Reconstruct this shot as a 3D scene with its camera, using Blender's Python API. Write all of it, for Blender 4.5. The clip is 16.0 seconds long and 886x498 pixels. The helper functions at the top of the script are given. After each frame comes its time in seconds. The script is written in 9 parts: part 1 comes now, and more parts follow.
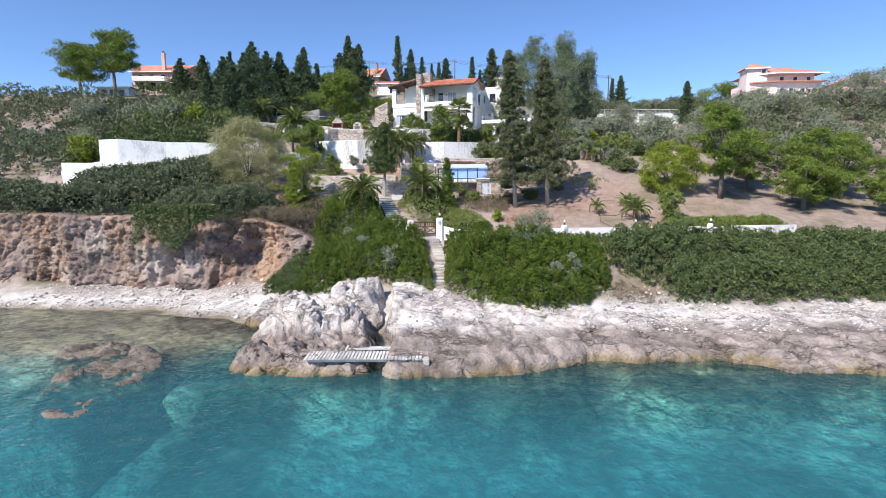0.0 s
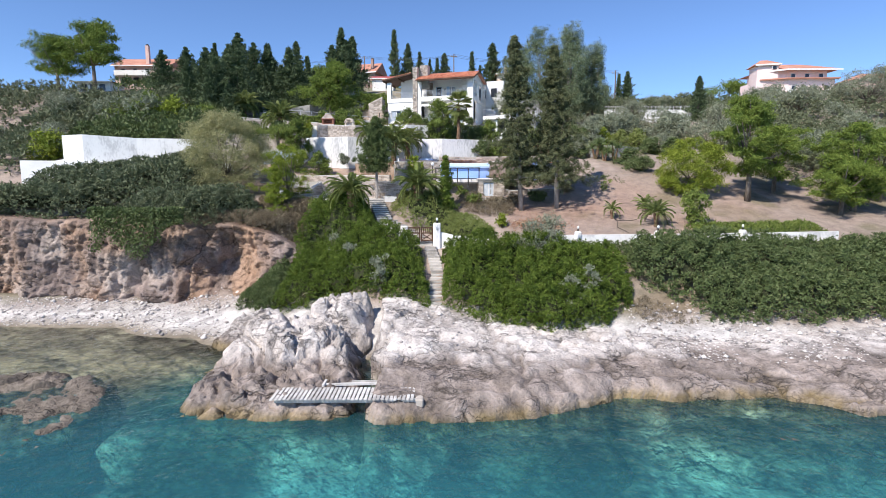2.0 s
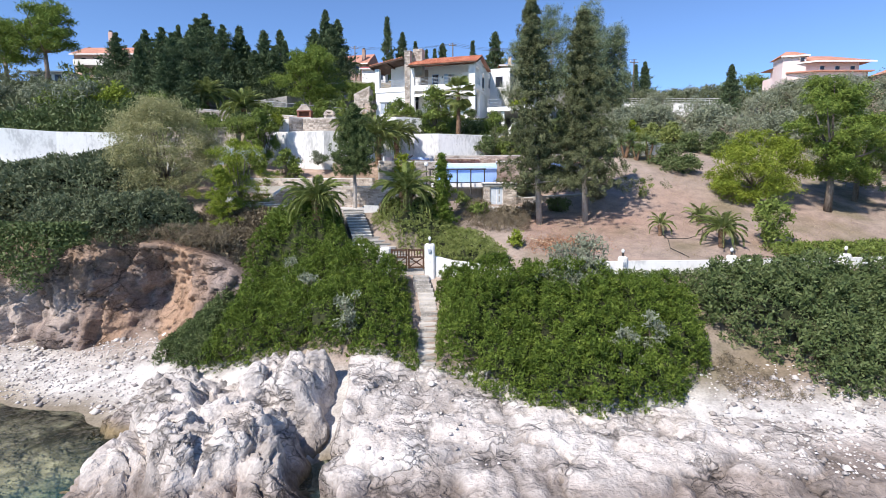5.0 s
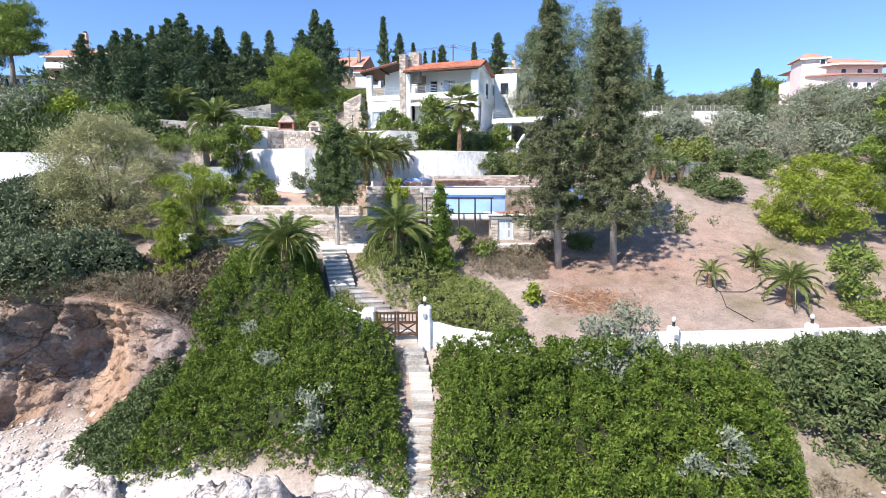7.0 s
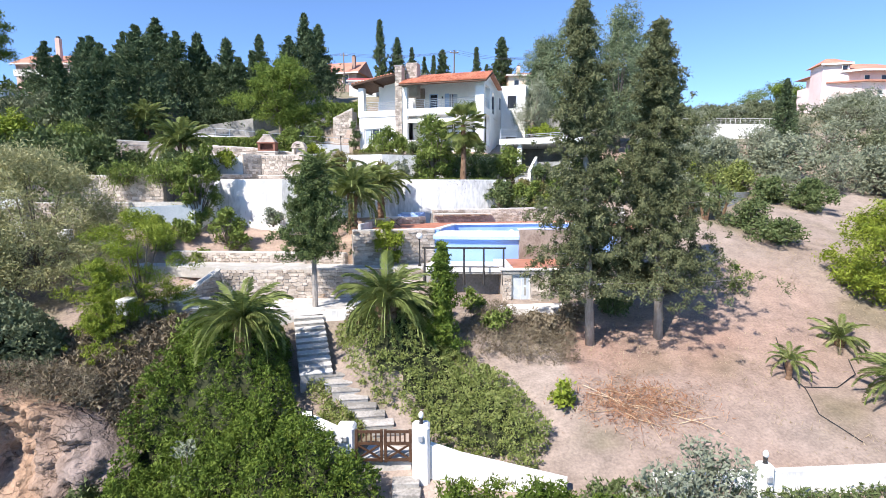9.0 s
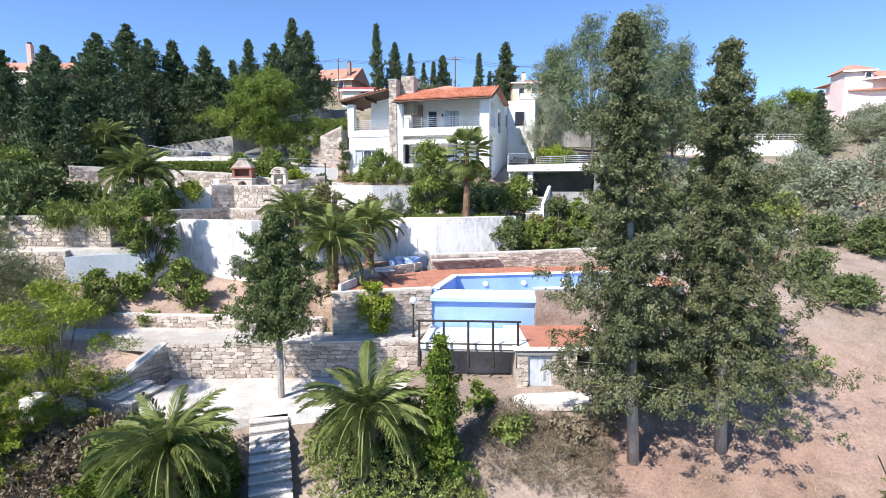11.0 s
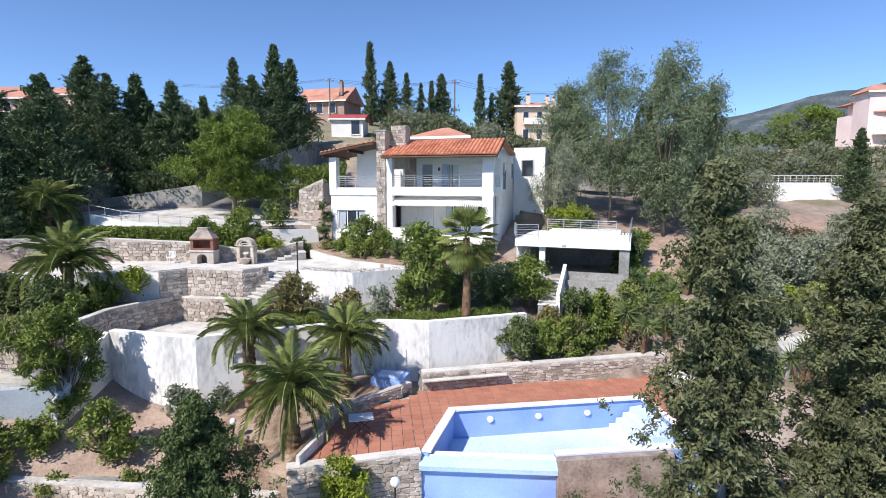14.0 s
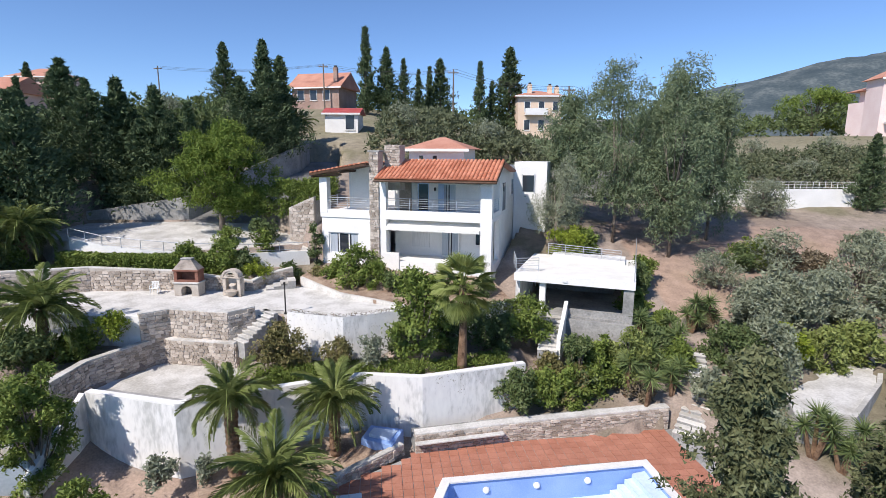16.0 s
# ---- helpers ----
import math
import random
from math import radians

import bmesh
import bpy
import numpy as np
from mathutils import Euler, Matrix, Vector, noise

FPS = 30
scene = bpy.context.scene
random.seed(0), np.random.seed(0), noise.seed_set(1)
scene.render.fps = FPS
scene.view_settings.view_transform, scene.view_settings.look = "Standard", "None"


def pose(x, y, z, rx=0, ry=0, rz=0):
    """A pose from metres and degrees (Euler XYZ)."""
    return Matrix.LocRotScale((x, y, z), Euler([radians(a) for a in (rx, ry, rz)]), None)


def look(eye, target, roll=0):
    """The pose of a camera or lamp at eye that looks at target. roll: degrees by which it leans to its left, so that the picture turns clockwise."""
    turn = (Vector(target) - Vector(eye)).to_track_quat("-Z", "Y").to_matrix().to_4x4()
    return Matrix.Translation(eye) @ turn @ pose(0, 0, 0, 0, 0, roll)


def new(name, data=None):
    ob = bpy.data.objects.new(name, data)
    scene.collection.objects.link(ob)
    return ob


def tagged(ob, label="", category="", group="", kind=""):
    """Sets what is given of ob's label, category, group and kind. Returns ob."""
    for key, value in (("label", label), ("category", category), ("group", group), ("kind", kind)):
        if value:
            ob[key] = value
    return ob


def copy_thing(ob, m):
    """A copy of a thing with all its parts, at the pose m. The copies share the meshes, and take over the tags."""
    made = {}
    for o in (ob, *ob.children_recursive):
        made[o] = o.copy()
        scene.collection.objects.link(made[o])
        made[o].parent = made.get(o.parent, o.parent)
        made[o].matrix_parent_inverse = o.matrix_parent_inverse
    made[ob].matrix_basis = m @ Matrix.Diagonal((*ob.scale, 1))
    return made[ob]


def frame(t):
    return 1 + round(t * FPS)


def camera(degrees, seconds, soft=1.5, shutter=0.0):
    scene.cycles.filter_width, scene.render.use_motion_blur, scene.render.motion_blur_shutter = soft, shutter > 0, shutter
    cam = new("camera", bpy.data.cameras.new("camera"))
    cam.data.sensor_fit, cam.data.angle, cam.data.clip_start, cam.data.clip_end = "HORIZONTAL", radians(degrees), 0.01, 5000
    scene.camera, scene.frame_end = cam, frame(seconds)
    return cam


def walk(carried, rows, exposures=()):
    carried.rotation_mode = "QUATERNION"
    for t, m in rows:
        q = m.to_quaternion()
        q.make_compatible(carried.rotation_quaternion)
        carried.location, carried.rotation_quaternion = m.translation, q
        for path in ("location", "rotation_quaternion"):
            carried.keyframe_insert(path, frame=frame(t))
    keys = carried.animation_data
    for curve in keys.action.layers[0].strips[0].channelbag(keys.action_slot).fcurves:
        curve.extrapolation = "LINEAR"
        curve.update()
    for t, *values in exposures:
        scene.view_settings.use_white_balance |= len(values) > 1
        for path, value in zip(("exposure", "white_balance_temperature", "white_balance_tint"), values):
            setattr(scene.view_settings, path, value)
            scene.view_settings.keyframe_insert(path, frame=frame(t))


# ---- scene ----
cam = camera(80.7, 16.0, 0.75)
METRES, EYE, TILT, LEAN, TURN = 55.0, 11.33, -7.0, 0.0, 0.2
ROWS = [
    (0.0, 0.0, 0.0, 0.0, 0.0, 0.23, 0.2),
    (0.5, 0.0007, 0.0279, 0.0043, -0.08, 0.24, 0.13),
    (1.0, 0.0013, 0.0495, 0.0072, -0.1, 0.24, 0.14),
    (1.5, 0.0013, 0.0748, 0.0106, -0.13, 0.21, 0.13),
    (2.0, 0.0013, 0.1042, 0.0147, -0.16, 0.23, 0.12),
    (2.5, 0.0018, 0.1367, 0.0191, -0.18, 0.25, 0.13),
    (3.0, 0.0027, 0.1714, 0.0241, -0.21, 0.24, 0.13),
    (3.5, 0.0035, 0.2078, 0.0284, -0.25, 0.25, 0.13),
    (4.0, 0.0046, 0.2442, 0.0329, -0.25, 0.26, 0.12),
    (6.5, 0.0085, 0.4198, 0.0934, -0.29, 0.25, 0.12),
    (7.0, 0.0085, 0.4482, 0.1091, -0.29, 0.24, 0.11),
    (7.5, 0.008, 0.4788, 0.1266, -0.3, 0.25, 0.1),
    (8.0, 0.0075, 0.5099, 0.1433, -0.29, 0.27, 0.12),
    (8.5, 0.0071, 0.541, 0.1597, -0.3, 0.27, 0.12),
    (11.0, 0.0092, 0.6855, 0.2398, -0.25, 0.3, 0.03),
    (11.5, 0.0091, 0.7076, 0.2564, -0.24, 0.32, 0.03),
    (12.0, 0.0094, 0.7289, 0.2736, -0.26, 0.35, 0.02),
    (12.5, 0.01, 0.751, 0.2916, -0.26, 0.37, 0.01),
    (13.0, 0.0119, 0.7732, 0.311, -0.25, 0.4, -0.01),
    (13.5, 0.0138, 0.7928, 0.333, -0.22, 0.37, -0.02),
    (14.0, 0.0151, 0.8099, 0.3568, -0.26, 0.2, -0.07),
    (14.5, 0.0162, 0.8257, 0.3809, -0.25, -0.49, -0.09),
    (15.0, 0.0177, 0.8392, 0.4017, -0.25, -1.38, -0.13),
    (15.5, 0.0185, 0.8445, 0.4209, -0.29, -2.32, -0.19),
    (16.0, 0.0197, 0.845, 0.4392, -0.32, -3.31, -0.24),
]
walk(cam, [(t, pose(0, 0, EYE, TILT, LEAN, TURN) @ pose(METRES * x, METRES * y, METRES * z, 90 + pitch, roll, yaw)) for t, x, y, z, yaw, pitch, roll in ROWS],
     [(0.0, 0.38), (3.0, 0.28), (4.2, 0.27), (6.3, 0.7), (8.0, 0.77), (8.7, 0.76), (10.8, 0.68), (11.5, 0.63), (12.5, 0.47), (14.5, 0.22), (16.0, 0.1)])

# ---- world and light ----
scene.view_settings.use_white_balance = True
scene.view_settings.white_balance_temperature, scene.view_settings.white_balance_tint = 6500, 14
SUN = Vector((-0.45, -0.52, 0.725)).normalized()
world = bpy.data.worlds.new("sky")
scene.world = world
world.use_nodes = True
wn, wl = world.node_tree.nodes, world.node_tree.links
sky = wn.new("ShaderNodeTexSky")
sky.sky_type, sky.sun_disc = "NISHITA", False
sky.sun_elevation = math.asin(SUN.z)
sky.sun_rotation = math.atan2(SUN.x, SUN.y)
sky.air_density, sky.dust_density, sky.ozone_density = 0.78, 0.0, 8.0
wl.new(sky.outputs[0], wn["Background"].inputs[0])
wn["Background"].inputs[1].default_value = 0.148
sun = new("sun", bpy.data.lights.new("sun", "SUN"))
sun.data.energy, sun.data.angle, sun.data.color = 4.85, radians(0.55), (1.0, 0.95, 0.87)
sun.matrix_world = look((0, 0, 60), Vector((0, 0, 60)) - SUN)


# ---- materials ----
def material(name):
    m = bpy.data.materials.new(name)
    m.use_nodes = True
    return m, m.node_tree.nodes, m.node_tree.links, m.node_tree.nodes["Principled BSDF"]


def mottled(name, c1, c2, scale=1.0, rough=0.8, fine=14.0, bump=0.3, dist=0.02, rand=0.0, island=False, metal=0.0, stretch=(1, 1, 1), c3=None, spec=0.3):
    """Two noise scales between two colours, with relief; rand varies it from object to object."""
    m, n, l, b = material(name)
    co = n.new("ShaderNodeNewGeometry")
    mp = n.new("ShaderNodeMapping")
    mp.inputs["Scale"].default_value = stretch
    l.new(co.outputs["Position"], mp.inputs[0])
    big, small = n.new("ShaderNodeTexNoise"), n.new("ShaderNodeTexNoise")
    for tex, sc, de in ((big, scale, 5), (small, fine, 4)):
        tex.inputs["Scale"].default_value, tex.inputs["Detail"].default_value = sc, de
        l.new(mp.outputs[0], tex.inputs["Vector"])
    mixf = n.new("ShaderNodeMath")
    mixf.operation = "ADD"
    l.new(big.outputs["Fac"], mixf.inputs[0])
    half = n.new("ShaderNodeMath")
    half.operation = "MULTIPLY_ADD"
    half.inputs[1].default_value, half.inputs[2].default_value = 0.6, -0.3
    l.new(small.outputs["Fac"], half.inputs[0])
    l.new(half.outputs[0], mixf.inputs[1])
    last = mixf.outputs[0]
    if rand:
        src = co.outputs["Random Per Island"] if island else n.new("ShaderNodeObjectInfo").outputs["Random"]
        ad = n.new("ShaderNodeMath")
        ad.operation = "MULTIPLY_ADD"
        ad.inputs[1].default_value = rand
        l.new(src, ad.inputs[0])
        off = n.new("ShaderNodeMath")
        off.operation = "SUBTRACT"
        off.inputs[1].default_value = rand / 2
        l.new(last, off.inputs[0])
        l.new(off.outputs[0], ad.inputs[2])
        last = ad.outputs[0]
    ramp = n.new("ShaderNodeValToRGB")
    e = ramp.color_ramp.elements
    e[0].position, e[0].color = 0.3, (*c1, 1)
    e[1].position, e[1].color = 0.7, (*c2, 1)
    if c3:
        x = e.new(0.5)
        x.color = (*c3, 1)
    l.new(last, ramp.inputs[0])
    l.new(ramp.outputs[0], b.inputs["Base Color"])
    b.inputs["Roughness"].default_value, b.inputs["Metallic"].default_value = rough, metal
    b.inputs["Specular IOR Level"].default_value = spec
    if bump:
        bp = n.new("ShaderNodeBump")
        bp.inputs["Strength"].default_value, bp.inputs["Distance"].default_value = bump, dist
        l.new(mixf.outputs[0], bp.inputs["Height"])
        l.new(bp.outputs[0], b.inputs["Normal"])
    return m


def leafy(name, c1, c2, c3, rough=0.55, through_light=0.16):
    """Leaves: colour varies leaf by leaf and over clumps, with some light passing through."""
    m, n, l, b = material(name)
    g = n.new("ShaderNodeNewGeometry")
    no = n.new("ShaderNodeTexNoise")
    no.inputs["Scale"].default_value, no.inputs["Detail"].default_value = 1.7, 4
    l.new(g.outputs["Position"], no.inputs["Vector"])
    a = n.new("ShaderNodeMath")
    a.operation = "MULTIPLY_ADD"
    a.inputs[1].default_value = 0.24
    l.new(g.outputs["Random Per Island"], a.inputs[0])
    s = n.new("ShaderNodeMath")
    s.operation = "SUBTRACT"
    s.inputs[1].default_value = 0.14
    l.new(no.outputs["Fac"], s.inputs[0])
    l.new(s.outputs[0], a.inputs[2])
    r = n.new("ShaderNodeValToRGB")
    e = r.color_ramp.elements
    e[0].position, e[0].color = 0.2, (*c1, 1)
    e[1].position, e[1].color = 0.85, (*c3, 1)
    x = e.new(0.5)
    x.color = (*c2, 1)
    l.new(a.outputs[0], r.inputs[0])
    l.new(r.outputs[0], b.inputs["Base Color"])
    b.inputs["Roughness"].default_value, b.inputs["Specular IOR Level"].default_value = rough, 0.15
    t = n.new("ShaderNodeBsdfTranslucent")
    l.new(r.outputs[0], t.inputs[0])
    mx = n.new("ShaderNodeMixShader")
    mx.inputs[0].default_value = through_light
    l.new(b.outputs[0], mx.inputs[1])
    l.new(t.outputs[0], mx.inputs[2])
    l.new(mx.outputs[0], n["Material Output"].inputs[0])
    return m


WHITE = mottled("white_render", (0.74, 0.73, 0.7), (0.84, 0.83, 0.8), 0.7, 0.75, 9, 0.12)
WEATHERED = mottled("weathered_whitewash", (0.5, 0.5, 0.48), (0.82, 0.81, 0.78), 0.5, 0.85, 5, 0.25, stretch=(1, 1, 0.35), c3=(0.76, 0.75, 0.73))
STONE = mottled("wall_stone", (0.29, 0.245, 0.2), (0.58, 0.51, 0.44), 1.1, 0.9, 11, 0.6, 0.04, rand=0.45, c3=(0.43, 0.37, 0.315))
MORTAR = mottled("mortar", (0.38, 0.335, 0.285), (0.54, 0.49, 0.43), 1.5, 0.95, 20, 0.5)
ROUGHSTEP = mottled("rough_step", (0.25, 0.235, 0.21), (0.54, 0.51, 0.47), 0.9, 0.9, 9, 0.35, rand=0.4)
PAVING = mottled("pale_paving", (0.42, 0.4, 0.36), (0.68, 0.66, 0.62), 0.8, 0.85, 8, 0.25, rand=0.3)
CONCRETE = mottled("grey_concrete", (0.2, 0.2, 0.19), (0.4, 0.39, 0.37), 0.6, 0.9, 7, 0.3)
SOOT = mottled("dark_concrete", (0.06, 0.06, 0.06), (0.14, 0.13, 0.13), 0.7, 0.9, 7, 0.3)
TERRACOTTA = mottled("terracotta_tile", (0.37, 0.155, 0.1), (0.47, 0.21, 0.14), 0.9, 0.75, 12, 0.2, rand=0.25)
ROOFTILE = mottled("roof_tile", (0.44, 0.155, 0.085), (0.62, 0.265, 0.16), 0.8, 0.75, 15, 0.25, rand=0.5)
FARTILE = mottled("far_roof_tile", (0.42, 0.19, 0.13), (0.54, 0.28, 0.2), 0.5, 0.8, 8, 0.4, 0.05)
POOLBLUE = mottled("pool_blue", (0.22, 0.36, 0.7), (0.33, 0.48, 0.8), 0.5, 0.45, 18, 0.05)
POOLPALE = mottled("pool_floor", (0.48, 0.61, 0.8), (0.66, 0.76, 0.87), 0.35, 0.5, 6, 0.05)
POOLMID = mottled("pool_overflow", (0.3, 0.47, 0.74), (0.46, 0.62, 0.82), 0.4, 0.5, 8, 0.05)
COPING = mottled("coping_stone", (0.68, 0.66, 0.62), (0.82, 0.8, 0.77), 0.8, 0.7, 9, 0.15)
STEEL = mottled("painted_steel", (0.46, 0.48, 0.5), (0.6, 0.61, 0.63), 3, 0.4, 20, 0.05, metal=0.5)
BLACKSTEEL = mottled("black_steel", (0.025, 0.025, 0.025), (0.05, 0.045, 0.04), 3, 0.5, 20, 0.1)
WOODDARK = mottled("dark_wood", (0.05, 0.025, 0.015), (0.11, 0.06, 0.035), 2, 0.6, 15, 0.3, stretch=(1, 6, 1))
WOODBLEACHED = mottled("bleached_wood", (0.4, 0.38, 0.35), (0.66, 0.64, 0.6), 1.5, 0.85, 18, 0.4, rand=0.4)
BARK = mottled("bark", (0.09, 0.07, 0.055), (0.26, 0.22, 0.18), 2, 0.95, 12, 0.9, 0.05, stretch=(1, 1, 0.25))
PALMBARK = mottled("palm_bark", (0.09, 0.05, 0.03), (0.25, 0.16, 0.1), 3, 0.95, 9, 1.0, 0.06)
PALEBARK = mottled("pale_bark", (0.22, 0.2, 0.18), (0.46, 0.42, 0.38), 2, 0.9, 10, 0.6, 0.04, stretch=(1, 1, 0.3))
PINKWALL = mottled("pink_render", (0.62, 0.42, 0.36), (0.72, 0.52, 0.45), 0.4, 0.85, 6, 0.1)
YELLOWWALL = mottled("ochre_render", (0.7, 0.53, 0.39), (0.79, 0.63, 0.49), 0.4, 0.85, 6, 0.1)
BRICKRED = mottled("red_brick", (0.16, 0.07, 0.05), (0.3, 0.14, 0.1), 2, 0.85, 14, 0.3)
# near-black green: the shade inside the thickets put into a colour
THICKETSHADE = mottled("thicket_shade", (0.018, 0.024, 0.01), (0.042, 0.046, 0.02), 2, 1.0, 12, 0.6)
PLASTIC = mottled("white_plastic", (0.76, 0.76, 0.75), (0.82, 0.82, 0.8), 2, 0.4, 10, 0.02)
ASPHALT = mottled("asphalt", (0.12, 0.12, 0.115), (0.24, 0.23, 0.22), 0.5, 0.95, 25, 0.3)
FABRIC = mottled("awning_cloth", (0.72, 0.7, 0.64), (0.82, 0.8, 0.75), 1, 0.9, 30, 0.1)
CURTAIN = mottled("curtain", (0.62, 0.62, 0.6), (0.76, 0.76, 0.74), 3, 0.95, 8, 0.2, stretch=(6, 6, 0.3))
BLACKRUBBER = mottled("black_cover", (0.02, 0.02, 0.022), (0.04, 0.04, 0.04), 3, 0.6, 12, 0.2)
BLUEDOOR = mottled("blue_shutter", (0.3, 0.42, 0.6), (0.4, 0.52, 0.68), 2, 0.5, 12, 0.1)

GLASS, gn, gl, gb = material("window_glass")
gb.inputs["Base Color"].default_value = (0.03, 0.035, 0.045, 1)
gb.inputs["Roughness"].default_value, gb.inputs["Specular IOR Level"].default_value = 0.06, 0.6
CURTAINGLASS = mottled("curtain_behind_glass", (0.34, 0.38, 0.43), (0.5, 0.54, 0.58), 3, 0.12, 8, 0.0, stretch=(9, 9, 0.2), spec=0.6)
GLOBE, gn, gl, gb = material("lamp_globe")
gb.inputs["Base Color"].default_value = (0.82, 0.82, 0.8, 1)
gb.inputs["Roughness"].default_value = 0.25

L_BUSH = leafy("mastic_leaves", (0.032, 0.058, 0.01), (0.105, 0.158, 0.024), (0.245, 0.31, 0.06))
L_HEDGE = leafy("hedge_leaves", (0.055, 0.085, 0.03), (0.12, 0.16, 0.06), (0.21, 0.24, 0.11))
L_CYPRESS = leafy("cypress_leaves", (0.038, 0.06, 0.032), (0.096, 0.134, 0.064), (0.195, 0.245, 0.122), 0.7, 0.12)
L_CONIFER = leafy("conifer_leaves", (0.045, 0.053, 0.026), (0.125, 0.14, 0.066), (0.28, 0.285, 0.15), 0.7, 0.14)
L_PINE = leafy("pine_needles", (0.07, 0.115, 0.02), (0.155, 0.215, 0.04), (0.3, 0.36, 0.085))
L_YELLOW = leafy("yellow_green_needles", (0.1, 0.14, 0.016), (0.22, 0.275, 0.034), (0.39, 0.43, 0.08))
L_DARK = leafy("dark_cypress_sprays", (0.04, 0.06, 0.024), (0.1, 0.138, 0.048), (0.22, 0.26, 0.1), 0.7, 0.14)
L_OLIVE = leafy("olive_leaves", (0.12, 0.14, 0.09), (0.24, 0.265, 0.175), (0.4, 0.42, 0.31))
L_TAMARIX = leafy("feathery_leaves", (0.19, 0.185, 0.09), (0.355, 0.345, 0.165), (0.53, 0.5, 0.27))
L_EUCA = leafy("eucalyptus_leaves", (0.08, 0.115, 0.058), (0.175, 0.22, 0.12), (0.31, 0.35, 0.205))
L_PALM = leafy("palm_leaflets", (0.085, 0.115, 0.032), (0.19, 0.23, 0.07), (0.38, 0.41, 0.17), 0.45)
L_YUCCA = leafy("yucca_blades", (0.07, 0.11, 0.04), (0.16, 0.21, 0.08), (0.28, 0.33, 0.14), 0.4)
L_SHRUB = leafy("shrub_leaves", (0.065, 0.1, 0.022), (0.17, 0.225, 0.05), (0.33, 0.38, 0.11))
L_COAST = leafy("coast_shrub_leaves", (0.07, 0.095, 0.048), (0.155, 0.182, 0.1), (0.27, 0.295, 0.18))
L_SCRUB = leafy("hillside_scrub_leaves", (0.07, 0.085, 0.045), (0.145, 0.165, 0.09), (0.25, 0.27, 0.16))
TANSTICK = mottled("cut_branch", (0.4, 0.29, 0.17), (0.62, 0.49, 0.33), 2, 0.9, 12, 0.3, rand=0.5)
L_DEAD = leafy("dead_palm_leaves", (0.22, 0.1, 0.06), (0.4, 0.22, 0.13), (0.56, 0.4, 0.26), 0.9, 0.1)
L_STRAW = leafy("straw", (0.26, 0.19, 0.12), (0.4, 0.32, 0.21), (0.56, 0.47, 0.33), 0.9, 0.1)
L_WEED = leafy("weed_leaves", (0.1, 0.13, 0.035), (0.22, 0.26, 0.075), (0.4, 0.43, 0.17))
L_DRY = leafy("dry_brush", (0.12, 0.09, 0.06), (0.22, 0.18, 0.12), (0.34, 0.29, 0.2), 0.9, 0.1)
L_FLOWER = leafy("red_purple_leaves", (0.1, 0.09, 0.04), (0.19, 0.18, 0.07), (0.36, 0.26, 0.14))
L_GREY = leafy("silver_leaves", (0.14, 0.16, 0.11), (0.245, 0.27, 0.19), (0.36, 0.38, 0.28))


# ---- building helpers ----
def mesh_of(name, verts, faces, mat, smooth=False):
    me = bpy.data.meshes.new(name)
    verts, faces = np.asarray(verts, np.float32), np.asarray(faces, np.int32)
    nf, k = faces.shape
    me.vertices.add(len(verts))
    me.vertices.foreach_set("co", verts.ravel())
    me.loops.add(nf * k)
    me.loops.foreach_set("vertex_index", faces.ravel())
    me.polygons.add(nf)
    me.polygons.foreach_set("loop_start", np.arange(0, nf * k, k, dtype=np.int32))
    me.polygons.foreach_set("loop_total", np.full(nf, k, np.int32))
    if smooth:
        me.polygons.foreach_set("use_smooth", np.ones(nf, bool))
    me.update(calc_edges=True)
    me.materials.append(mat)
    return me


def part(name, bm, mat, parent=None, label="", smooth=False):
    """One mesh object from a bmesh or a ready mesh, under parent."""
    if isinstance(bm, bmesh.types.BMesh):
        me = bpy.data.meshes.new(name)
        bmesh.ops.recalc_face_normals(bm, faces=bm.faces)
        bm.to_mesh(me)
        bm.free()
        me.materials.append(mat)
        if smooth:
            me.polygons.foreach_set("use_smooth", np.ones(len(me.polygons), bool))
    else:
        me = bm
    ob = new(name, me)
    if parent:
        ob.parent = parent
    return tagged(ob, label)


def thing(name, label, category, m=None, group="", kind=""):
    ob = new(name)
    ob.empty_display_size = 0.2
    if m is not None:
        ob.matrix_world = m
    return tagged(ob, label, category, group, kind)


def box(bm, x0, x1, y0, y1, z0, z1, bev=0.0):
    vs = [bm.verts.new((x, y, z)) for z in (z0, z1) for y in (y0, y1) for x in (x0, x1)]
    fs = [bm.faces.new([vs[i] for i in q]) for q in ((0, 2, 3, 1), (4, 5, 7, 6), (0, 1, 5, 4), (2, 6, 7, 3), (0, 4, 6, 2), (1, 3, 7, 5))]
    if bev:
        es = list({e for f in fs for e in f.edges})
        bmesh.ops.bevel(bm, geom=es, offset=bev, segments=1, affect="EDGES")
    return bm


def bx(x0, x1, y0, y1, z0, z1, bev=0.0):
    return box(bmesh.new(), x0, x1, y0, y1, z0, z1, bev)


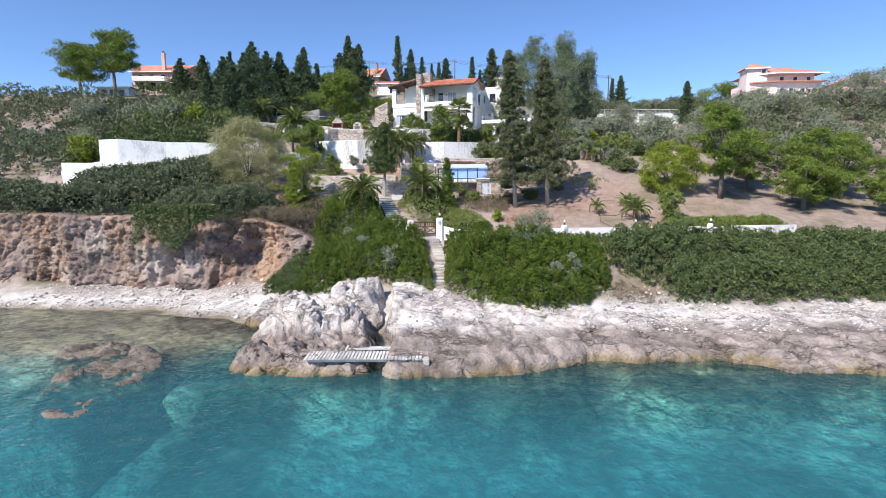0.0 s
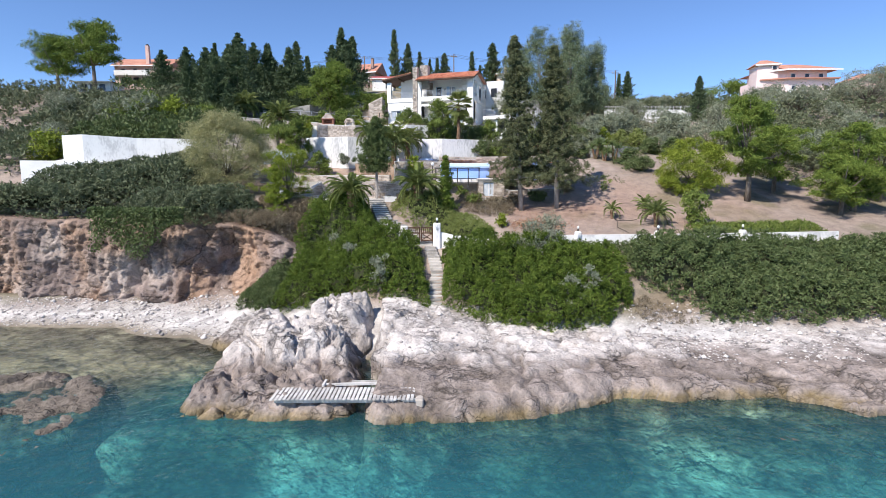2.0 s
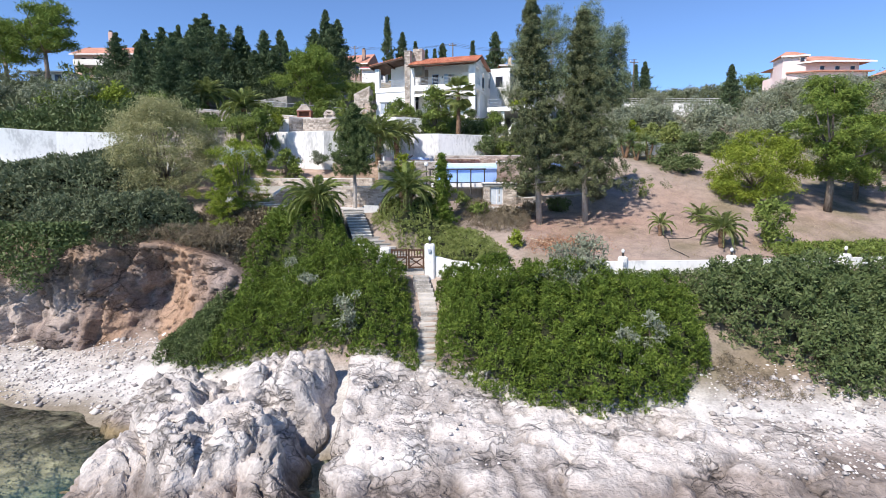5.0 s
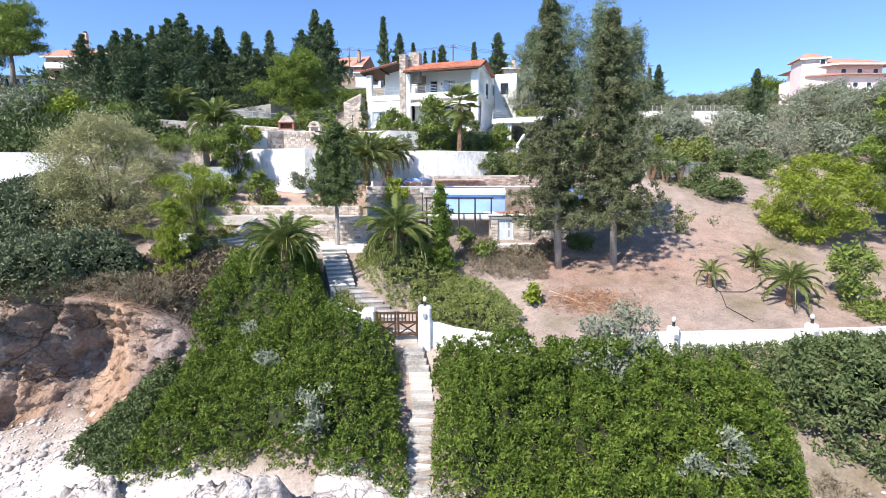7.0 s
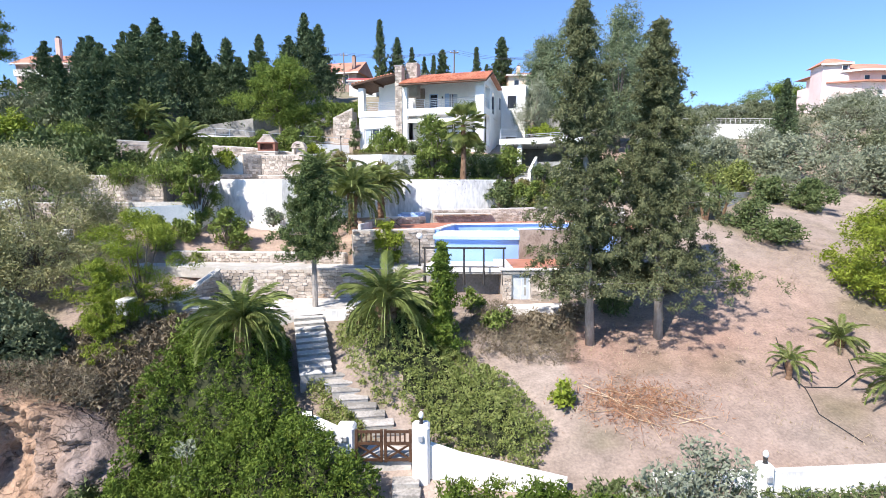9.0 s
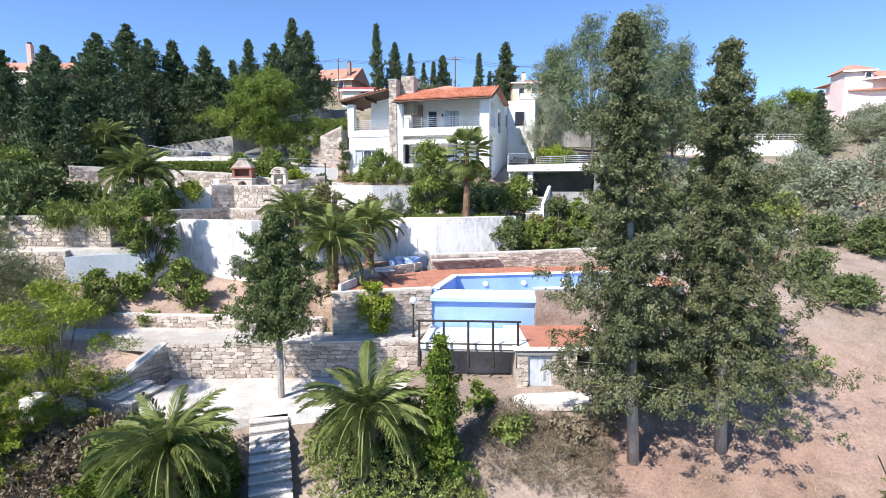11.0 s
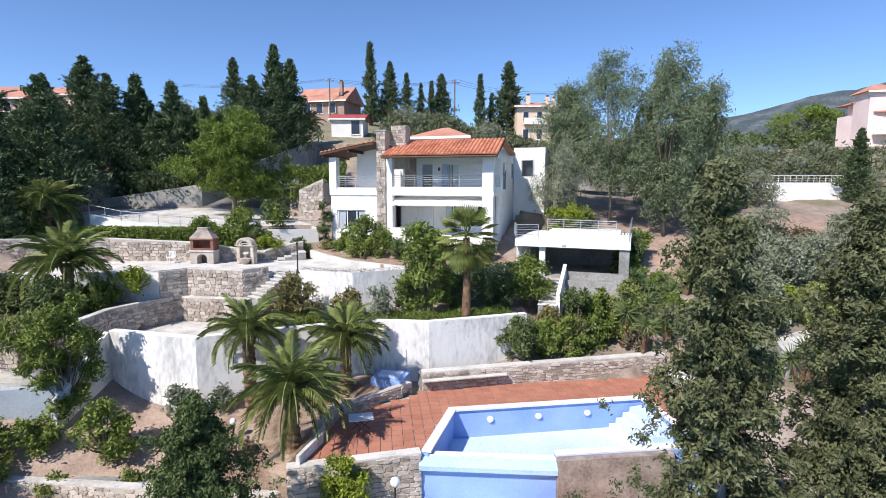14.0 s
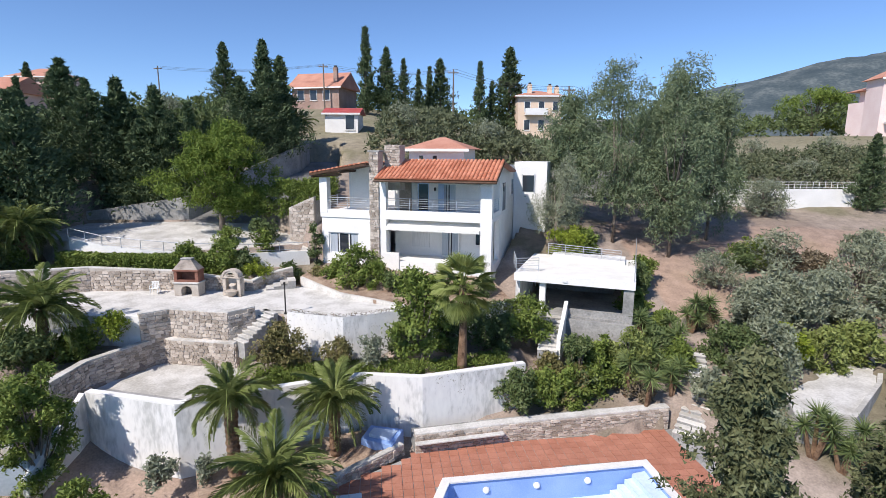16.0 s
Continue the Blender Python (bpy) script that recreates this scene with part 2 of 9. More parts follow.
def prism(poly, z0, z1, bm=None, bev=0.0):
    """An upright prism; z0 and z1 are heights or lists of heights, one for each corner."""
    bm = bm or bmesh.new()
    n = len(poly)
    z0 = z0 if isinstance(z0, (list, tuple)) else [z0] * n
    z1 = z1 if isinstance(z1, (list, tuple)) else [z1] * n
    a = [bm.verts.new((x, y, z)) for (x, y), z in zip(poly, z0)]
    b = [bm.verts.new((x, y, z)) for (x, y), z in zip(poly, z1)]
    bm.faces.new(a[::-1])
    top = bm.faces.new(b)
    for i in range(n):
        bm.faces.new((a[i], a[(i + 1) % n], b[(i + 1) % n], b[i]))
    if bev:
        bmesh.ops.bevel(bm, geom=list(top.edges), offset=bev, segments=2, affect="EDGES")
    return bm


def band(line, th, z0, z1, bm=None, back=0.0):
    """A wall along a line of points, mitred, th thick to its left side; z0 and z1 by corner or one value."""
    n = len(line)
    off, base = [], []
    for i in range(n):
        a, b = Vector(line[max(i - 1, 0)]), Vector(line[i])
        c = Vector(line[min(i + 1, n - 1)])
        d1 = (b - a).normalized() if i > 0 else (c - b).normalized()
        d2 = (c - b).normalized() if i < n - 1 else d1
        nrm = Vector((-(d1 + d2).y, (d1 + d2).x)).normalized()
        k = th / max(0.4, nrm.dot(Vector((-d1.y, d1.x))))
        off.append(b + nrm * k)
        if back:
            base.append(b + nrm * (back * k / th))
    z0 = z0 if isinstance(z0, (list, tuple)) else [z0] * n
    z1 = z1 if isinstance(z1, (list, tuple)) else [z1] * n
    bm = bm or bmesh.new()
    rows = []
    for i in range(n):
        (x, y), o = (base[i] if back else line[i]), off[i]
        rows.append([bm.verts.new(v) for v in ((x, y, z0[i]), (o.x, o.y, z0[i]), (o.x, o.y, z1[i]), (x, y, z1[i]))])
    for r, s in zip(rows, rows[1:]):
        for k in range(4):
            bm.faces.new((r[k], r[(k + 1) % 4], s[(k + 1) % 4], s[k]))
    bm.faces.new(rows[0])
    bm.faces.new(rows[-1][::-1])
    return bm


def tube(pts, radii, sides=8, bm=None, cap=True):
    bm = bm or bmesh.new()
    pts = [Vector(p) for p in pts]
    radii = radii if isinstance(radii, (list, tuple)) else [radii] * len(pts)
    rings = []
    for i, (p, r) in enumerate(zip(pts, radii)):
        d = (pts[min(i + 1, len(pts) - 1)] - pts[max(i - 1, 0)]).normalized()
        u = d.orthogonal().normalized() if i == 0 else (u - d * u.dot(d)).normalized()
        v = d.cross(u)
        rings.append([bm.verts.new(p + r * (math.cos(2 * math.pi * k / sides) * u + math.sin(2 * math.pi * k / sides) * v)) for k in range(sides)])
    for a, b in zip(rings, rings[1:]):
        for k in range(sides):
            bm.faces.new((a[k], a[(k + 1) % sides], b[(k + 1) % sides], b[k]))
    if cap:
        bm.faces.new(rings[0][::-1])
        bm.faces.new(rings[-1])
    return bm


def vnoise(x, y, seed=0):
    """Smooth value noise on arrays, -1 to 1."""
    def h(i, j):
        v = np.sin(i * 127.1 + j * 311.7 + seed * 74.7) * 43758.5453
        return (v - np.floor(v)) * 2 - 1
    i, j = np.floor(x), np.floor(y)
    f, g = x - i, y - j
    f, g = f * f * (3 - 2 * f), g * g * (3 - 2 * g)
    return (h(i, j) * (1 - f) + h(i + 1, j) * f) * (1 - g) + (h(i, j + 1) * (1 - f) + h(i + 1, j + 1) * f) * g


def fbm(x, y, scale, octaves=4, seed=0, gain=0.5):
    s, a, t = 0.0, 1.0, 0.0
    for o in range(octaves):
        s = s + a * vnoise(x * scale * 2 ** o, y * scale * 2 ** o, seed + o)
        t += a
        a *= gain
    return s / t


def ridged(x, y, scale, octaves=4, seed=0):
    s, a, t = 0.0, 1.0, 0.0
    for o in range(octaves):
        s = s + a * (1 - 2 * np.abs(vnoise(x * scale * 2 ** o, y * scale * 2 ** o, seed + o)))
        t += a
        a *= 0.55
    return s / t


def cells(x, y, scale, seed=0):
    """Cellular pattern: distance to the joint between blocks, and a random value for each block."""
    x, y = x * scale, y * scale
    i, j = np.floor(x), np.floor(y)
    f1, f2, cid = np.full(np.shape(x), 9.0), np.full(np.shape(x), 9.0), np.zeros(np.shape(x))
    for a in (-1, 0, 1):
        for b in (-1, 0, 1):
            u = np.sin((i + a) * 127.1 + (j + b) * 311.7 + seed) * 43758.5453
            v = np.sin((i + a) * 269.5 + (j + b) * 183.3 + seed) * 24634.6345
            u, v = u - np.floor(u), v - np.floor(v)
            d = np.hypot(i + a + u - x, j + b + v - y)
            near = d < f1
            f2 = np.where(near, f1, np.minimum(f2, d))
            cid = np.where(near, u, cid)
            f1 = np.where(near, d, f1)
    return np.clip((f2 - f1) / 0.25, 0, 1), cid


def crag(x, y, scale, seed=0):
    """Fractured blocks: stepped tops with sunk joints, at two sizes, -1 to 1."""
    wx, wy = x + 0.9 * fbm(x, y, 0.5, 2, seed), y + 0.9 * fbm(x, y, 0.5, 2, seed + 7)
    e1, c1 = cells(wx, wy * 0.8, scale, seed)
    e2, c2 = cells(wx, wy, scale * 2.7, seed + 5)
    e3, c3 = cells(wx, wy, scale * 6.0, seed + 11)
    return (c1 - 0.5) * 0.9 + (c2 - 0.5) * 0.5 + (c3 - 0.5) * 0.22 - (1 - e1) * 0.6 - (1 - e2) * 0.28 - (1 - e3) * 0.1


def inside(x, y, poly):
    r = np.zeros(np.shape(x), bool)
    n = len(poly)
    for i in range(n):
        (x0, y0), (x1, y1) = poly[i], poly[(i + 1) % n]
        if y0 != y1:
            r ^= ((y0 > y) != (y1 > y)) & (x < (x1 - x0) * (y - y0) / (y1 - y0) + x0)
    return r


# ---- ground ----
PROFILES = {
    -60: ((44, -2.5), (50, 0), (53.5, 1), (56, 4), (60, 9), (66, 12.5), (80, 19), (105, 28.5), (125, 33), (150, 37), (200, 38)),
    -28: ((24, -4), (32, -1.6), (36, -0.75), (42, -0.4), (47.3, 0), (51, 0.9), (54, 1.4), (56.5, 7.9), (59, 9.2), (66, 13), (76, 17.5), (90, 24), (115, 31.5), (150, 38), (200, 40)),
    -20: ((24, -4), (30, -1.6), (35, -0.75), (40, -0.4), (44.8, 0), (49, 1.1), (52.8, 1.7), (55.4, 7.2), (58.5, 9), (64, 11), (72, 15.2), (80, 18.5), (90, 23), (110, 29.5), (125, 33), (150, 38), (200, 40)),
    -14: ((30, -3), (40, -0.6), (46, 1.0), (50, 2.4), (53, 3.8), (56, 7.2), (59, 8.8), (64, 10), (70, 12.8), (77, 15.5), (83, 19.5), (90, 22.5), (107, 28), (125, 33), (150, 38), (200, 40)),
    -3: ((24, -4), (29.5, -2), (31.5, -1.2), (38, 0.3), (43, 2.1), (47, 4.2), (51.5, 6.3), (56, 7.9), (60, 9.6), (67, 11.8), (76, 14.5), (83, 19.5), (92, 22.8), (107, 27), (120, 31.5), (145, 35.5), (200, 37)),
    8: ((22, -4), (28, -2.2), (33, -1.0), (38, 0.8), (42, 2.1), (46, 4.6), (49.5, 6.6), (55, 8.2), (60, 9.4), (66, 11.6), (75, 14), (85, 18.6), (96, 23.2), (110, 27), (125, 30), (145, 33.5), (200, 35)),
    20: ((24, -3.5), (31.5, -1.2), (36, 0.1), (40, 1.3), (43.5, 2.8), (47, 5.4), (50, 6.9), (56, 8.6), (62, 11), (72, 14.8), (85, 18.6), (98, 22.2), (106, 24), (125, 28), (150, 32), (200, 34)),
    45: ((24, -3), (31, -1.2), (37, 0.2), (42, 1.6), (46, 4.2), (51, 7), (60, 9.6), (75, 14.5), (98, 21.8), (110, 24.3), (130, 28), (150, 31), (200, 33)),
    85: ((24, -3), (31, -0.5), (37, 0.6), (46, 4.2), (60, 9.6), (75, 14.5), (110, 26), (150, 33.5), (200, 35)),
}
CLIFF_X = (-62, -42, -33, -29, -24, -20, -16.5, -13)
CLIFF_Y = (56.5, 53.6, 53.8, 53.6, 51.6, 52.6, 51.8, 51.6)
PADS = [
    (((-12.6, 77.4), (-7.4, 77.4), (-7.4, 82.4), (-12.6, 82.4)), 17.0),
    (((-33, 97.4), (-22.6, 97.4), (-18.6, 103.4), (-24, 104.4), (-33, 103.6)), 23.4),
    (((-32.6, 82.5), (-13, 82.5), (-8.6, 84), (-8.6, 92.2), (-12, 93.6), (-17, 98.2), (-32.6, 98.4)), 20.6),
    (((-23.5, 97.2), (-15.5, 96.9), (-10.6, 99.6), (-9.6, 108), (-12, 117.5), (-16.4, 117.5), (-16.2, 110), (-19.2, 104)), 22.5),
    (((11.6, 67.2), (15.4, 68.7), (15.8, 75.6), (14.5, 77.2), (10.5, 75.8)), 12.0),
    (((-13.4, 64), (-3.4, 64.3), (-4, 60.2), (-9.2, 59.8), (-13, 61)), 10.0),
    (((-22, 65.6), (-13.6, 65.1), (-1.2, 65.5), (-0.4, 67.3), (-5.4, 66.3), (-10, 67), (-20, 68)), 11.8),
    (((-5.4, 65.9), (-0.2, 67.2), (5.4, 67), (12, 68.5), (14, 76.5), (4.25, 74.9), (-0.4, 73.8), (-4, 71)), 12.0),
    (((-0.75, 63.5), (3.8, 63.5), (6.6, 62.9), (9.5, 66), (5.4, 67), (-0.2, 67.2)), 10.3),
    (((-26, 76.2), (-21, 73.6), (-18.9, 73.4), (-18.8, 76.4), (-16.9, 80.4), (-26, 80)), 17.85),
    (((-18.9, 74.0), (-17.2, 74), (-11.9, 72.9), (-8.6, 74.4), (-9.6, 77.4), (-11.2, 80), (-16.1, 80.8), (-17.2, 80.6), (-18.8, 76.6)), 16.2),
    (((-10.2, 74), (-7.8, 74.6), (-3.4, 76.3), (0, 76), (5.6, 78), (7, 82), (1.5, 81.1), (-1.8, 80.2), (-5, 78.8), (-8.7, 79.7), (-10.6, 80.4)), 17.35),
    (((-31, 83.5), (-26, 80.4), (-17.4, 79.9), (-16.1, 80.9), (-12.2, 80.2), (-10.9, 81.2), (-8.7, 80.4), (-5, 79.4), (-1.8, 80.9), (5.5, 82.6), (6, 87), (-9, 91), (-12, 90), (-13.5, 87.8), (-20, 87.6), (-26, 87.6)), 19.4),
    (((-10.6, 90), (4.6, 86.6), (8.5, 97), (4, 98), (-6.5, 101)), 20.9),
    (((5.8, 84), (13, 81.3), (15, 89), (8.3, 91)), 18.8),
    (((-33, 91), (-28, 89.3), (-21.9, 88.3), (-14.3, 89.8), (-10.4, 91.6), (-10.6, 95), (-16, 97.5), (-23, 97.9), (-33, 97.7)), 22.0),
    (((-14.2, 65.2), (-0.4, 65.6), (-0.9, 61.7), (-4.2, 60.4), (-5.0, 59.5), (-9.2, 59.1), (-13.6, 60.3)), 9.9),
    (((18.8, 73.4), (22, 73.4), (26.6, 77.5), (30.4, 82), (30.4, 84.6), (28.4, 85.2), (26, 81.6), (23, 78.4), (20, 76.6)), 16.3),
]


def ground_height(x, y, pads=True):
    x, y = np.asarray(x, float), np.asarray(y, float)
    xs = sorted(PROFILES)
    zs = np.array([np.interp(y, [p[0] for p in PROFILES[k]], [p[1] for p in PROFILES[k]]) for k in xs])
    xc = np.clip(x, xs[0], xs[-1])
    z = np.zeros(np.shape(xc))
    for i in range(len(xs) - 1):
        m = (xc >= xs[i]) & (xc <= xs[i + 1])
        f = (xc - xs[i]) / (xs[i + 1] - xs[i])
        f = f * f * (3 - 2 * f)
        z = np.where(m, zs[i] * (1 - f) + zs[i + 1] * f, z)
    rough = np.clip((y - 40) / 15, 0.3, 1)
    z = z + rough * (0.35 * fbm(x, y, 0.11, 3, 3) + 0.12 * fbm(x, y, 0.5, 3, 9))
    gap = np.clip(1.5 - np.abs(x + 4.3) / 1.0, 0, 1) * np.clip((40.2 - y) / 1.2, 0, 1)
    z = z - gap * np.clip(z + 0.7, 0, 9)
    for mx, my, mr, mh in ((-2.2, 57.6, 2.2, 1.5), (-9.2, 55.6, 1.7, 1.7), (1.6, 60, 2.5, 0.6)):
        z = z + mh * np.exp(-(((x - mx) ** 2 + (y - my) ** 2) / mr ** 2) ** 2)
    z = np.where(y > 200, z - np.clip(y - 200, 0, 1200) * 0.02, z)
    z = np.where(y < 24, np.maximum(z - (24 - y) * 0.12, -9), z)
    if pads:
        # the bank stands back behind the face of the cliff
        fy = np.interp(x, CLIFF_X, CLIFF_Y)
        fz = np.interp(x, [-62, -30, -20, -16, -13], [0.5, 0.6, 0.7, 1.6, 2.6]) - 0.5
        low = np.minimum(z, fz + np.clip((y - fy - 4.2) / 1.0, 0, 1) * 40)
        w = np.clip((-12.8 - x) / 1.5, 0, 1) * np.where((y > fy + 0.6) & (x > -62), 1, 0)
        z = z * (1 - w) + low * w
        for poly, h in PADS:
            m = inside(x, y, poly)
            for ox, oy in ((0.42, 0), (-0.42, 0), (0, 0.42), (0, -0.42)):
                m = m & inside(x + ox, y + oy, poly)
            z = np.where(m, h, z)
    return z


def gz(x, y):
    return float(ground_height(np.array([x]), np.array([y]))[0])


def painted(name, bump=0.5, dist=0.06, rough=0.95, fine=9.0, cracks=False):
    """Ground and rock: colours stored on the mesh, broken up by grain at two scales."""
    m, n, l, b = material(name)
    at = n.new("ShaderNodeAttribute")
    at.attribute_name = "tone"
    g = n.new("ShaderNodeNewGeometry")
    n1, n2 = n.new("ShaderNodeTexNoise"), n.new("ShaderNodeTexNoise")
    for tex, sc in ((n1, 1.3), (n2, fine)):
        tex.inputs["Scale"].default_value, tex.inputs["Detail"].default_value = sc, 6
        l.new(g.outputs["Position"], tex.inputs["Vector"])
    ad = n.new("ShaderNodeMath")
    ad.operation = "ADD"
    l.new(n1.outputs["Fac"], ad.inputs[0])
    l.new(n2.outputs["Fac"], ad.inputs[1])
    mr = n.new("ShaderNodeMapRange")
    mr.inputs["From Min"].default_value, mr.inputs["From Max"].default_value = 0.6, 1.4
    mr.inputs["To Min"].default_value, mr.inputs["To Max"].default_value = 0.62, 1.35
    l.new(ad.outputs[0], mr.inputs["Value"])
    mul = n.new("ShaderNodeVectorMath")
    mul.operation = "SCALE"
    l.new(at.outputs["Color"], mul.inputs[0])
    l.new(mr.outputs[0], mul.inputs["Scale"])
    height = ad.outputs[0]
    if cracks:
        turn = n.new("ShaderNodeMapping")
        turn.inputs["Rotation"].default_value, turn.inputs["Scale"].default_value = (0.5, 0.35, 0.6), (0.55, 1.25, 1.9)
        l.new(g.outputs["Position"], turn.inputs[0])
        warp = n.new("ShaderNodeVectorMath")
        warp.operation = "MULTIPLY_ADD"
        warp.inputs[1].default_value = (1.5, 1.5, 1.5)
        l.new(n1.outputs["Color"], warp.inputs[0])
        l.new(turn.outputs[0], warp.inputs[2])
        strat = n.new("ShaderNodeTexNoise")
        strat.inputs["Scale"].default_value, strat.inputs["Detail"].default_value = 2.2, 7
        l.new(warp.outputs[0], strat.inputs["Vector"])
        st = n.new("ShaderNodeMath")
        st.operation = "ADD"
        l.new(height, st.inputs[0])
        l.new(strat.outputs["Fac"], st.inputs[1])
        height = st.outputs[0]
        where = n.new("ShaderNodeTexNoise")
        where.inputs["Scale"].default_value, where.inputs["Detail"].default_value = 0.5, 3
        l.new(g.outputs["Position"], where.inputs["Vector"])
        for sc, depth, wide in ((0.42, 0.6, 0.05), (1.3, 0.4, 0.06)):
            vo = n.new("ShaderNodeTexVoronoi")
            vo.feature = "DISTANCE_TO_EDGE"
            vo.inputs["Scale"].default_value = sc
            l.new(warp.outputs[0], vo.inputs["Vector"])
            cr = n.new("ShaderNodeMapRange")
            cr.inputs["From Max"].default_value = wide
            cr.inputs["To Min"].default_value, cr.inputs["To Max"].default_value = depth, 0.0
            l.new(vo.outputs["Distance"], cr.inputs["Value"])
            on = n.new("ShaderNodeMapRange")
            on.inputs["From Min"].default_value, on.inputs["From Max"].default_value = 0.46, 0.58
            l.new(where.outputs["Fac"], on.inputs["Value"])
            cut = n.new("ShaderNodeMath")
            cut.operation = "MULTIPLY"
            l.new(cr.outputs[0], cut.inputs[0])
            l.new(on.outputs[0], cut.inputs[1])
            inv = n.new("ShaderNodeMath")
            inv.operation = "SUBTRACT"
            inv.inputs[0].default_value = 1.0
            l.new(cut.outputs[0], inv.inputs[1])
            nx = n.new("ShaderNodeVectorMath")
            nx.operation = "SCALE"
            l.new(mul.outputs[0], nx.inputs[0])
            l.new(inv.outputs[0], nx.inputs["Scale"])
            mul = nx
            hx = n.new("ShaderNodeMath")
            hx.operation = "MULTIPLY"
            l.new(height, hx.inputs[0])
            l.new(inv.outputs[0], hx.inputs[1])
            height = hx.outputs[0]
    l.new(mul.outputs[0], b.inputs["Base Color"])
    b.inputs["Roughness"].default_value, b.inputs["Specular IOR Level"].default_value = rough, 0.2
    bp = n.new("ShaderNodeBump")
    bp.inputs["Strength"].default_value, bp.inputs["Distance"].default_value = bump, dist
    l.new(height, bp.inputs["Height"])
    l.new(bp.outputs[0], b.inputs["Normal"])
    return m


EARTHMAT, ROCKMAT = painted("earth"), painted("sea_rock", 0.8, 0.12, 0.9, 6.0, True)


def set_tone(me, col):
    a = me.attributes.new("tone", "FLOAT_COLOR", "POINT")
    rgba = np.ones((len(col), 4), np.float32)
    rgba[:, :3] = col
    a.data.foreach_set("color", rgba.ravel())


def grid_faces(nu, nv):
    i = np.arange((nu - 1) * (nv - 1))
    r, c = i // (nu - 1), i % (nu - 1)
    a = r * nu + c
    return np.stack([a, a + 1, a + nu + 1, a + nu], 1)


def mixc(a, b, f):
    f = np.clip(f, 0, 1)[:, None]
    return np.asarray(a) * (1 - f) + np.asarray(b) * f


def seabed_tone(X, Y):
    n1, n2 = fbm(X, Y, 0.12, 4, 5) * 0.5 + 0.5, fbm(X, Y, 0.6, 3, 11) * 0.5 + 0.5
    sand = mixc((0.27, 0.26, 0.21), (0.62, 0.59, 0.5), n1 * 1.6 - 0.3 + 0.5 * n2 - 0.1)
    tone = mixc(sand, (0.09, 0.095, 0.07), (fbm(X, Y, 0.17, 4, 77) - 0.05) * 4)
    cove = np.clip((-11 - X) / 3, 0, 1) * np.clip((Y - 34 - 2 * (n1 - 0.5)) / 4, 0, 1)
    return mixc(tone, mixc((0.27, 0.2, 0.12), (0.48, 0.38, 0.26), n2), cove * 0.9)


def ground_sheet():
    xs = np.concatenate([-np.geomspace(62, 1500, 16)[::-1], np.arange(-60, 60.1, 0.5), np.geomspace(62, 1500, 16)])
    ys = np.concatenate([-np.geomspace(1, 600, 10)[::-1], np.arange(0, 20, 2), np.arange(20, 110, 0.5), np.arange(110, 200, 2), np.geomspace(200, 2500, 14)])
    X, Y = [a.ravel() for a in np.meshgrid(xs, ys)]
    Z = ground_height(X, Y)
    Z = Z + np.where((np.abs(X) < 60) & (Y > 52) & (Y < 110), 0.07 * fbm(X, Y, 1.4, 2, 31), 0)
    me = mesh_of("ground", np.stack([X, Y, Z], 1), grid_faces(len(xs), len(ys)), EARTHMAT, True)
    n1, n2 = fbm(X, Y, 0.12, 4, 5) * 0.5 + 0.5, fbm(X, Y, 0.6, 3, 11) * 0.5 + 0.5
    earth = mixc((0.235, 0.18, 0.145), (0.38, 0.315, 0.265), n1 * 1.2 - 0.1 + 0.5 * (n2 - 0.5))
    earth = mixc(earth, (0.19, 0.165, 0.11), (fbm(X, Y, 0.3, 4, 15) - 0.05) * 2.6)
    earth = mixc(earth, (0.29, 0.19, 0.145), np.where((X > 6) & (Y < 66), (n1 - 0.4) * 2.0, 0))
    earth = mixc(earth, (0.43, 0.31, 0.245), np.where((X > -24) & (X < -5) & (Y > 63) & (Y < 73), 0.3 + 0.6 * n2, 0))
    earth = mixc(earth, (0.4, 0.275, 0.205), np.where((X > 17) & (X < 60) & (Y > 84) & (Y < 101), 0.3 + 0.6 * n1, 0))
    earth = mixc(earth, (0.2, 0.2, 0.11), np.clip((Y - 100) / 40, 0, 0.6))
    white = mixc((0.36, 0.335, 0.31), (0.66, 0.63, 0.59), 0.5 + 0.9 * fbm(X, Y, 1.6, 2, 12))
    top = np.interp(X, [-20, -14, -6, 10, 30], [1.5, 2.0, 3.0, 2.7, 2.2])
    shore = np.clip((top + 0.8 * (n1 - 0.5) - Z) / 0.8, 0, 1)
    col = mixc(earth, white, shore)
    wet = mixc((0.2, 0.17, 0.13), (0.3, 0.25, 0.18), n2)
    col = mixc(col, wet, (0.45 - Z) / 0.4)
    col = mixc(col, seabed_tone(X, Y), (-0.15 - Z) / 0.5)
    set_tone(me, col)
    return tagged(part("ground", me, None), "dry hillside earth falling to a pale stony shore", "ground", kind="structure")


ground_sheet()


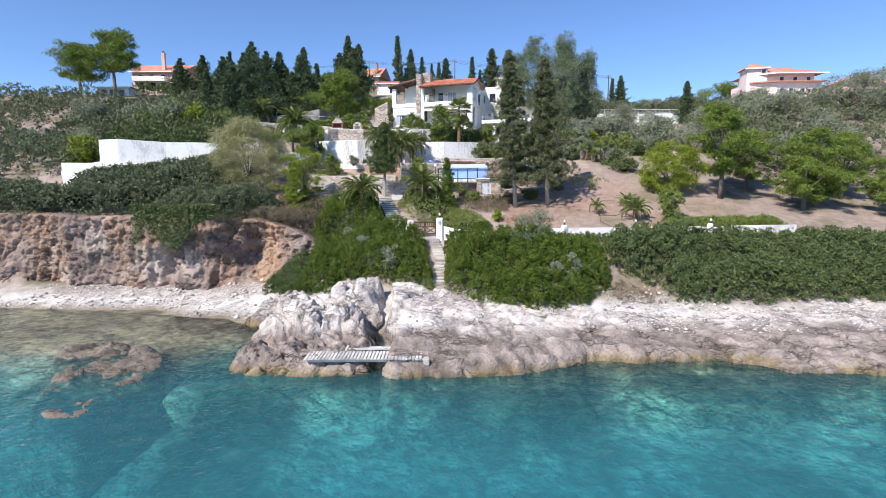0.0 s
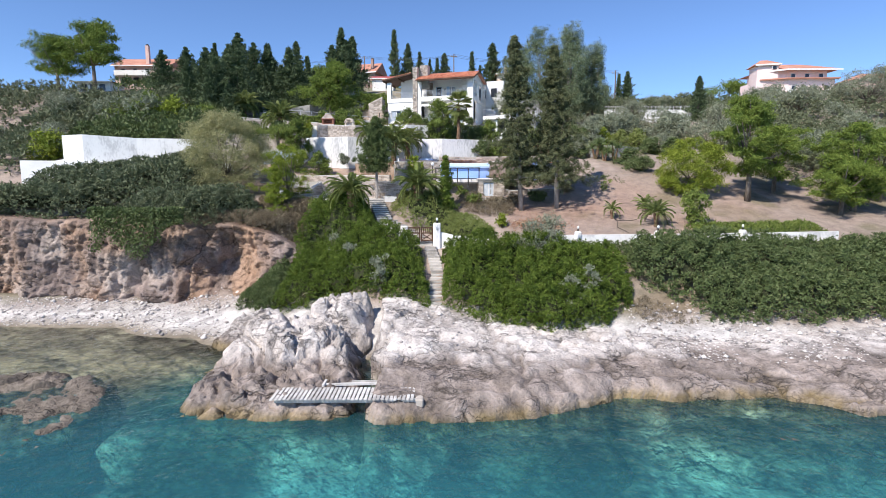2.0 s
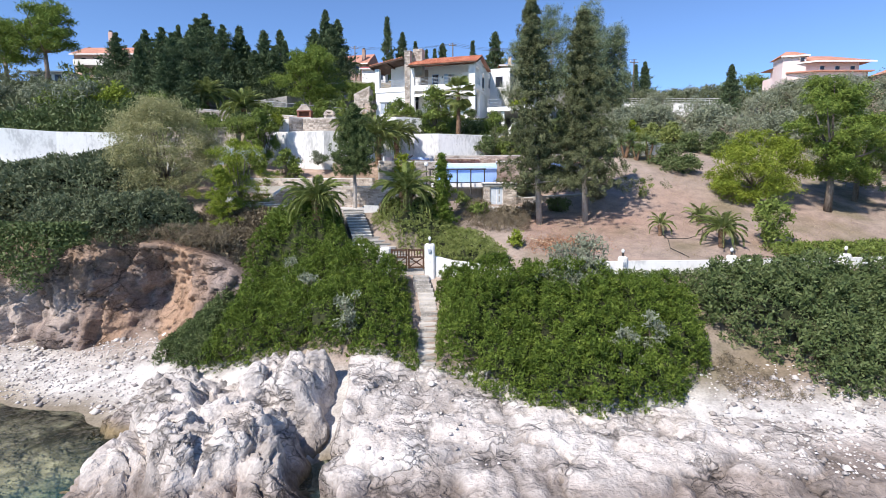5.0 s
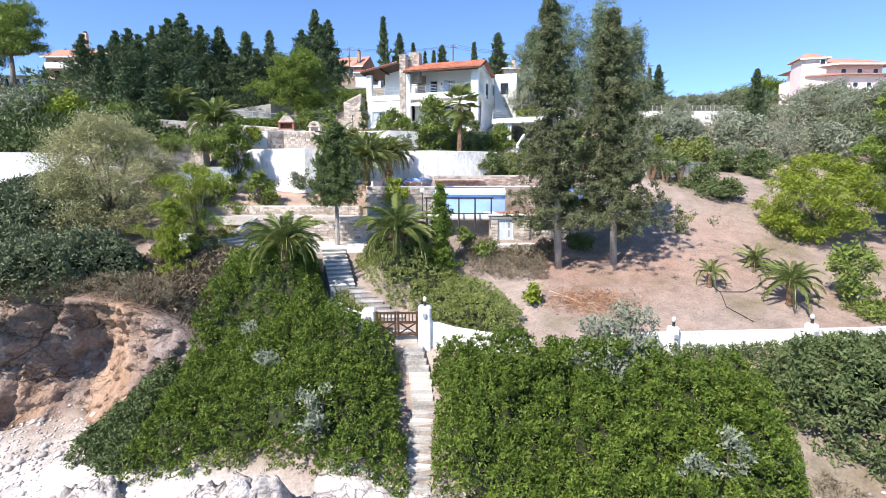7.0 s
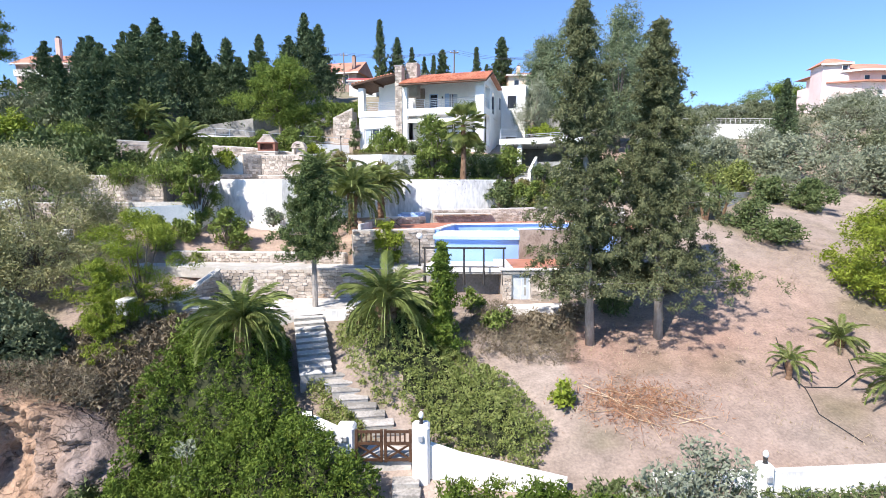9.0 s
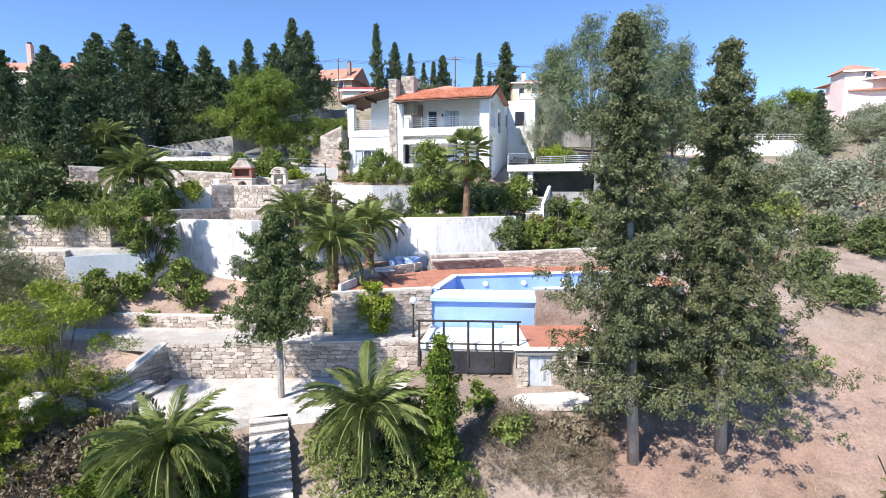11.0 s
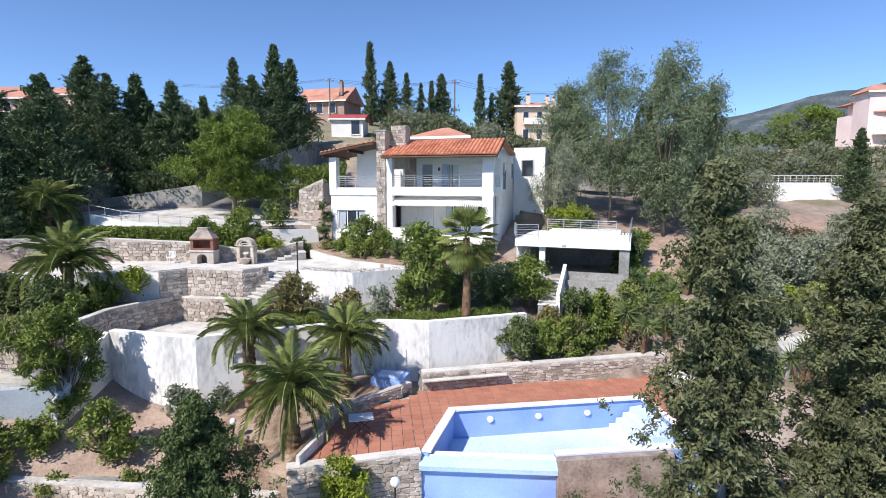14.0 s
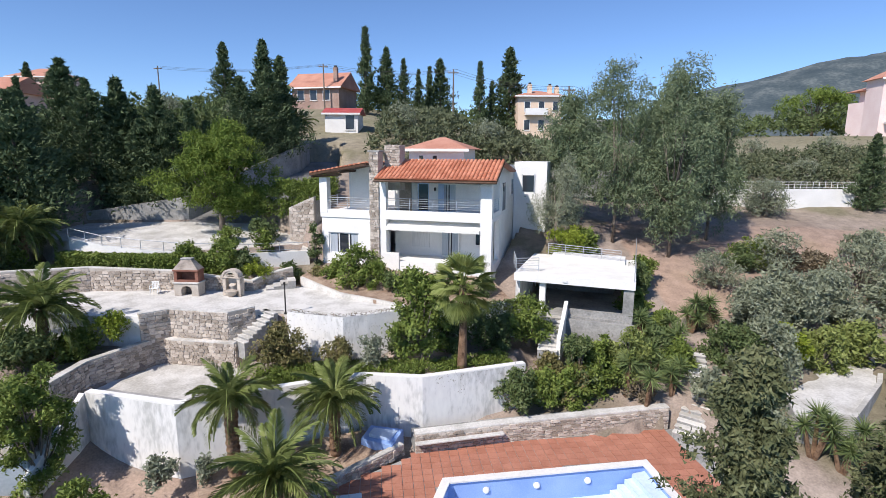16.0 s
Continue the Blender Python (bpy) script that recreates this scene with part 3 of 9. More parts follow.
def sea():
    xs, ys = np.concatenate([[-1500, -600, -200, -90], np.arange(-60, 60.1, 1.0), [90, 200, 600, 1500]]), np.concatenate([[-1500, -500, -150, -50], np.arange(-10, 54.1, 1.0)])
    X, Y = [a.ravel() for a in np.meshgrid(xs, ys)]
    me = mesh_of("water", np.stack([X, Y, 0 * X], 1), grid_faces(len(xs), len(ys)), None, True)
    d = np.clip(-ground_height(X, Y, False), 0, 12)
    at = me.attributes.new("depth", "FLOAT", "POINT")
    at.data.foreach_set("value", d.astype(np.float32))
    m, n, l, b = material("sea_water")
    a = n.new("ShaderNodeAttribute")
    a.attribute_name = "depth"
    ramp = n.new("ShaderNodeValToRGB")
    dv = n.new("ShaderNodeMath")
    dv.operation = "DIVIDE"
    dv.inputs[1].default_value = 8.0
    l.new(a.outputs["Fac"], dv.inputs[0])
    l.new(dv.outputs[0], ramp.inputs[0])
    e = ramp.color_ramp.elements
    e[0].position, e[0].color = 0.0, (0.88, 0.95, 0.92, 1)
    e[1].position, e[1].color = 1.0, (0.015, 0.3, 0.5, 1)
    for p, c in ((0.1, (0.82, 0.91, 0.86, 1)), (0.19, (0.6, 0.85, 0.8, 1)), (0.35, (0.4, 0.8, 0.79, 1)), (0.6, (0.15, 0.55, 0.66, 1))):
        e.new(p).color = c
    tr = n.new("ShaderNodeBsdfTransparent")
    gp_ = n.new("ShaderNodeNewGeometry")
    # noise scales the water tint: stands for seabed patches and caustic light
    m1, m2 = n.new("ShaderNodeTexNoise"), n.new("ShaderNodeTexNoise")
    for tex, sc in ((m1, 0.22), (m2, 1.1)):
        tex.inputs["Scale"].default_value, tex.inputs["Detail"].default_value, tex.inputs["Distortion"].default_value = sc, 4, 1.2
        l.new(gp_.outputs["Position"], tex.inputs["Vector"])
    ms = n.new("ShaderNodeMath")
    ms.operation = "ADD"
    l.new(m1.outputs["Fac"], ms.inputs[0])
    l.new(m2.outputs["Fac"], ms.inputs[1])
    mr_ = n.new("ShaderNodeMapRange")
    mr_.inputs["From Min"].default_value, mr_.inputs["From Max"].default_value = 0.78, 1.24
    mr_.inputs["To Min"].default_value, mr_.inputs["To Max"].default_value = 0.4, 1.45
    l.new(ms.outputs[0], mr_.inputs["Value"])
    sc_ = n.new("ShaderNodeVectorMath")
    sc_.operation = "SCALE"
    l.new(ramp.outputs[0], sc_.inputs[0])
    l.new(mr_.outputs[0], sc_.inputs["Scale"])
    l.new(sc_.outputs[0], tr.inputs[0])
    gl_ = n.new("ShaderNodeBsdfGlossy")
    gl_.inputs["Roughness"].default_value = 0.05
    g = n.new("ShaderNodeNewGeometry")
    w1, w2 = n.new("ShaderNodeTexNoise"), n.new("ShaderNodeTexNoise")
    for tex, sc in ((w1, 0.9), (w2, 4.0)):
        tex.inputs["Scale"].default_value, tex.inputs["Detail"].default_value = sc, 3
        l.new(g.outputs["Position"], tex.inputs["Vector"])
    ad = n.new("ShaderNodeMath")
    ad.operation = "MULTIPLY_ADD"
    ad.inputs[1].default_value = 0.35
    l.new(w2.outputs["Fac"], ad.inputs[0])
    l.new(w1.outputs["Fac"], ad.inputs[2])
    bp = n.new("ShaderNodeBump")
    bp.inputs["Strength"].default_value, bp.inputs["Distance"].default_value = 0.9, 0.2
    l.new(ad.outputs[0], bp.inputs["Height"])
    l.new(bp.outputs[0], gl_.inputs["Normal"])
    fr = n.new("ShaderNodeFresnel")
    fr.inputs["IOR"].default_value = 1.33
    l.new(bp.outputs[0], fr.inputs["Normal"])
    mx = n.new("ShaderNodeMixShader")
    l.new(fr.outputs[0], mx.inputs[0])
    l.new(tr.outputs[0], mx.inputs[1])
    l.new(gl_.outputs[0], mx.inputs[2])
    df = n.new("ShaderNodeBsdfDiffuse")
    df.inputs[0].default_value = (0.06, 0.3, 0.36, 1)
    mx2 = n.new("ShaderNodeMixShader")
    k = n.new("ShaderNodeMath")
    k.operation, k.use_clamp = "MULTIPLY", True
    k.inputs[1].default_value = 0.075
    l.new(a.outputs["Fac"], k.inputs[0])
    l.new(k.outputs[0], mx2.inputs[0])
    l.new(mx.outputs[0], mx2.inputs[1])
    l.new(df.outputs[0], mx2.inputs[2])
    l.new(mx2.outputs[0], n["Material Output"].inputs[0])
    me.materials.clear()
    me.materials.append(m)
    tagged(part("water", me, None), "clear turquoise sea water with small ripples", "sea", kind="structure")


sea()


def rock_tones(X, Y, Z, white=0.0):
    n1, n2 = fbm(X, Y, 0.35, 4, 21) * 0.5 + 0.5, fbm(X + Z, Y - Z, 1.7, 3, 23) * 0.5 + 0.5
    pale = mixc((0.44, 0.39, 0.352), (0.68, 0.632, 0.59), n2 * 1.4 - 0.2)
    grey = mixc((0.2, 0.165, 0.14), (0.42, 0.355, 0.315), n2 * 1.4 - 0.2)
    ochre = mixc((0.17, 0.13, 0.065), (0.34, 0.26, 0.15), n2)
    col = mixc(grey, pale, (Z - 1.15 - 1.3 * (n1 - 0.5) + white + 0.12 * (Y - 35)) / 0.7)
    col = mixc(col, ochre, (0.5 + 0.5 * (n1 - 0.5) - Z) / 0.35)
    col = mixc(col, (0.11, 0.095, 0.06), (0.12 - Z) / 0.15)
    crack = np.clip(0.5 - crag(X * 0.75, Y * 1.1, 0.42, 47) * 0.9, 0, 1)
    col = col * (1 - 0.28 * np.clip(crack - 0.55, 0, 1) / 0.45)[:, None]
    col = mixc(col, (0.2, 0.185, 0.13), (-0.25 - Z) / 0.4)
    return mixc(col, seabed_tone(X, Y), (-0.55 - Z + 0.5 * (n1 - 0.5)) / 0.5)


def shelf_height(x, y):
    """The pale rock slab that slopes from the foot of the shrubs into the sea."""
    edge = np.interp(x, [-5, -2, 3, 7, 10, 13, 18, 21, 31, 62], [30.2, 29.7, 30.4, 31.4, 32.9, 32.4, 33.2, 30.9, 29.5, 31.5]) + 0.5 * fbm(x, y * 0, 0.7, 3, 43)
    d = y - edge
    lip = np.interp(x, [-5, 8, 14, 20, 31], [1.0, 0.95, 0.6, 0.25, 0.15])
    rise = lip * (1 - np.exp(-np.clip(d, 0, 50) / 0.5)) + np.clip(d, 0, 50) * np.interp(x, [-5, 8, 14, 20], [0.13, 0.1, 0.12, 0.13])
    z = np.where(d > 0, rise, -0.35 + 0.8 * np.clip(d, -6, 0))
    q = z * 2.4 + 0.9 * fbm(x, y, 0.2, 3, 45) + 0.16 * x - 0.1 * y
    step = (np.floor(q) + np.clip((q - np.floor(q)) * 2.6, 0, 1) - q) * 0.4
    pebble = np.clip((y - np.interp(x, [8, 14, 20, 31], [60, 37.5, 35.5, 35])) / 1.5, 0, 1)
    return z + (1 - pebble) * (np.where(d > -0.6, 1, 0.6) * (step + 0.34 * crag(x * 0.75, y * 1.1, 0.42, 47)) + 0.12 * ridged(x, y, 1.3, 3, 49)) + pebble * 0.06 * fbm(x, y, 2.0, 2, 5)


def rock_shelf():
    xs, ys = np.concatenate([np.arange(-4.4, 27, 0.145), np.arange(27, 62, 0.3)]), np.arange(26.4, 46, 0.145)
    X, Y = [a.ravel() for a in np.meshgrid(xs, ys)]
    Z = shelf_height(X, Y)
    west = np.clip((X + 4.4 - 0.6 * vnoise(Y * 0.8, Y * 0, 3) + 0.1 * (Y - 37)) / 0.8, 0, 1)
    Z = Z * west + (1 - west) * -0.6
    rim = np.clip(1 - np.minimum(Y - 26.4, 2 * (X + 4.4)) / 2.6, 0, 1)
    rim = rim * rim * (3 - 2 * rim)
    Z = np.where(Z < 0.2, Z * (1 - rim) + (ground_height(X, Y, False) - 0.5) * rim, Z)
    X2 = X + 0.2 * fbm(X, Z * 2 + Y * 0.3, 0.8, 3, 61)
    Y2 = Y - 0.25 * fbm(X, Z * 2 + Y * 0.3, 0.7, 3, 63)
    me = mesh_of("rock_shelf", np.stack([X2, Y2, Z], 1), grid_faces(len(xs), len(ys)), ROCKMAT)
    set_tone(me, rock_tones(X, Y, Z))
    tagged(part("rock_shelf", me, None), "pale limestone slab sloping into the sea with cracked strata", "rock", kind="structure")


rock_shelf()


def promontory():
    xs, ys = np.arange(-18.0, -3.4, 0.11), np.arange(28.8, 48, 0.11)
    X, Y = [a.ravel() for a in np.meshgrid(xs, ys)]
    # a high knob at the back, a shoulder towards the water
    knob = 4.0 * np.exp(-(((X + 7.3) / 2.3) ** 6 + ((Y - 42.0) / 2.4) ** 4))
    body = 2.7 * np.exp(-(((X + 9.6 + 0.1 * (Y - 37)) / 4.0) ** 6 + ((Y - 39.0) / 4.4) ** 4))
    nose = 1.3 * np.exp(-(((X + 9.4 + 0.15 * (Y - 34)) / 4.9) ** 6 + ((Y - 34.3) / 3.9) ** 6))
    back = 1.5 * np.exp(-(((X + 12.5) / 5.0) ** 4 + ((Y - 44.5) / 3.2) ** 4))
    Z = np.maximum.reduce([knob, body, nose, back])
    on = np.clip(Z / 1.0, 0, 1)
    Z = Z + on * (0.9 * crag(X, Y, 0.36, 71) + 0.32 * ridged(X, Y, 0.9, 4, 73)) - 0.8 * (1 - on)
    rim = np.clip(1 - np.minimum.reduce([Y - 28.8, X + 18.0, -3.4 - X, 48 - Y]) / 1.6, 0, 1)
    rim = rim * rim * (3 - 2 * rim)
    Z = Z * (1 - rim) + (np.minimum(ground_height(X, Y, False), 1.0) - 0.5) * rim
    X2 = X + on * 0.45 * fbm(Y, Z * 1.5 + X * 0.3, 0.7, 3, 75)
    Y2 = Y - on * 0.45 * fbm(X, Z * 1.5 + Y * 0.3, 0.6, 3, 77)
    me = mesh_of("rock_promontory", np.stack([X2, Y2, Z], 1), grid_faces(len(xs), len(ys)), ROCKMAT)
    set_tone(me, rock_tones(X, Y, Z, 0.1))
    tagged(part("rock_promontory", me, None), "jagged white and grey limestone outcrop above the water", "rock", kind="structure")


promontory()


def reef(name, cx, cy, rx, ry, top, turn, seed, label):
    u = np.linspace(-1.3, 1.3, 56)
    U, V = [a.ravel() for a in np.meshgrid(u, u)]
    r = np.sqrt(U ** 2 + V ** 2) + 0.22 * fbm(U * 3 + seed, V * 3, 0.6, 3, seed)
    Z = top * (1 - np.clip(r, 0, 1.4) ** 3) + 0.25 * ridged(U * rx + seed, V * ry, 0.5, 4, seed) - 0.15
    c, s = math.cos(turn), math.sin(turn)
    X, Y = cx + U * rx * c - V * ry * s, cy + U * rx * s + V * ry * c
    Z = Z + 0.24 * crag(X, Y, 0.6, seed)
    rim = np.clip((np.maximum(r, np.maximum(np.abs(U), np.abs(V)) - 0.1) - 0.85) / 0.3, 0, 1)
    Z = Z * (1 - rim) + (ground_height(X, Y, False) - 0.5) * rim
    me = mesh_of(name, np.stack([X, Y, Z], 1), grid_faces(56, 56), ROCKMAT)
    n = fbm(X, Y, 1.0, 3, seed) * 0.5 + 0.5
    tone = mixc(mixc((0.1, 0.085, 0.066), (0.25, 0.21, 0.17), n), (0.32, 0.28, 0.23), (Z - 0.5) / 0.5)
    set_tone(me, mixc(tone, seabed_tone(X, Y), (-0.5 - Z + 0.6 * (n - 0.5)) / 0.5))
    tagged(part(name, me, None), label, "rock")


reef("reef", -20.8, 30.8, 7.0, 3.2, 0.16, 1.9, 3, "brown rock reef just breaking the clear water")
reef("reef", -24.5, 35.2, 2.6, 1.6, 0.55, 0.3, 8, "brown rock breaking the surface beside the reef")
reef("reef", -14.8, 43.6, 2.4, 1.0, 0.35, 0.3, 11, "low wet rock at the edge of the cove")
reef("reef", 4.0, 28.6, 4.5, 1.5, -0.2, 0.1, 14, "submerged brown rock off the limestone slab")
reef("reef", 15.5, 29.8, 5.5, 1.6, -0.1, -0.1, 19, "submerged brown rock off the limestone slab")


def cliff():
    us, vs = np.arange(-62, -12.4, 0.16), np.linspace(0, 1, 70)
    U, V = [a.ravel() for a in np.meshgrid(us, vs)]
    foot_y = np.interp(U, CLIFF_X, CLIFF_Y)
    foot_z = np.interp(U, [-62, -30, -20, -16, -13], [0.5, 0.6, 0.7, 1.6, 2.6])
    top_z = np.interp(U, [-62, -45, -35, -28, -20, -16, -13], [9.4, 9.0, 8.6, 9.0, 8.4, 7.4, 6.0])
    lean = np.interp(V, [0, 0.15, 0.4, 0.85, 1.0], [0, 0.7, 1.3, 2.2, 6.0])
    Z = foot_z + (top_z - foot_z) * np.interp(V, [0, 0.85, 1], [0, 0.96, 1.0])
    gully = 1.9 * ridged(U + 0.25 * Z, Z * 0.12, 0.14, 3, 81) + 0.8 * ridged(U, Z * 0.3, 0.45, 3, 83) + 0.75 * crag(U * 1.2, Z * 0.55, 0.55, 85) + 0.3 * crag(U, Z * 1.8, 0.8, 86) + 0.28 * ridged(U, Z * 1.4, 1.5, 3, 89)
    cave = 3.0 * np.exp(-(((U + 19.5) / 2.2) ** 2 + ((Z - 5.0) / 2.3) ** 2)) + 1.6 * np.exp(-(((U + 28.3) / 1.3) ** 2 + ((Z - 3.4) / 1.8) ** 2))
    amp = np.interp(V, [0, 0.1, 0.8, 1], [0.3, 1, 1, 0.1])
    Y = foot_y + lean - amp * gully * 0.75 + cave
    Z = Z + 0.25 * fbm(U, V * 6, 0.7, 3, 87) * amp
    me = mesh_of("cliff", np.stack([U, Y, Z], 1), grid_faces(len(us), len(vs)), ROCKMAT)
    n1, n2 = fbm(U, Z * 0.4, 0.22, 4, 91) * 0.5 + 0.5, fbm(U, Z, 1.1, 3, 93) * 0.5 + 0.5
    col = mixc((0.12, 0.093, 0.081), (0.3, 0.238, 0.207), n2 * 1.3 - 0.1)
    col = mixc(col, (0.43, 0.27, 0.165), np.clip((n1 - 0.48) * 3, 0, 0.6))
    col = mixc(col, (0.4, 0.335, 0.29), (fbm(U, Z, 0.3, 3, 95) - 0.1) * 2.5)
    set_tone(me, col)
    tagged(part("cliff", me, None), "eroded ochre and grey clay cliff above the cove", "cliff", kind="structure")


cliff()


# ---- foliage ----
def leaf_mesh(name, P, mat, size=0.16, aspect=0.5, along=None, spread=1.0, seed=0, vary=0.4):
    """A leaf for each point: a slim pointed blade, turned at random or along a given way."""
    rng = np.random.default_rng(seed)
    k = len(P)
    a = rng.normal(size=(k, 3))
    if along is not None:
        a = along + a * spread * 0.5
    a /= np.linalg.norm(a, axis=1, keepdims=True) + 1e-9
    b = np.cross(a, rng.normal(size=(k, 3)))
    b /= np.linalg.norm(b, axis=1, keepdims=True) + 1e-9
    s = size * (1 + vary * (rng.random((k, 1)) * 2 - 1))
    v = np.stack([P - a * s * 0.45 + b * s * aspect * 0.5, P - a * s * 0.3 - b * s * aspect * 0.5, P + a * s * 0.6], 1).reshape(-1, 3)
    i = np.arange(k)[:, None] * 3
    return mesh_of(name, v, np.concatenate([i, i + 1, i + 2], 1), mat)


def in_blobs(rng, blobs, n, shell=0.55, tufts=16):
    """Points gathered into small tufts on the outer shells of ellipsoids (x, y, z, rx, ry, rz), by their surface."""
    B = np.array(blobs)
    w = (B[:, 3] * B[:, 4] + B[:, 3] * B[:, 5] + B[:, 4] * B[:, 5])
    k = rng.choice(len(B), n, p=w / w.sum())
    td = rng.normal(size=(len(B), tufts, 3)) + np.array([0, 0, 0.25])
    td /= np.linalg.norm(td, axis=2, keepdims=True)
    tr = shell + (1.12 - shell) * rng.random((len(B), tufts, 1)) ** 0.6
    q = rng.integers(0, tufts, n)
    d = td[k, q]
    off = rng.normal(size=(n, 3)) * (0.17 if tufts > 1 else 0.3)
    return B[k, :3] + (d * tr[k, q] + off) * B[k, 3:], d


def crown_tree(name, x, y, h, label, leafmat, blobs, n, size, bark=BARK, trunk_r=0.18, clear=0.4, seed=0, aspect=0.5, lean=(0, 0), category="tree", z=None, group="", droop=0.0, shell=0.5, tufts=20):
    """A broad tree: tapered trunk, limbs to each clump, and a crown of leaves in those clumps."""
    z = gz(x, y) - 0.1 if z is None else z
    rng = np.random.default_rng(seed + 100)
    root = thing(name, label, category, pose(x, y, z), group)
    fork = Vector((lean[0] * clear, lean[1] * clear, h * clear))
    bm = tube([(0, 0, 0), (lean[0] * clear * 0.4 + 0.05, lean[1] * clear * 0.4, h * clear * 0.5), fork], [trunk_r * 1.25, trunk_r, trunk_r * 0.8], 8)
    limbs = []
    for b in blobs[:: 4 if len(blobs) > 40 and not droop else 1]:
        c = Vector(b[:3])
        mid = (fork + c) / 2 + Vector((0, 0, -0.15 * h * 0.2))
        way = [fork, mid, c], [trunk_r * 0.55, trunk_r * 0.35, trunk_r * 0.12], 5
        if group == "eucalyptus trees" or name == "tamarisk":
            if len(limbs) < 16 and c.z > fork.z:
                limbs.append(tube(*way))
        else:
            tube(*way, bm)
    part("trunk", bm, bark, root, smooth=True)
    for lb in limbs:
        part("limb", lb, bark, root, smooth=True)
    P, d = in_blobs(rng, blobs, n, shell, tufts)
    P = P + rng.normal(size=P.shape) * size * 0.5
    al = None
    if droop:
        al = d * (1 - droop) + np.array([0, 0, -droop])
    part("crown", leaf_mesh("crown", P, leafmat, size, aspect, al, 1.2, seed), None, root)
    return root


def clumps(rng, n, rx, ry, z0, z1, r, flat=0.75, fill=0.5):
    out = []
    for i in range(n):
        a = rng.random() * 6.283
        k = fill + (1 - fill) * rng.random()
        t = rng.random()
        w = math.sin(math.pi * (0.15 + 0.8 * t)) ** 0.6
        s = r * (0.7 + 0.6 * rng.random())
        out.append((math.cos(a) * rx * k * w, math.sin(a) * ry * k * w, z0 + (z1 - z0) * t, s, s, s * flat))
    return out


def boughs(rng, n, rx, ry, z0, z1, r, flat=0.6, fill=0.5):
    """Clumps strung along a few uneven limbs, as a pine carries them: layered, lopsided, with gaps."""
    out = []
    limbs = max(6, n // 3)
    for i in range(limbs):
        t = (i + 0.7 * rng.random()) / limbs
        a = i * 2.4 + rng.normal() * 0.5
        w = math.sin(math.pi * (0.22 + 0.7 * t)) ** 0.8 * (0.55 + 0.55 * rng.random())
        for k in range(3 + int(rng.random() * 2)):
            f = 0.3 + 0.25 * k + 0.08 * rng.normal()
            s = r * (0.5 + 0.45 * rng.random()) * (1.1 - 0.3 * f)
            out.append((math.cos(a) * rx * w * f + rng.normal() * 0.2 * r, math.sin(a) * ry * w * f + rng.normal() * 0.2 * r, z0 + (z1 - z0) * t + 0.12 * rx * f * (1 - t) + rng.normal() * 0.15 * r, s, s, s * flat))
    return out


def conifer_mesh(h, r, seed, mat, tiers, per, leaves, size, low=0.06, power=0.8, ragged=0.35, up=0.25, core=0.35, plume=1.0, tufts=0):
    """A crown of tufts on rising boughs round a stem; returns leaf mesh and bough ends."""
    rng = np.random.default_rng(seed)
    P, A, ends = [], [], []
    for i in range(tiers):
        t = low + (1 - low) * ((i + rng.random()) / tiers) ** (1.1 if tufts else 1.0)
        rad = r * (1 - t) ** power * (1 - ragged + 2 * ragged * rng.random() * 0.8) + 0.05
        for j in range(per):
            a = rng.random() * 6.283
            rr = rad * (0.75 + 0.5 * rng.random())
            if tufts:
                rr *= 0.9 + 0.42 * float(np.clip(vnoise(np.array([t * 19.0]), np.array([a * 1.3]), seed)[0], -1, 1))
                up = -0.03 + 0.5 * max(0.0, t - 0.55)
            e = np.array([math.cos(a) * rr, math.sin(a) * rr, h * t + rr * up])
            s = np.array([0, 0, h * t - rr * 0.1])
            ends.append((s, e))
            if tufts:
                # drooping tufts strung along the bough
                tf = core + (1 - core) * (np.arange(tufts) + rng.random(tufts)) / tufts
                side = rng.normal(size=(tufts, 3)) * (0.08 + 0.1 * rr) * np.array([1, 1, 0.5])
                at = np.repeat(s + (e - s) * tf[:, None] + side, leaves, 0)
                off = rng.normal(size=(len(at), 3)) * np.array([0.1, 0.1, 0.1]) * (0.8 + 0.08 * rr)
                off[:, 2] -= 0.06
                P.append(at + off)
                A.append(np.repeat((e - s)[None] / (np.linalg.norm(e - s) + 1e-6) * 0.5 + np.array([[0, 0, -0.5]]), len(at), 0))
                continue
            f = core + (1 - core) * rng.random((leaves, 1)) ** 0.7
            wob = rng.normal(size=(leaves, 3)) * (0.12 + 0.1 * rr) * plume * np.array([1, 1, 0.75])
            P.append(s + (e - s) * f + wob)
            A.append(np.repeat((e - s)[None] / (np.linalg.norm(e - s) + 1e-6) + np.array([[0, 0, 0.4]]), leaves, 0))
    P, A = np.concatenate(P), np.concatenate(A)
    return leaf_mesh("crown", P, mat, size, 0.28 if tufts and mat is L_YELLOW else 0.5 if tufts else 0.22 if mat is L_YELLOW else 0.42, A, 1.3, seed), ends


def conifer(name, x, y, h, label, crown, ends, bark, trunk_r, group="", z=None, scale=1.0, turn=0.0, category="tree", hm=None, lean=0.0):
    z = gz(x, y) - 0.15 if z is None else z
    root = thing(name, label, category, pose(x, y, z, 0, lean, turn), group)
    bm = tube([(0, 0, 0), (0.04, 0.02, hm * 0.5), (0, 0, hm * 0.97)], [trunk_r * 1.2, trunk_r * 0.7, 0.03], 8)
    for s, e in ends[:: max(1, len(ends) // 60)]:
        e = s + (e - s) * 0.65
        tube([s, (s + e) / 2 + np.array([0, 0, -0.03]), e], [trunk_r * 0.16, trunk_r * 0.08, 0.01], 4, bm, False)
    part("trunk", bm, bark, root, smooth=True)
    part("crown", crown, None, root)
    root.scale = (scale, scale, scale)
    return root


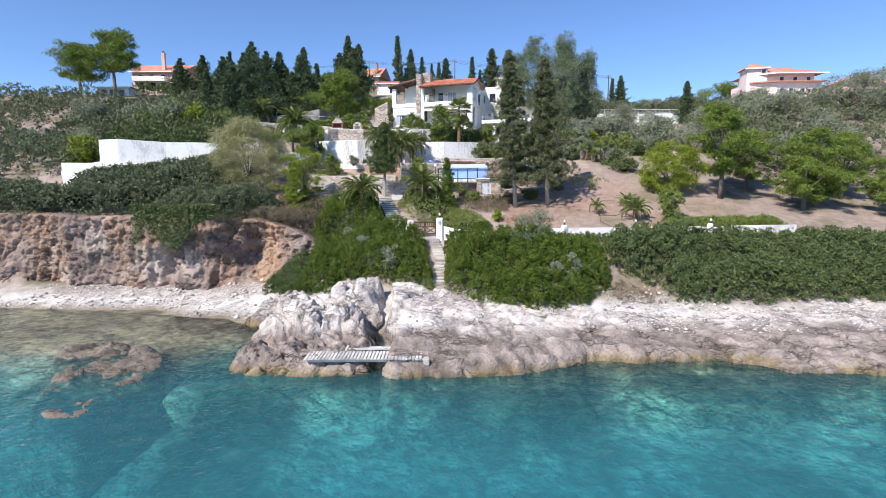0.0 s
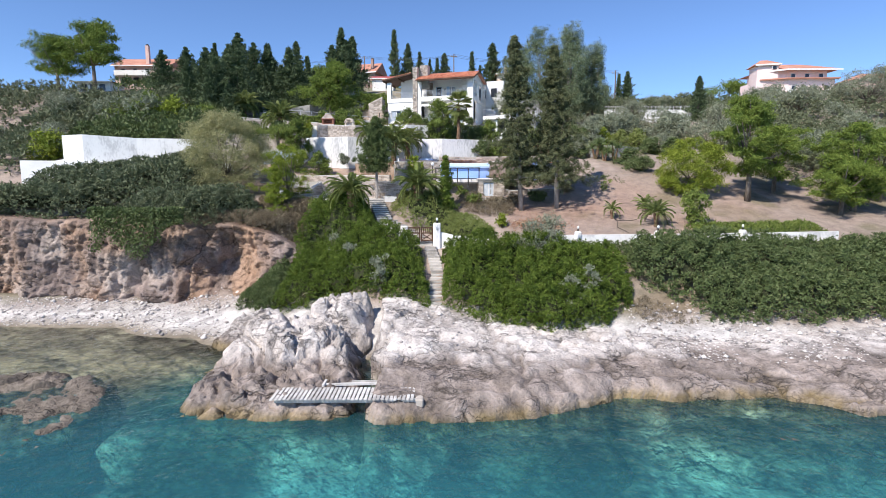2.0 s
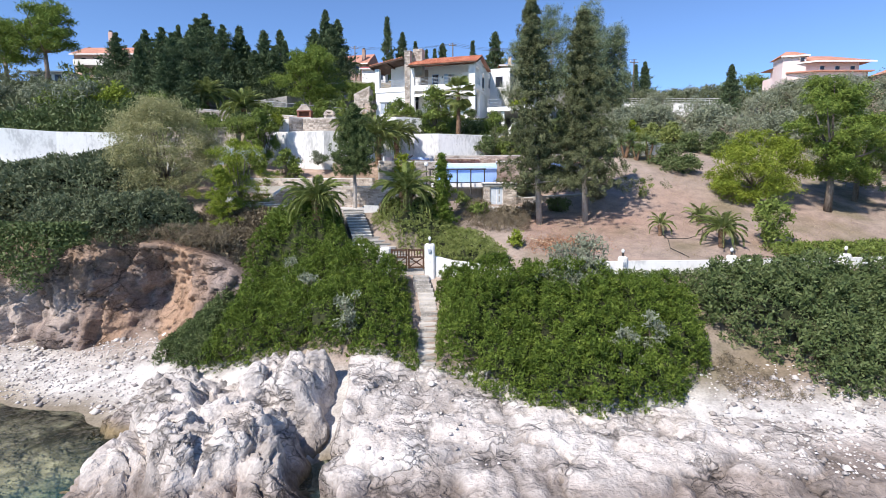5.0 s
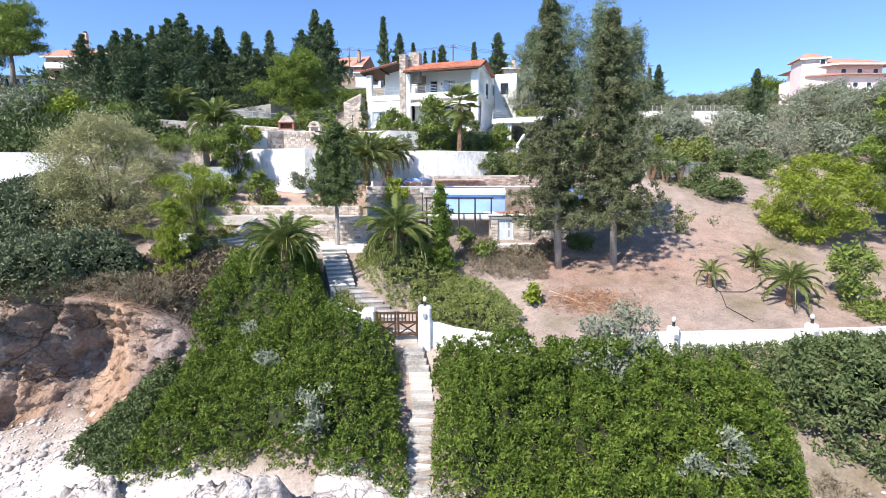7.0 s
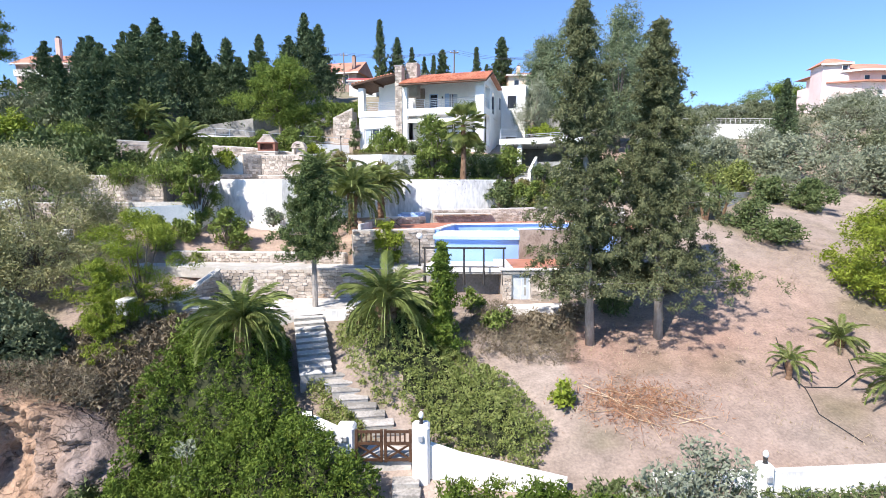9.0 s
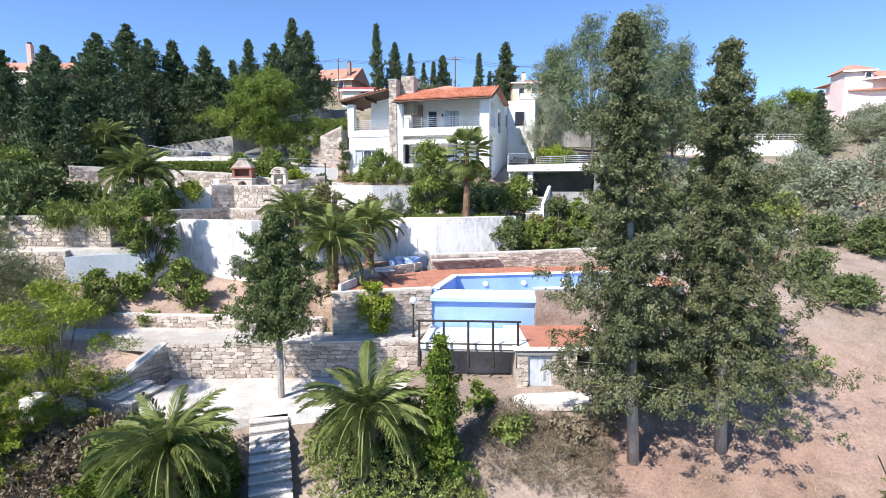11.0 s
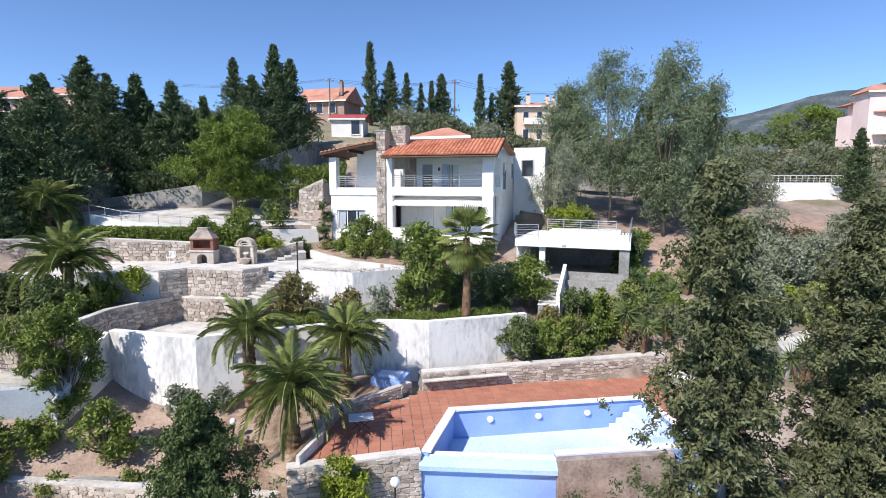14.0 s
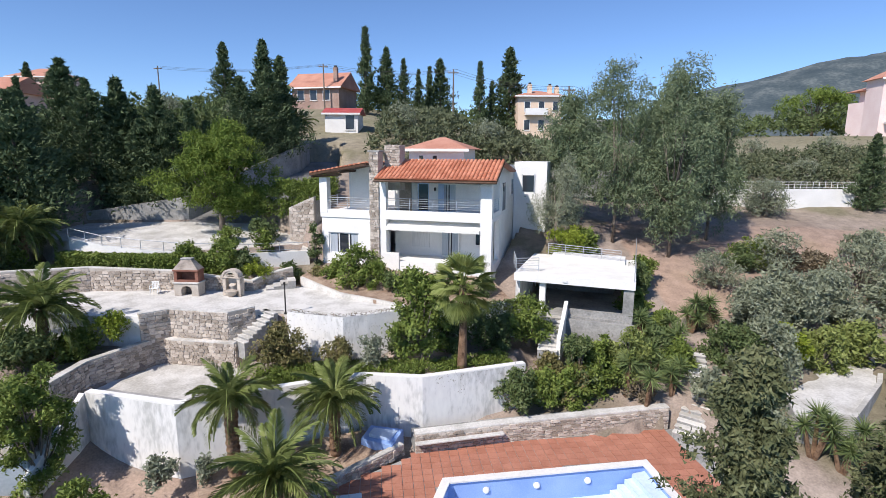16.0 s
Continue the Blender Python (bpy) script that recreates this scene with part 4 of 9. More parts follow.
def mass(name, label, poly, top, mat, n, size, seed, category="bush", lump=0.5, core=THICKETSHADE, aspect=0.55, kind="", floor=None):
    """A dense low thicket over an area: lumpy dome of leaves over a dark sheet that stands for the shade inside. top:
    height over the ground at its middle.
    """
    rng = np.random.default_rng(seed)
    px, py = np.array([p[0] for p in poly]), np.array([p[1] for p in poly])

    def edge_dist(X, Y):
        d = np.full(len(X), 1e9)
        for i in range(len(poly)):
            (x0, y0), (x1, y1) = poly[i], poly[(i + 1) % len(poly)]
            t = np.clip(((X - x0) * (x1 - x0) + (Y - y0) * (y1 - y0)) / ((x1 - x0) ** 2 + (y1 - y0) ** 2), 0, 1)
            d = np.minimum(d, np.hypot(X - x0 - t * (x1 - x0), Y - y0 - t * (y1 - y0)))
        return d

    def ground(X, Y):
        return ground_height(X, Y, False) if floor is None else np.full(len(X), floor)

    def surf(X, Y, k=1.0):
        d = edge_dist(X, Y)
        rise = np.sqrt(np.clip(1 - (1 - np.clip(d / 1.5, 0, 1)) ** 2, 0, 1))
        sp = max(1.0, size / 0.2)
        wx, wy = X + 0.5 * fbm(X, Y, 0.7, 2, seed), Y + 0.5 * fbm(X, Y, 0.7, 2, seed + 9)
        e1, c1 = cells(wx, wy, 0.5 / sp, seed)
        e2, c2 = cells(wx, wy, 1.15 / sp, seed + 3)
        lumps = lump * (0.7 * (np.sqrt(e1) - 0.7) + 0.4 * (c1 - 0.5) + 0.6 * (np.sqrt(e2) - 0.7) + 0.32 * (np.sqrt(cells(wx, wy, 2.3 / sp, seed + 5)[0]) - 0.7) + 0.4 * fbm(X, Y, 0.2, 2, seed))
        return ground(X, Y) + rise * (top + lumps) * k

    root = thing(name, label, category, kind=kind)
    per = 14
    k = int(n * 2.2 / per)
    X, Y = px.min() + rng.random(k) * (px.max() - px.min()), py.min() + rng.random(k) * (py.max() - py.min())
    m = inside(X, Y, poly)
    X, Y = X[m], Y[m]
    d = edge_dist(X, Y)
    m = d > 0.55 * (fbm(X, Y, 0.8, 3, seed + 50) + 0.25)
    X, Y, d = X[m], Y[m], d[m]
    g, s = ground(X, Y), surf(X, Y)
    f = np.where(rng.random(len(X)) < np.where(d < 1.2, 0.6, 0.15), rng.random(len(X)), 1 - 0.12 * rng.random(len(X)) ** 2)
    C = np.repeat(np.stack([X, Y, g + (s - g) * f + rng.normal(size=len(X)) * 0.06], 1), per, 0)
    out = rng.normal(size=C.shape) + np.array([0, -0.3, 0.75])
    out /= np.linalg.norm(out, axis=1, keepdims=True)
    rad = size * 1.7 * np.repeat(0.7 + 0.6 * rng.random((len(X), 1)), per, 0)
    P = C + out * rad * (0.35 + 0.65 * rng.random((len(C), 1)))
    part("foliage", leaf_mesh("foliage", P, mat, size, aspect, out, 0.9, seed), None, root)
    # dark sheet just below the leaves, so that gaps look shaded
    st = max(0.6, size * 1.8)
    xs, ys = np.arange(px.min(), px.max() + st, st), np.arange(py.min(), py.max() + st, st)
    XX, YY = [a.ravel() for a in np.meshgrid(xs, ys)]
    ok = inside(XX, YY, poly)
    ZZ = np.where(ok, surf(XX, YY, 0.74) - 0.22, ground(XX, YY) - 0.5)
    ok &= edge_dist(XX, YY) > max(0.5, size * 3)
    fc = grid_faces(len(xs), len(ys))
    fc = fc[ok[fc].all(1)]
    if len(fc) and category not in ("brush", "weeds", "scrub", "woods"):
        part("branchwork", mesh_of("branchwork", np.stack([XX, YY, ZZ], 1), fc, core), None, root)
    return root


def frond_mesh(length, seed, leaflets=54, droop=0.9, wid=0.46, mat=L_PALM):
    """A feather leaf in the xz plane from the origin: arched rib with two rows of leaflets."""
    rng = np.random.default_rng(seed)
    t = np.linspace(0, 1, 12)
    rx, rz = length * (t - 0.12 * t ** 3 * droop), length * (0.42 * t - droop * 0.62 * t ** 2.2)
    V, Fc = [], []
    for i in range(leaflets):
        f = 0.1 + 0.9 * i / leaflets
        p = np.array([np.interp(f, t, rx), 0, np.interp(f, t, rz)])
        L = wid * math.sin(math.pi * (0.12 + 0.84 * f)) ** 0.7 * (0.85 + 0.3 * rng.random())
        for s in (-1, 1):
            d = np.array([0.6 + 0.2 * rng.random(), s * 0.7, -0.22 - 0.5 * rng.random()]) * L
            w = np.array([0.032, 0.0, 0.012])
            b = len(V)
            V += [p - w, p + d * 0.5 + np.array([0, 0, 0.05 * L]) - w * 0.9, p + d, p + d * 0.5 + np.array([0, 0, 0.05 * L]) + w * 0.9]
            Fc.append([b, b + 1, b + 2, b + 3])
    for i in range(11):
        b = len(V)
        w = 0.035 * (1 - t[i]) + 0.008
        V += [np.array([rx[i], -w, rz[i]]), np.array([rx[i + 1], -w, rz[i + 1]]), np.array([rx[i + 1], w, rz[i + 1] + 0.01]), np.array([rx[i], w, rz[i] + 0.01])]
        Fc.append([b, b + 1, b + 2, b + 3])
    return mesh_of("frond", V, Fc, mat)


FRONDS = [frond_mesh(2.4, s, droop=d) for s, d in ((1, 0.85), (2, 1.1), (3, 1.4))]


def feather_palm(x, y, trunk_h, label, seed=0, n=38, size=1.0, z=None, r=0.3):
    n = int(n * 1.2)
    z = gz(x, y) - 0.1 if z is None else z
    rng = random.Random(seed)
    root = thing("palm_tree", label, "palm tree", pose(x, y, z), "palm trees")
    bm = bmesh.new()
    k = max(6, int(trunk_h / 0.16))
    tube([(0.02 * math.sin(i), 0.02 * math.cos(i), trunk_h * i / k) for i in range(k + 1)], [r * (1.12 if i % 2 else 0.92) * (1.25 if i > k - 3 else 1.0) for i in range(k + 1)], 10, bm)
    part("trunk", bm, PALMBARK, root)
    for i in range(n):
        f = (i + 0.5) / n
        ob = part("frond", FRONDS[0 if f < 0.35 else 1 if f < 0.7 else 2], None, root)
        s = size * (0.8 + 0.3 * rng.random()) * (0.75 if f < 0.12 else 1)
        ob.matrix_basis = pose(0, 0, trunk_h + 0.1) @ pose(0, 0, 0, 0, -66 + 90 * f ** 0.85 + rng.uniform(-11, 11), i * 137.5 + rng.uniform(-12, 12)) @ Matrix.Diagonal((s, s, s, 1))
    return root


# ---- terraces, walls and stairs ----
STONES = []


def stone_shapes():
    for s in range(10):
        rng = random.Random(500 + s)
        bm = bmesh.new()
        out = []
        # an uneven block: four corners, one or two of them knocked off
        j = lambda: rng.uniform(-0.07, 0.03)
        ring = [(-0.5 - j(), -0.5 - j()), (0.5 + j(), -0.5 - j()), (0.5 + j(), 0.5 + j()), (-0.5 - j(), 0.5 + j())]
        off = rng.sample(range(4), 3)
        for k in range(4):
            x, z = ring[k]
            if k in off:
                cx, cz = rng.uniform(0.1, 0.3), rng.uniform(0.12, 0.4)
                two = [(x - math.copysign(cx, x), z), (x, z - math.copysign(cz, z))]
                out += two if k in (1, 3) else two[::-1]
            else:
                out.append((x, z))
        back = [bm.verts.new((x, 0.0, z)) for x, z in out]
        front = [bm.verts.new((x * 0.93, -1.0 + rng.uniform(-0.3, 0.2), z * 0.9)) for x, z in out]
        bm.faces.new(front)
        for k in range(7):
            bm.faces.new((back[k], back[(k + 1) % 7], front[(k + 1) % 7], front[k]))
        me = bpy.data.meshes.new("stone")
        bmesh.ops.recalc_face_normals(bm, faces=bm.faces)
        bm.to_mesh(me)
        bm.free()
        me.materials.append(STONE)
        STONES.append(me)


stone_shapes()
STONE_JOBS = []


def stone_face(parent, a, b, z0, z1, stone=(0.42, 0.2), proud=0.045, limit=300):
    """Note a face for facing with stones: from a to b seen from its front (a is its left end); z1 may be a pair."""
    STONE_JOBS.append((parent, a, b, z0, z1 if isinstance(z1, tuple) else (z1, z1), stone, proud, limit))


def lay_stones():
    for parent, a, b, z0, (za, zb), (sw, sh), proud, limit in STONE_JOBS:
        rng = random.Random(int(abs(a[0] * 31 + b[1] * 17) * 10))
        dx, dy = b[0] - a[0], b[1] - a[1]
        L = math.hypot(dx, dy)
        ang = math.degrees(math.atan2(dy, dx))
        area = L * ((za + zb) / 2 - z0)
        k = max(1.0, math.sqrt(area / (sw * sh) / limit))
        sw, sh = sw * k, sh * k
        rows = max(1, round((max(za, zb) - z0) / sh))
        h = (max(za, zb) - z0) / rows
        for r in range(rows):
            u = rng.uniform(-0.5, 0) * sw
            while u < L:
                w = sw * rng.uniform(0.55, 1.5)
                u0, u1 = max(u, 0), min(u + w, L)
                u += w
                zc = z0 + (r + 0.5) * h + rng.uniform(-0.03, 0.03)
                if u1 - u0 < 0.09 or zc + h * 0.4 > za + (zb - za) * (u0 + u1) / 2 / L:
                    continue
                ob = part("stone", rng.choice(STONES), None, parent)
                c = (u0 + u1) / 2 / L
                ob.matrix_basis = pose(a[0] + dx * c, a[1] + dy * c, zc, 0, 0, ang) @ Matrix.Diagonal(((u1 - u0) * 1.02, proud * rng.uniform(0.6, 1.5), h * rng.uniform(0.92, 1.06), 1)) @ pose(0, 0, 0, 0, rng.choice((0, 180)), 0)


def stone_wall(name, label, line, th, z0, z1, faces=True, cap=True, stone=(0.42, 0.2), limit=300, fill=True):
    """A rubble wall along a line, its face on the right-hand side of the line's way (towards the sea for lines that run east)."""
    root = thing(name, label, "stone wall", kind="structure")
    part("core", band(line, th, z0, z1), MORTAR, root)
    n = len(line)
    if fill:
        part("backfill", band([(p[0], p[1]) for p in line], 1.3, z0, [z - 0.3 for z in (z1 if isinstance(z1, list) else [z1] * n)], back=0.2), CONCRETE, root)
    z0s = z0 if isinstance(z0, list) else [z0] * n
    z1s = z1 if isinstance(z1, list) else [z1] * n
    if cap:
        part("cap", band(line, th + 0.03, [z + 0.002 for z in z1s], [z + 0.07 for z in z1s]), PAVING, root)
    if faces:
        for i in range(n - 1):
            stone_face(root, line[i], line[i + 1], min(z0s[i], z0s[i + 1]), (z1s[i], z1s[i + 1]), stone, limit=limit)
    return root


def slab(name, label, poly, z0, z1, mat=PAVING, category="paving"):
    return tagged(part(name, prism(poly, z0, z1, bev=0.02), mat), label, category, kind="structure")


def stairs(name, label, a, b, width, z_top, z_low, n, mat=PAVING, side=CONCRETE, face=None):
    """Steps from a (top) down to b; each step is a slab of its own on a solid flight."""
    root = thing(name, label, "stairs", kind="structure")
    a, b = Vector(a), Vector(b)
    d = (b - a) / n
    rise = (z_top - z_low) / n
    ang = math.degrees(math.atan2(d.y, d.x)) + 90 if face is None else face
    for i in range(n):
        p = a + d * (i + 0.5)
        z = z_top - rise * (i + 1)
        st = part("step", bx(-width / 2, width / 2, -d.length * 0.55, d.length * 0.55, -0.07, 0, 0.012), mat, root)
        st.matrix_basis = pose(p.x, p.y, z + rise, 0, 0, ang)
        rs = part("riser", bx(-width / 2 + 0.03, width / 2 - 0.03, -d.length * 0.5, d.length * 0.5, -rise - 0.9, -0.07), side, root)
        rs.matrix_basis = pose(p.x, p.y, z + rise, 0, 0, ang)
    return root


def rail(name, label, line, z, height, bars=4, mat=STEEL, post_gap=1.6, r=0.022, group=""):
    """A metal railing along a line of (x, y) with heights z: posts and level bars, each its own part."""
    root = thing(name, label, "railing", group=group)
    n = len(line)
    z = z if isinstance(z, (list, tuple)) else [z] * n
    for i in range(n - 1):
        a, b = Vector((*line[i], z[i])), Vector((*line[i + 1], z[i + 1]))
        k = max(1, round((b - a).length / post_gap))
        for j in range(k + (1 if i == n - 2 else 0)):
            p = a + (b - a) * (j / k)
            part("post", tube([p, p + Vector((0, 0, height))], r * 1.1, 6), mat, root)
        for q in range(bars):
            f = height * (0.25 + 0.75 * q / max(1, bars - 1)) if bars > 1 else height
            up = Vector((0, 0, f))
            part("handrail" if q == bars - 1 else "bar", tube([a + up, b + up], r * (1.25 if q == bars - 1 else 0.7), 6), mat, root)
    return root


# the patio at the head of the garden stairs, and the path above it
slab("patio_floor", "pale irregular stone paving of the lower patio", ((-13.4, 64.55), (-7.6, 64.66), (-1.2, 64.94), (-1.6, 62.4), (-4.4, 61.2), (-5.2, 60.3), (-9.2, 59.8), (-13, 61)), 9.6, 10.2)
stone_wall("patio_wall", "rubble stone retaining wall behind the lower patio", [(-13.6, 64.6), (-7.6, 64.7), (-0.9, 65.0)], 0.45, 9.8, 12.0)
stone_wall("patio_side_wall", "rubble stone wall stepping down beside the patio", [(-15.2, 61.6), (-13.5, 64.6)], 0.4, 9.0, [10.3, 12.0])
slab("path_floor", "pale stone path along the top of the patio wall", ((-21, 66.2), (-13.6, 65.0), (-0.9, 65.4), (-0.3, 67.3), (-5.4, 66.4), (-9.5, 67.0), (-20, 68.2)), 11.4, 12.08)
stone_wall("bed_wall", "low rubble wall holding the planting bed", [(-19, 67.8), (-9.5, 66.9), (-6.2, 66.6), (-5.7, 67.2)], 0.35, 11.8, 12.75, stone=(0.36, 0.18))
stone_wall("deck_wall", "rubble stone retaining wall of the pool deck", [(-5.45, 65.9), (-0.2, 67.2)], 0.45, 11.9, 14.3)
stairs("garden_stairs", "ten pale stone steps with worn grey risers up to the patio", (-7.0, 60.2), (-5.6, 56.0), 1.55, 10.2, 8.3, 10)
stairs("gate_stairs", "pale stone steps leading down to the garden gate", (-5.2, 56.7), (-1.8, 53.1), 1.3, 8.3, 6.75, 8, ROUGHSTEP, CONCRETE, 8)
slab("gate_landing", "worn pale landing inside the garden gate", ((-2.95, 51.4), (-0.9, 51.35), (-0.75, 53.2), (-2.5, 53.8)), 6.1, 6.66, ROUGHSTEP)
part_wall = thing("stair_wall", "whitewashed flank wall beside the garden stairs", "wall", kind="structure")
part("body", band([(-6.0, 60.0), (-3.0, 60.6)], 0.25, 8.6, [10.5, 10.4]), WEATHERED, part_wall)

# deck, pool and service room
POOL = [(-0.2, 67.4), (5.4, 67.0), (12.2, 67.8), (11.4, 73.3), (1.0, 71.7)]


def pool():
    root = thing("swimming_pool", "empty pale blue swimming pool with overflow edge and white coping", "swimming pool", kind="structure")
    part("basin_floor", prism([(0.1, 67.7), (5.4, 67.3), (11.9, 68.1), (11.1, 72.95), (1.2, 71.45)], 12.75, 12.85), POOLPALE, root)
    for i in range(len(POOL)):
        a, b = POOL[i], POOL[(i + 1) % len(POOL)]
        low = i == 0
        part("basin_wall", band([a, b], 0.3, 11.0 if i < 2 else 12.6, 14.12 if low else 14.3 - 0.004 * i), POOLBLUE, root)
        part("coping", band([(a[0], a[1]), (b[0], b[1])], 0.42 if not low else 0.32, 14.125 if low else 14.305, 14.2 if low else 14.37 + 0.005 * i), COPING, root)
    part("overflow_wall", band([(-0.24, 67.38), (5.4, 66.98)], -0.06, 11.6, 14.1), POOLBLUE, root)
    part("overflow_lip", prism([(-0.3, 67.05), (5.4, 66.65), (5.4, 66.98), (-0.24, 67.38)], 13.66, [13.86, 13.86, 14.15, 14.15]), POOLMID, root)
    catch = [(-0.55, 64.3), (3.9, 64.0), (4.3, 66.95), (-0.2, 67.2)]
    part("catch_basin_floor", prism(catch, 12.05, 12.17), POOLPALE, root)
    part("catch_basin_wall", band([(-0.75, 63.9), (3.95, 63.65)], 0.35, 11.98, 12.3), COPING, root)
    part("catch_basin_soffit", prism([(-0.7, 63.95), (3.9, 63.7), (4.3, 66.9), (-0.25, 67.1)], 11.85, 12.0), CONCRETE, root)
    part("catch_basin_wall", band([(3.95, 63.65), (4.45, 66.9)], 0.35, 11.975, 12.306), COPING, root)
    part("catch_basin_wall", band([(-0.3, 67.1), (-0.75, 63.9)], 0.35, 11.985, 12.293), COPING, root)
    for x, y in ((3.1, 71.72), (5.6, 72.1), (8.2, 72.5)):
        lamp = part("pool_lamp", tube([(x, y - 0.02, 13.75), (x, y - 0.1, 13.75)], [0.17, 0.15], 14), PLASTIC, root)
        part("lens", tube([(x, y - 0.1, 13.75), (x, y - 0.13, 13.75)], [0.11, 0.1], 14), GLOBE, lamp)
    for i in range(4):
        part("pool_step", prism([(9.9 + 0.35 * i, 69.6 + 0.15 * i), (11.7, 69.8 + 0.1 * i), (11.2, 72.9), (9.4 + 0.35 * i, 72.65)], 12.8 if i == 0 else 12.8 + 0.3 * i, 13.1 + 0.3 * i), POOLPALE, root)


pool()


def deck_floor():
    root = thing("pool_deck", "terracotta tiled terrace round the pool", "terrace", kind="structure")
    # ring of slabs round the pool
    polys = [[(-5.3, 66.2), (-0.2, 67.4), (1.0, 71.7), (-0.4, 73.8), (-4.2, 71.0)], [(1.0, 71.7), (11.4, 73.3), (14.1, 76.5), (4.25, 74.9), (-0.4, 73.8)],
             [(11.4, 73.3), (12.2, 67.8), (14.6, 69.2), (15.0, 75.2), (14.1, 76.5)]]
    for p in polys:
        part("deck_bed", prism(p, 12.0, 14.27), CONCRETE, root)
    tiles = []
    s = 0.5
    c, d = math.cos(0.12), math.sin(0.12)
    me = bpy.data.meshes.new("tile")
    bm = bx(-s / 2 + 0.014, s / 2 - 0.014, -s / 2 + 0.014, s / 2 - 0.014, -0.02, 0.02, 0.006)
    bm.to_mesh(me)
    bm.free()
    me.materials.append(TERRACOTTA)
    for i in range(-14, 34):
        for j in range(-4, 26):
            x, y = -2 + i * s * c - j * s * d, 66 + i * s * d + j * s * c
            near = ((0, 0), (0.22, 0), (-0.22, 0), (0, 0.22), (0, -0.22)) if y > 73.2 or x > 12 else ((0, 0),)
            if any(bool(inside(np.array([x + ox]), np.array([y + oy]), p)[0]) for p in polys for ox, oy in near):
                tiles.append((x, y))
    for x, y in tiles[:300]:
        ob = part("tile", me, None, root)
        ob.matrix_basis = pose(x, y, 14.285, 0, 0, math.degrees(0.12))
    if len(tiles) > 300:
        bm = bmesh.new()
        for x, y in tiles[300:]:
            k = len(bm.verts)
            box(bm, -s / 2 + 0.014, s / 2 - 0.014, -s / 2 + 0.014, s / 2 - 0.014, -0.02, 0.02)
            bm.verts.ensure_lookup_table()
            bmesh.ops.transform(bm, matrix=pose(x, y, 14.285, 0, 0, math.degrees(0.12)), verts=bm.verts[k:])
        tagged(part("tile_field", bm, TERRACOTTA, root), kind="stuff")


deck_floor()
stone_wall("pool_bench_wall", "low rubble stone wall along the back of the pool deck", [(-0.4, 73.9), (4.25, 75.0), (13.9, 76.6)], 0.5, 14.2, [15.3, 15.3, 15.5], stone=(0.4, 0.17))
part("pool_bench_seat", bx(-2.4, 2.4, -0.3, 0, 14.95, 15.05, 0.02), PAVING, None)
tagged(bpy.data.objects["pool_bench_seat"], "thin pale stone bench along the low wall", "bench").matrix_world = pose(1.9, 74.3, 0, 0, 0, 13.3)


def service_room():
    root = thing("service_room", "stone-faced pool service room with tiled roof terrace", "outbuilding", kind="structure")
    part("wall_body", bx(3.9, 4.4, 62.8, 66.8, 9.8, 12.2), MORTAR, root)
    part("wall_body", bx(5.55, 6.7, 62.8, 66.8, 9.8, 12.2), MORTAR, root)
    part("wall_body", bx(4.4, 5.55, 62.8, 66.8, 12.0, 12.2), CONCRETE, root)
    part("lintel", bx(3.86, 6.74, 62.74, 63.1, 12.02, 12.24), CONCRETE, root)
    part("roof_edge", bx(3.7, 8.6, 62.65, 66.9, 12.24, 12.36, 0.02), COPING, root)
    part("roof_tiles", bx(4.5, 8.3, 62.95, 66.8, 12.36, 12.38), TERRACOTTA, root)
    part("back_wall", band([(5.42, 66.65), (10.4, 67.25)], 0.3, 11.2, 14.29), mottled("brown_render", (0.22, 0.17, 0.14), (0.42, 0.35, 0.3), 1.4, 0.9, 9, 0.4, c3=(0.33, 0.27, 0.23)), root)
    stone_face(root, (3.9, 62.8), (4.4, 62.8), 9.9, 12.0, (0.3, 0.2))
    stone_face(root, (5.55, 62.8), (6.7, 62.8), 9.9, 12.0, (0.34, 0.2))
    DOORBLUE = mottled("blue_grey_paint", (0.4, 0.45, 0.5), (0.56, 0.6, 0.64), 1.2, 0.5, 8, 0.15)
    door = part("door", bx(4.42, 5.53, 62.95, 63.0, 10.35, 12.0), WEATHERED, root, "pale blue-grey painted metal door with glass strips")
    part("leaf_panel", bx(4.5, 4.95, 62.93, 62.96, 10.45, 11.9, 0.01), DOORBLUE, door)
    part("leaf_panel", bx(5.0, 5.45, 62.93, 62.96, 10.45, 11.9, 0.01), DOORBLUE, door)
    part("grille", bx(5.16, 5.28, 62.915, 62.935, 10.7, 11.2), CONCRETE, door)
    part("grille", bx(5.16, 5.28, 62.915, 62.935, 11.35, 11.75), CONCRETE, door)
    part("threshold", bx(3.5, 7.9, 61.3, 63.0, 9.9, 10.3, 0.03), PAVING, root)
    stone_wall("service_side_wall", "rubble stone wall stepping away from the service room", [(6.7, 62.9), (7.4, 63.3), (17.5, 64.5)], 0.4, 9.6, [11.2, 11.0, 11.6], stone=(0.4, 0.2))


service_room()


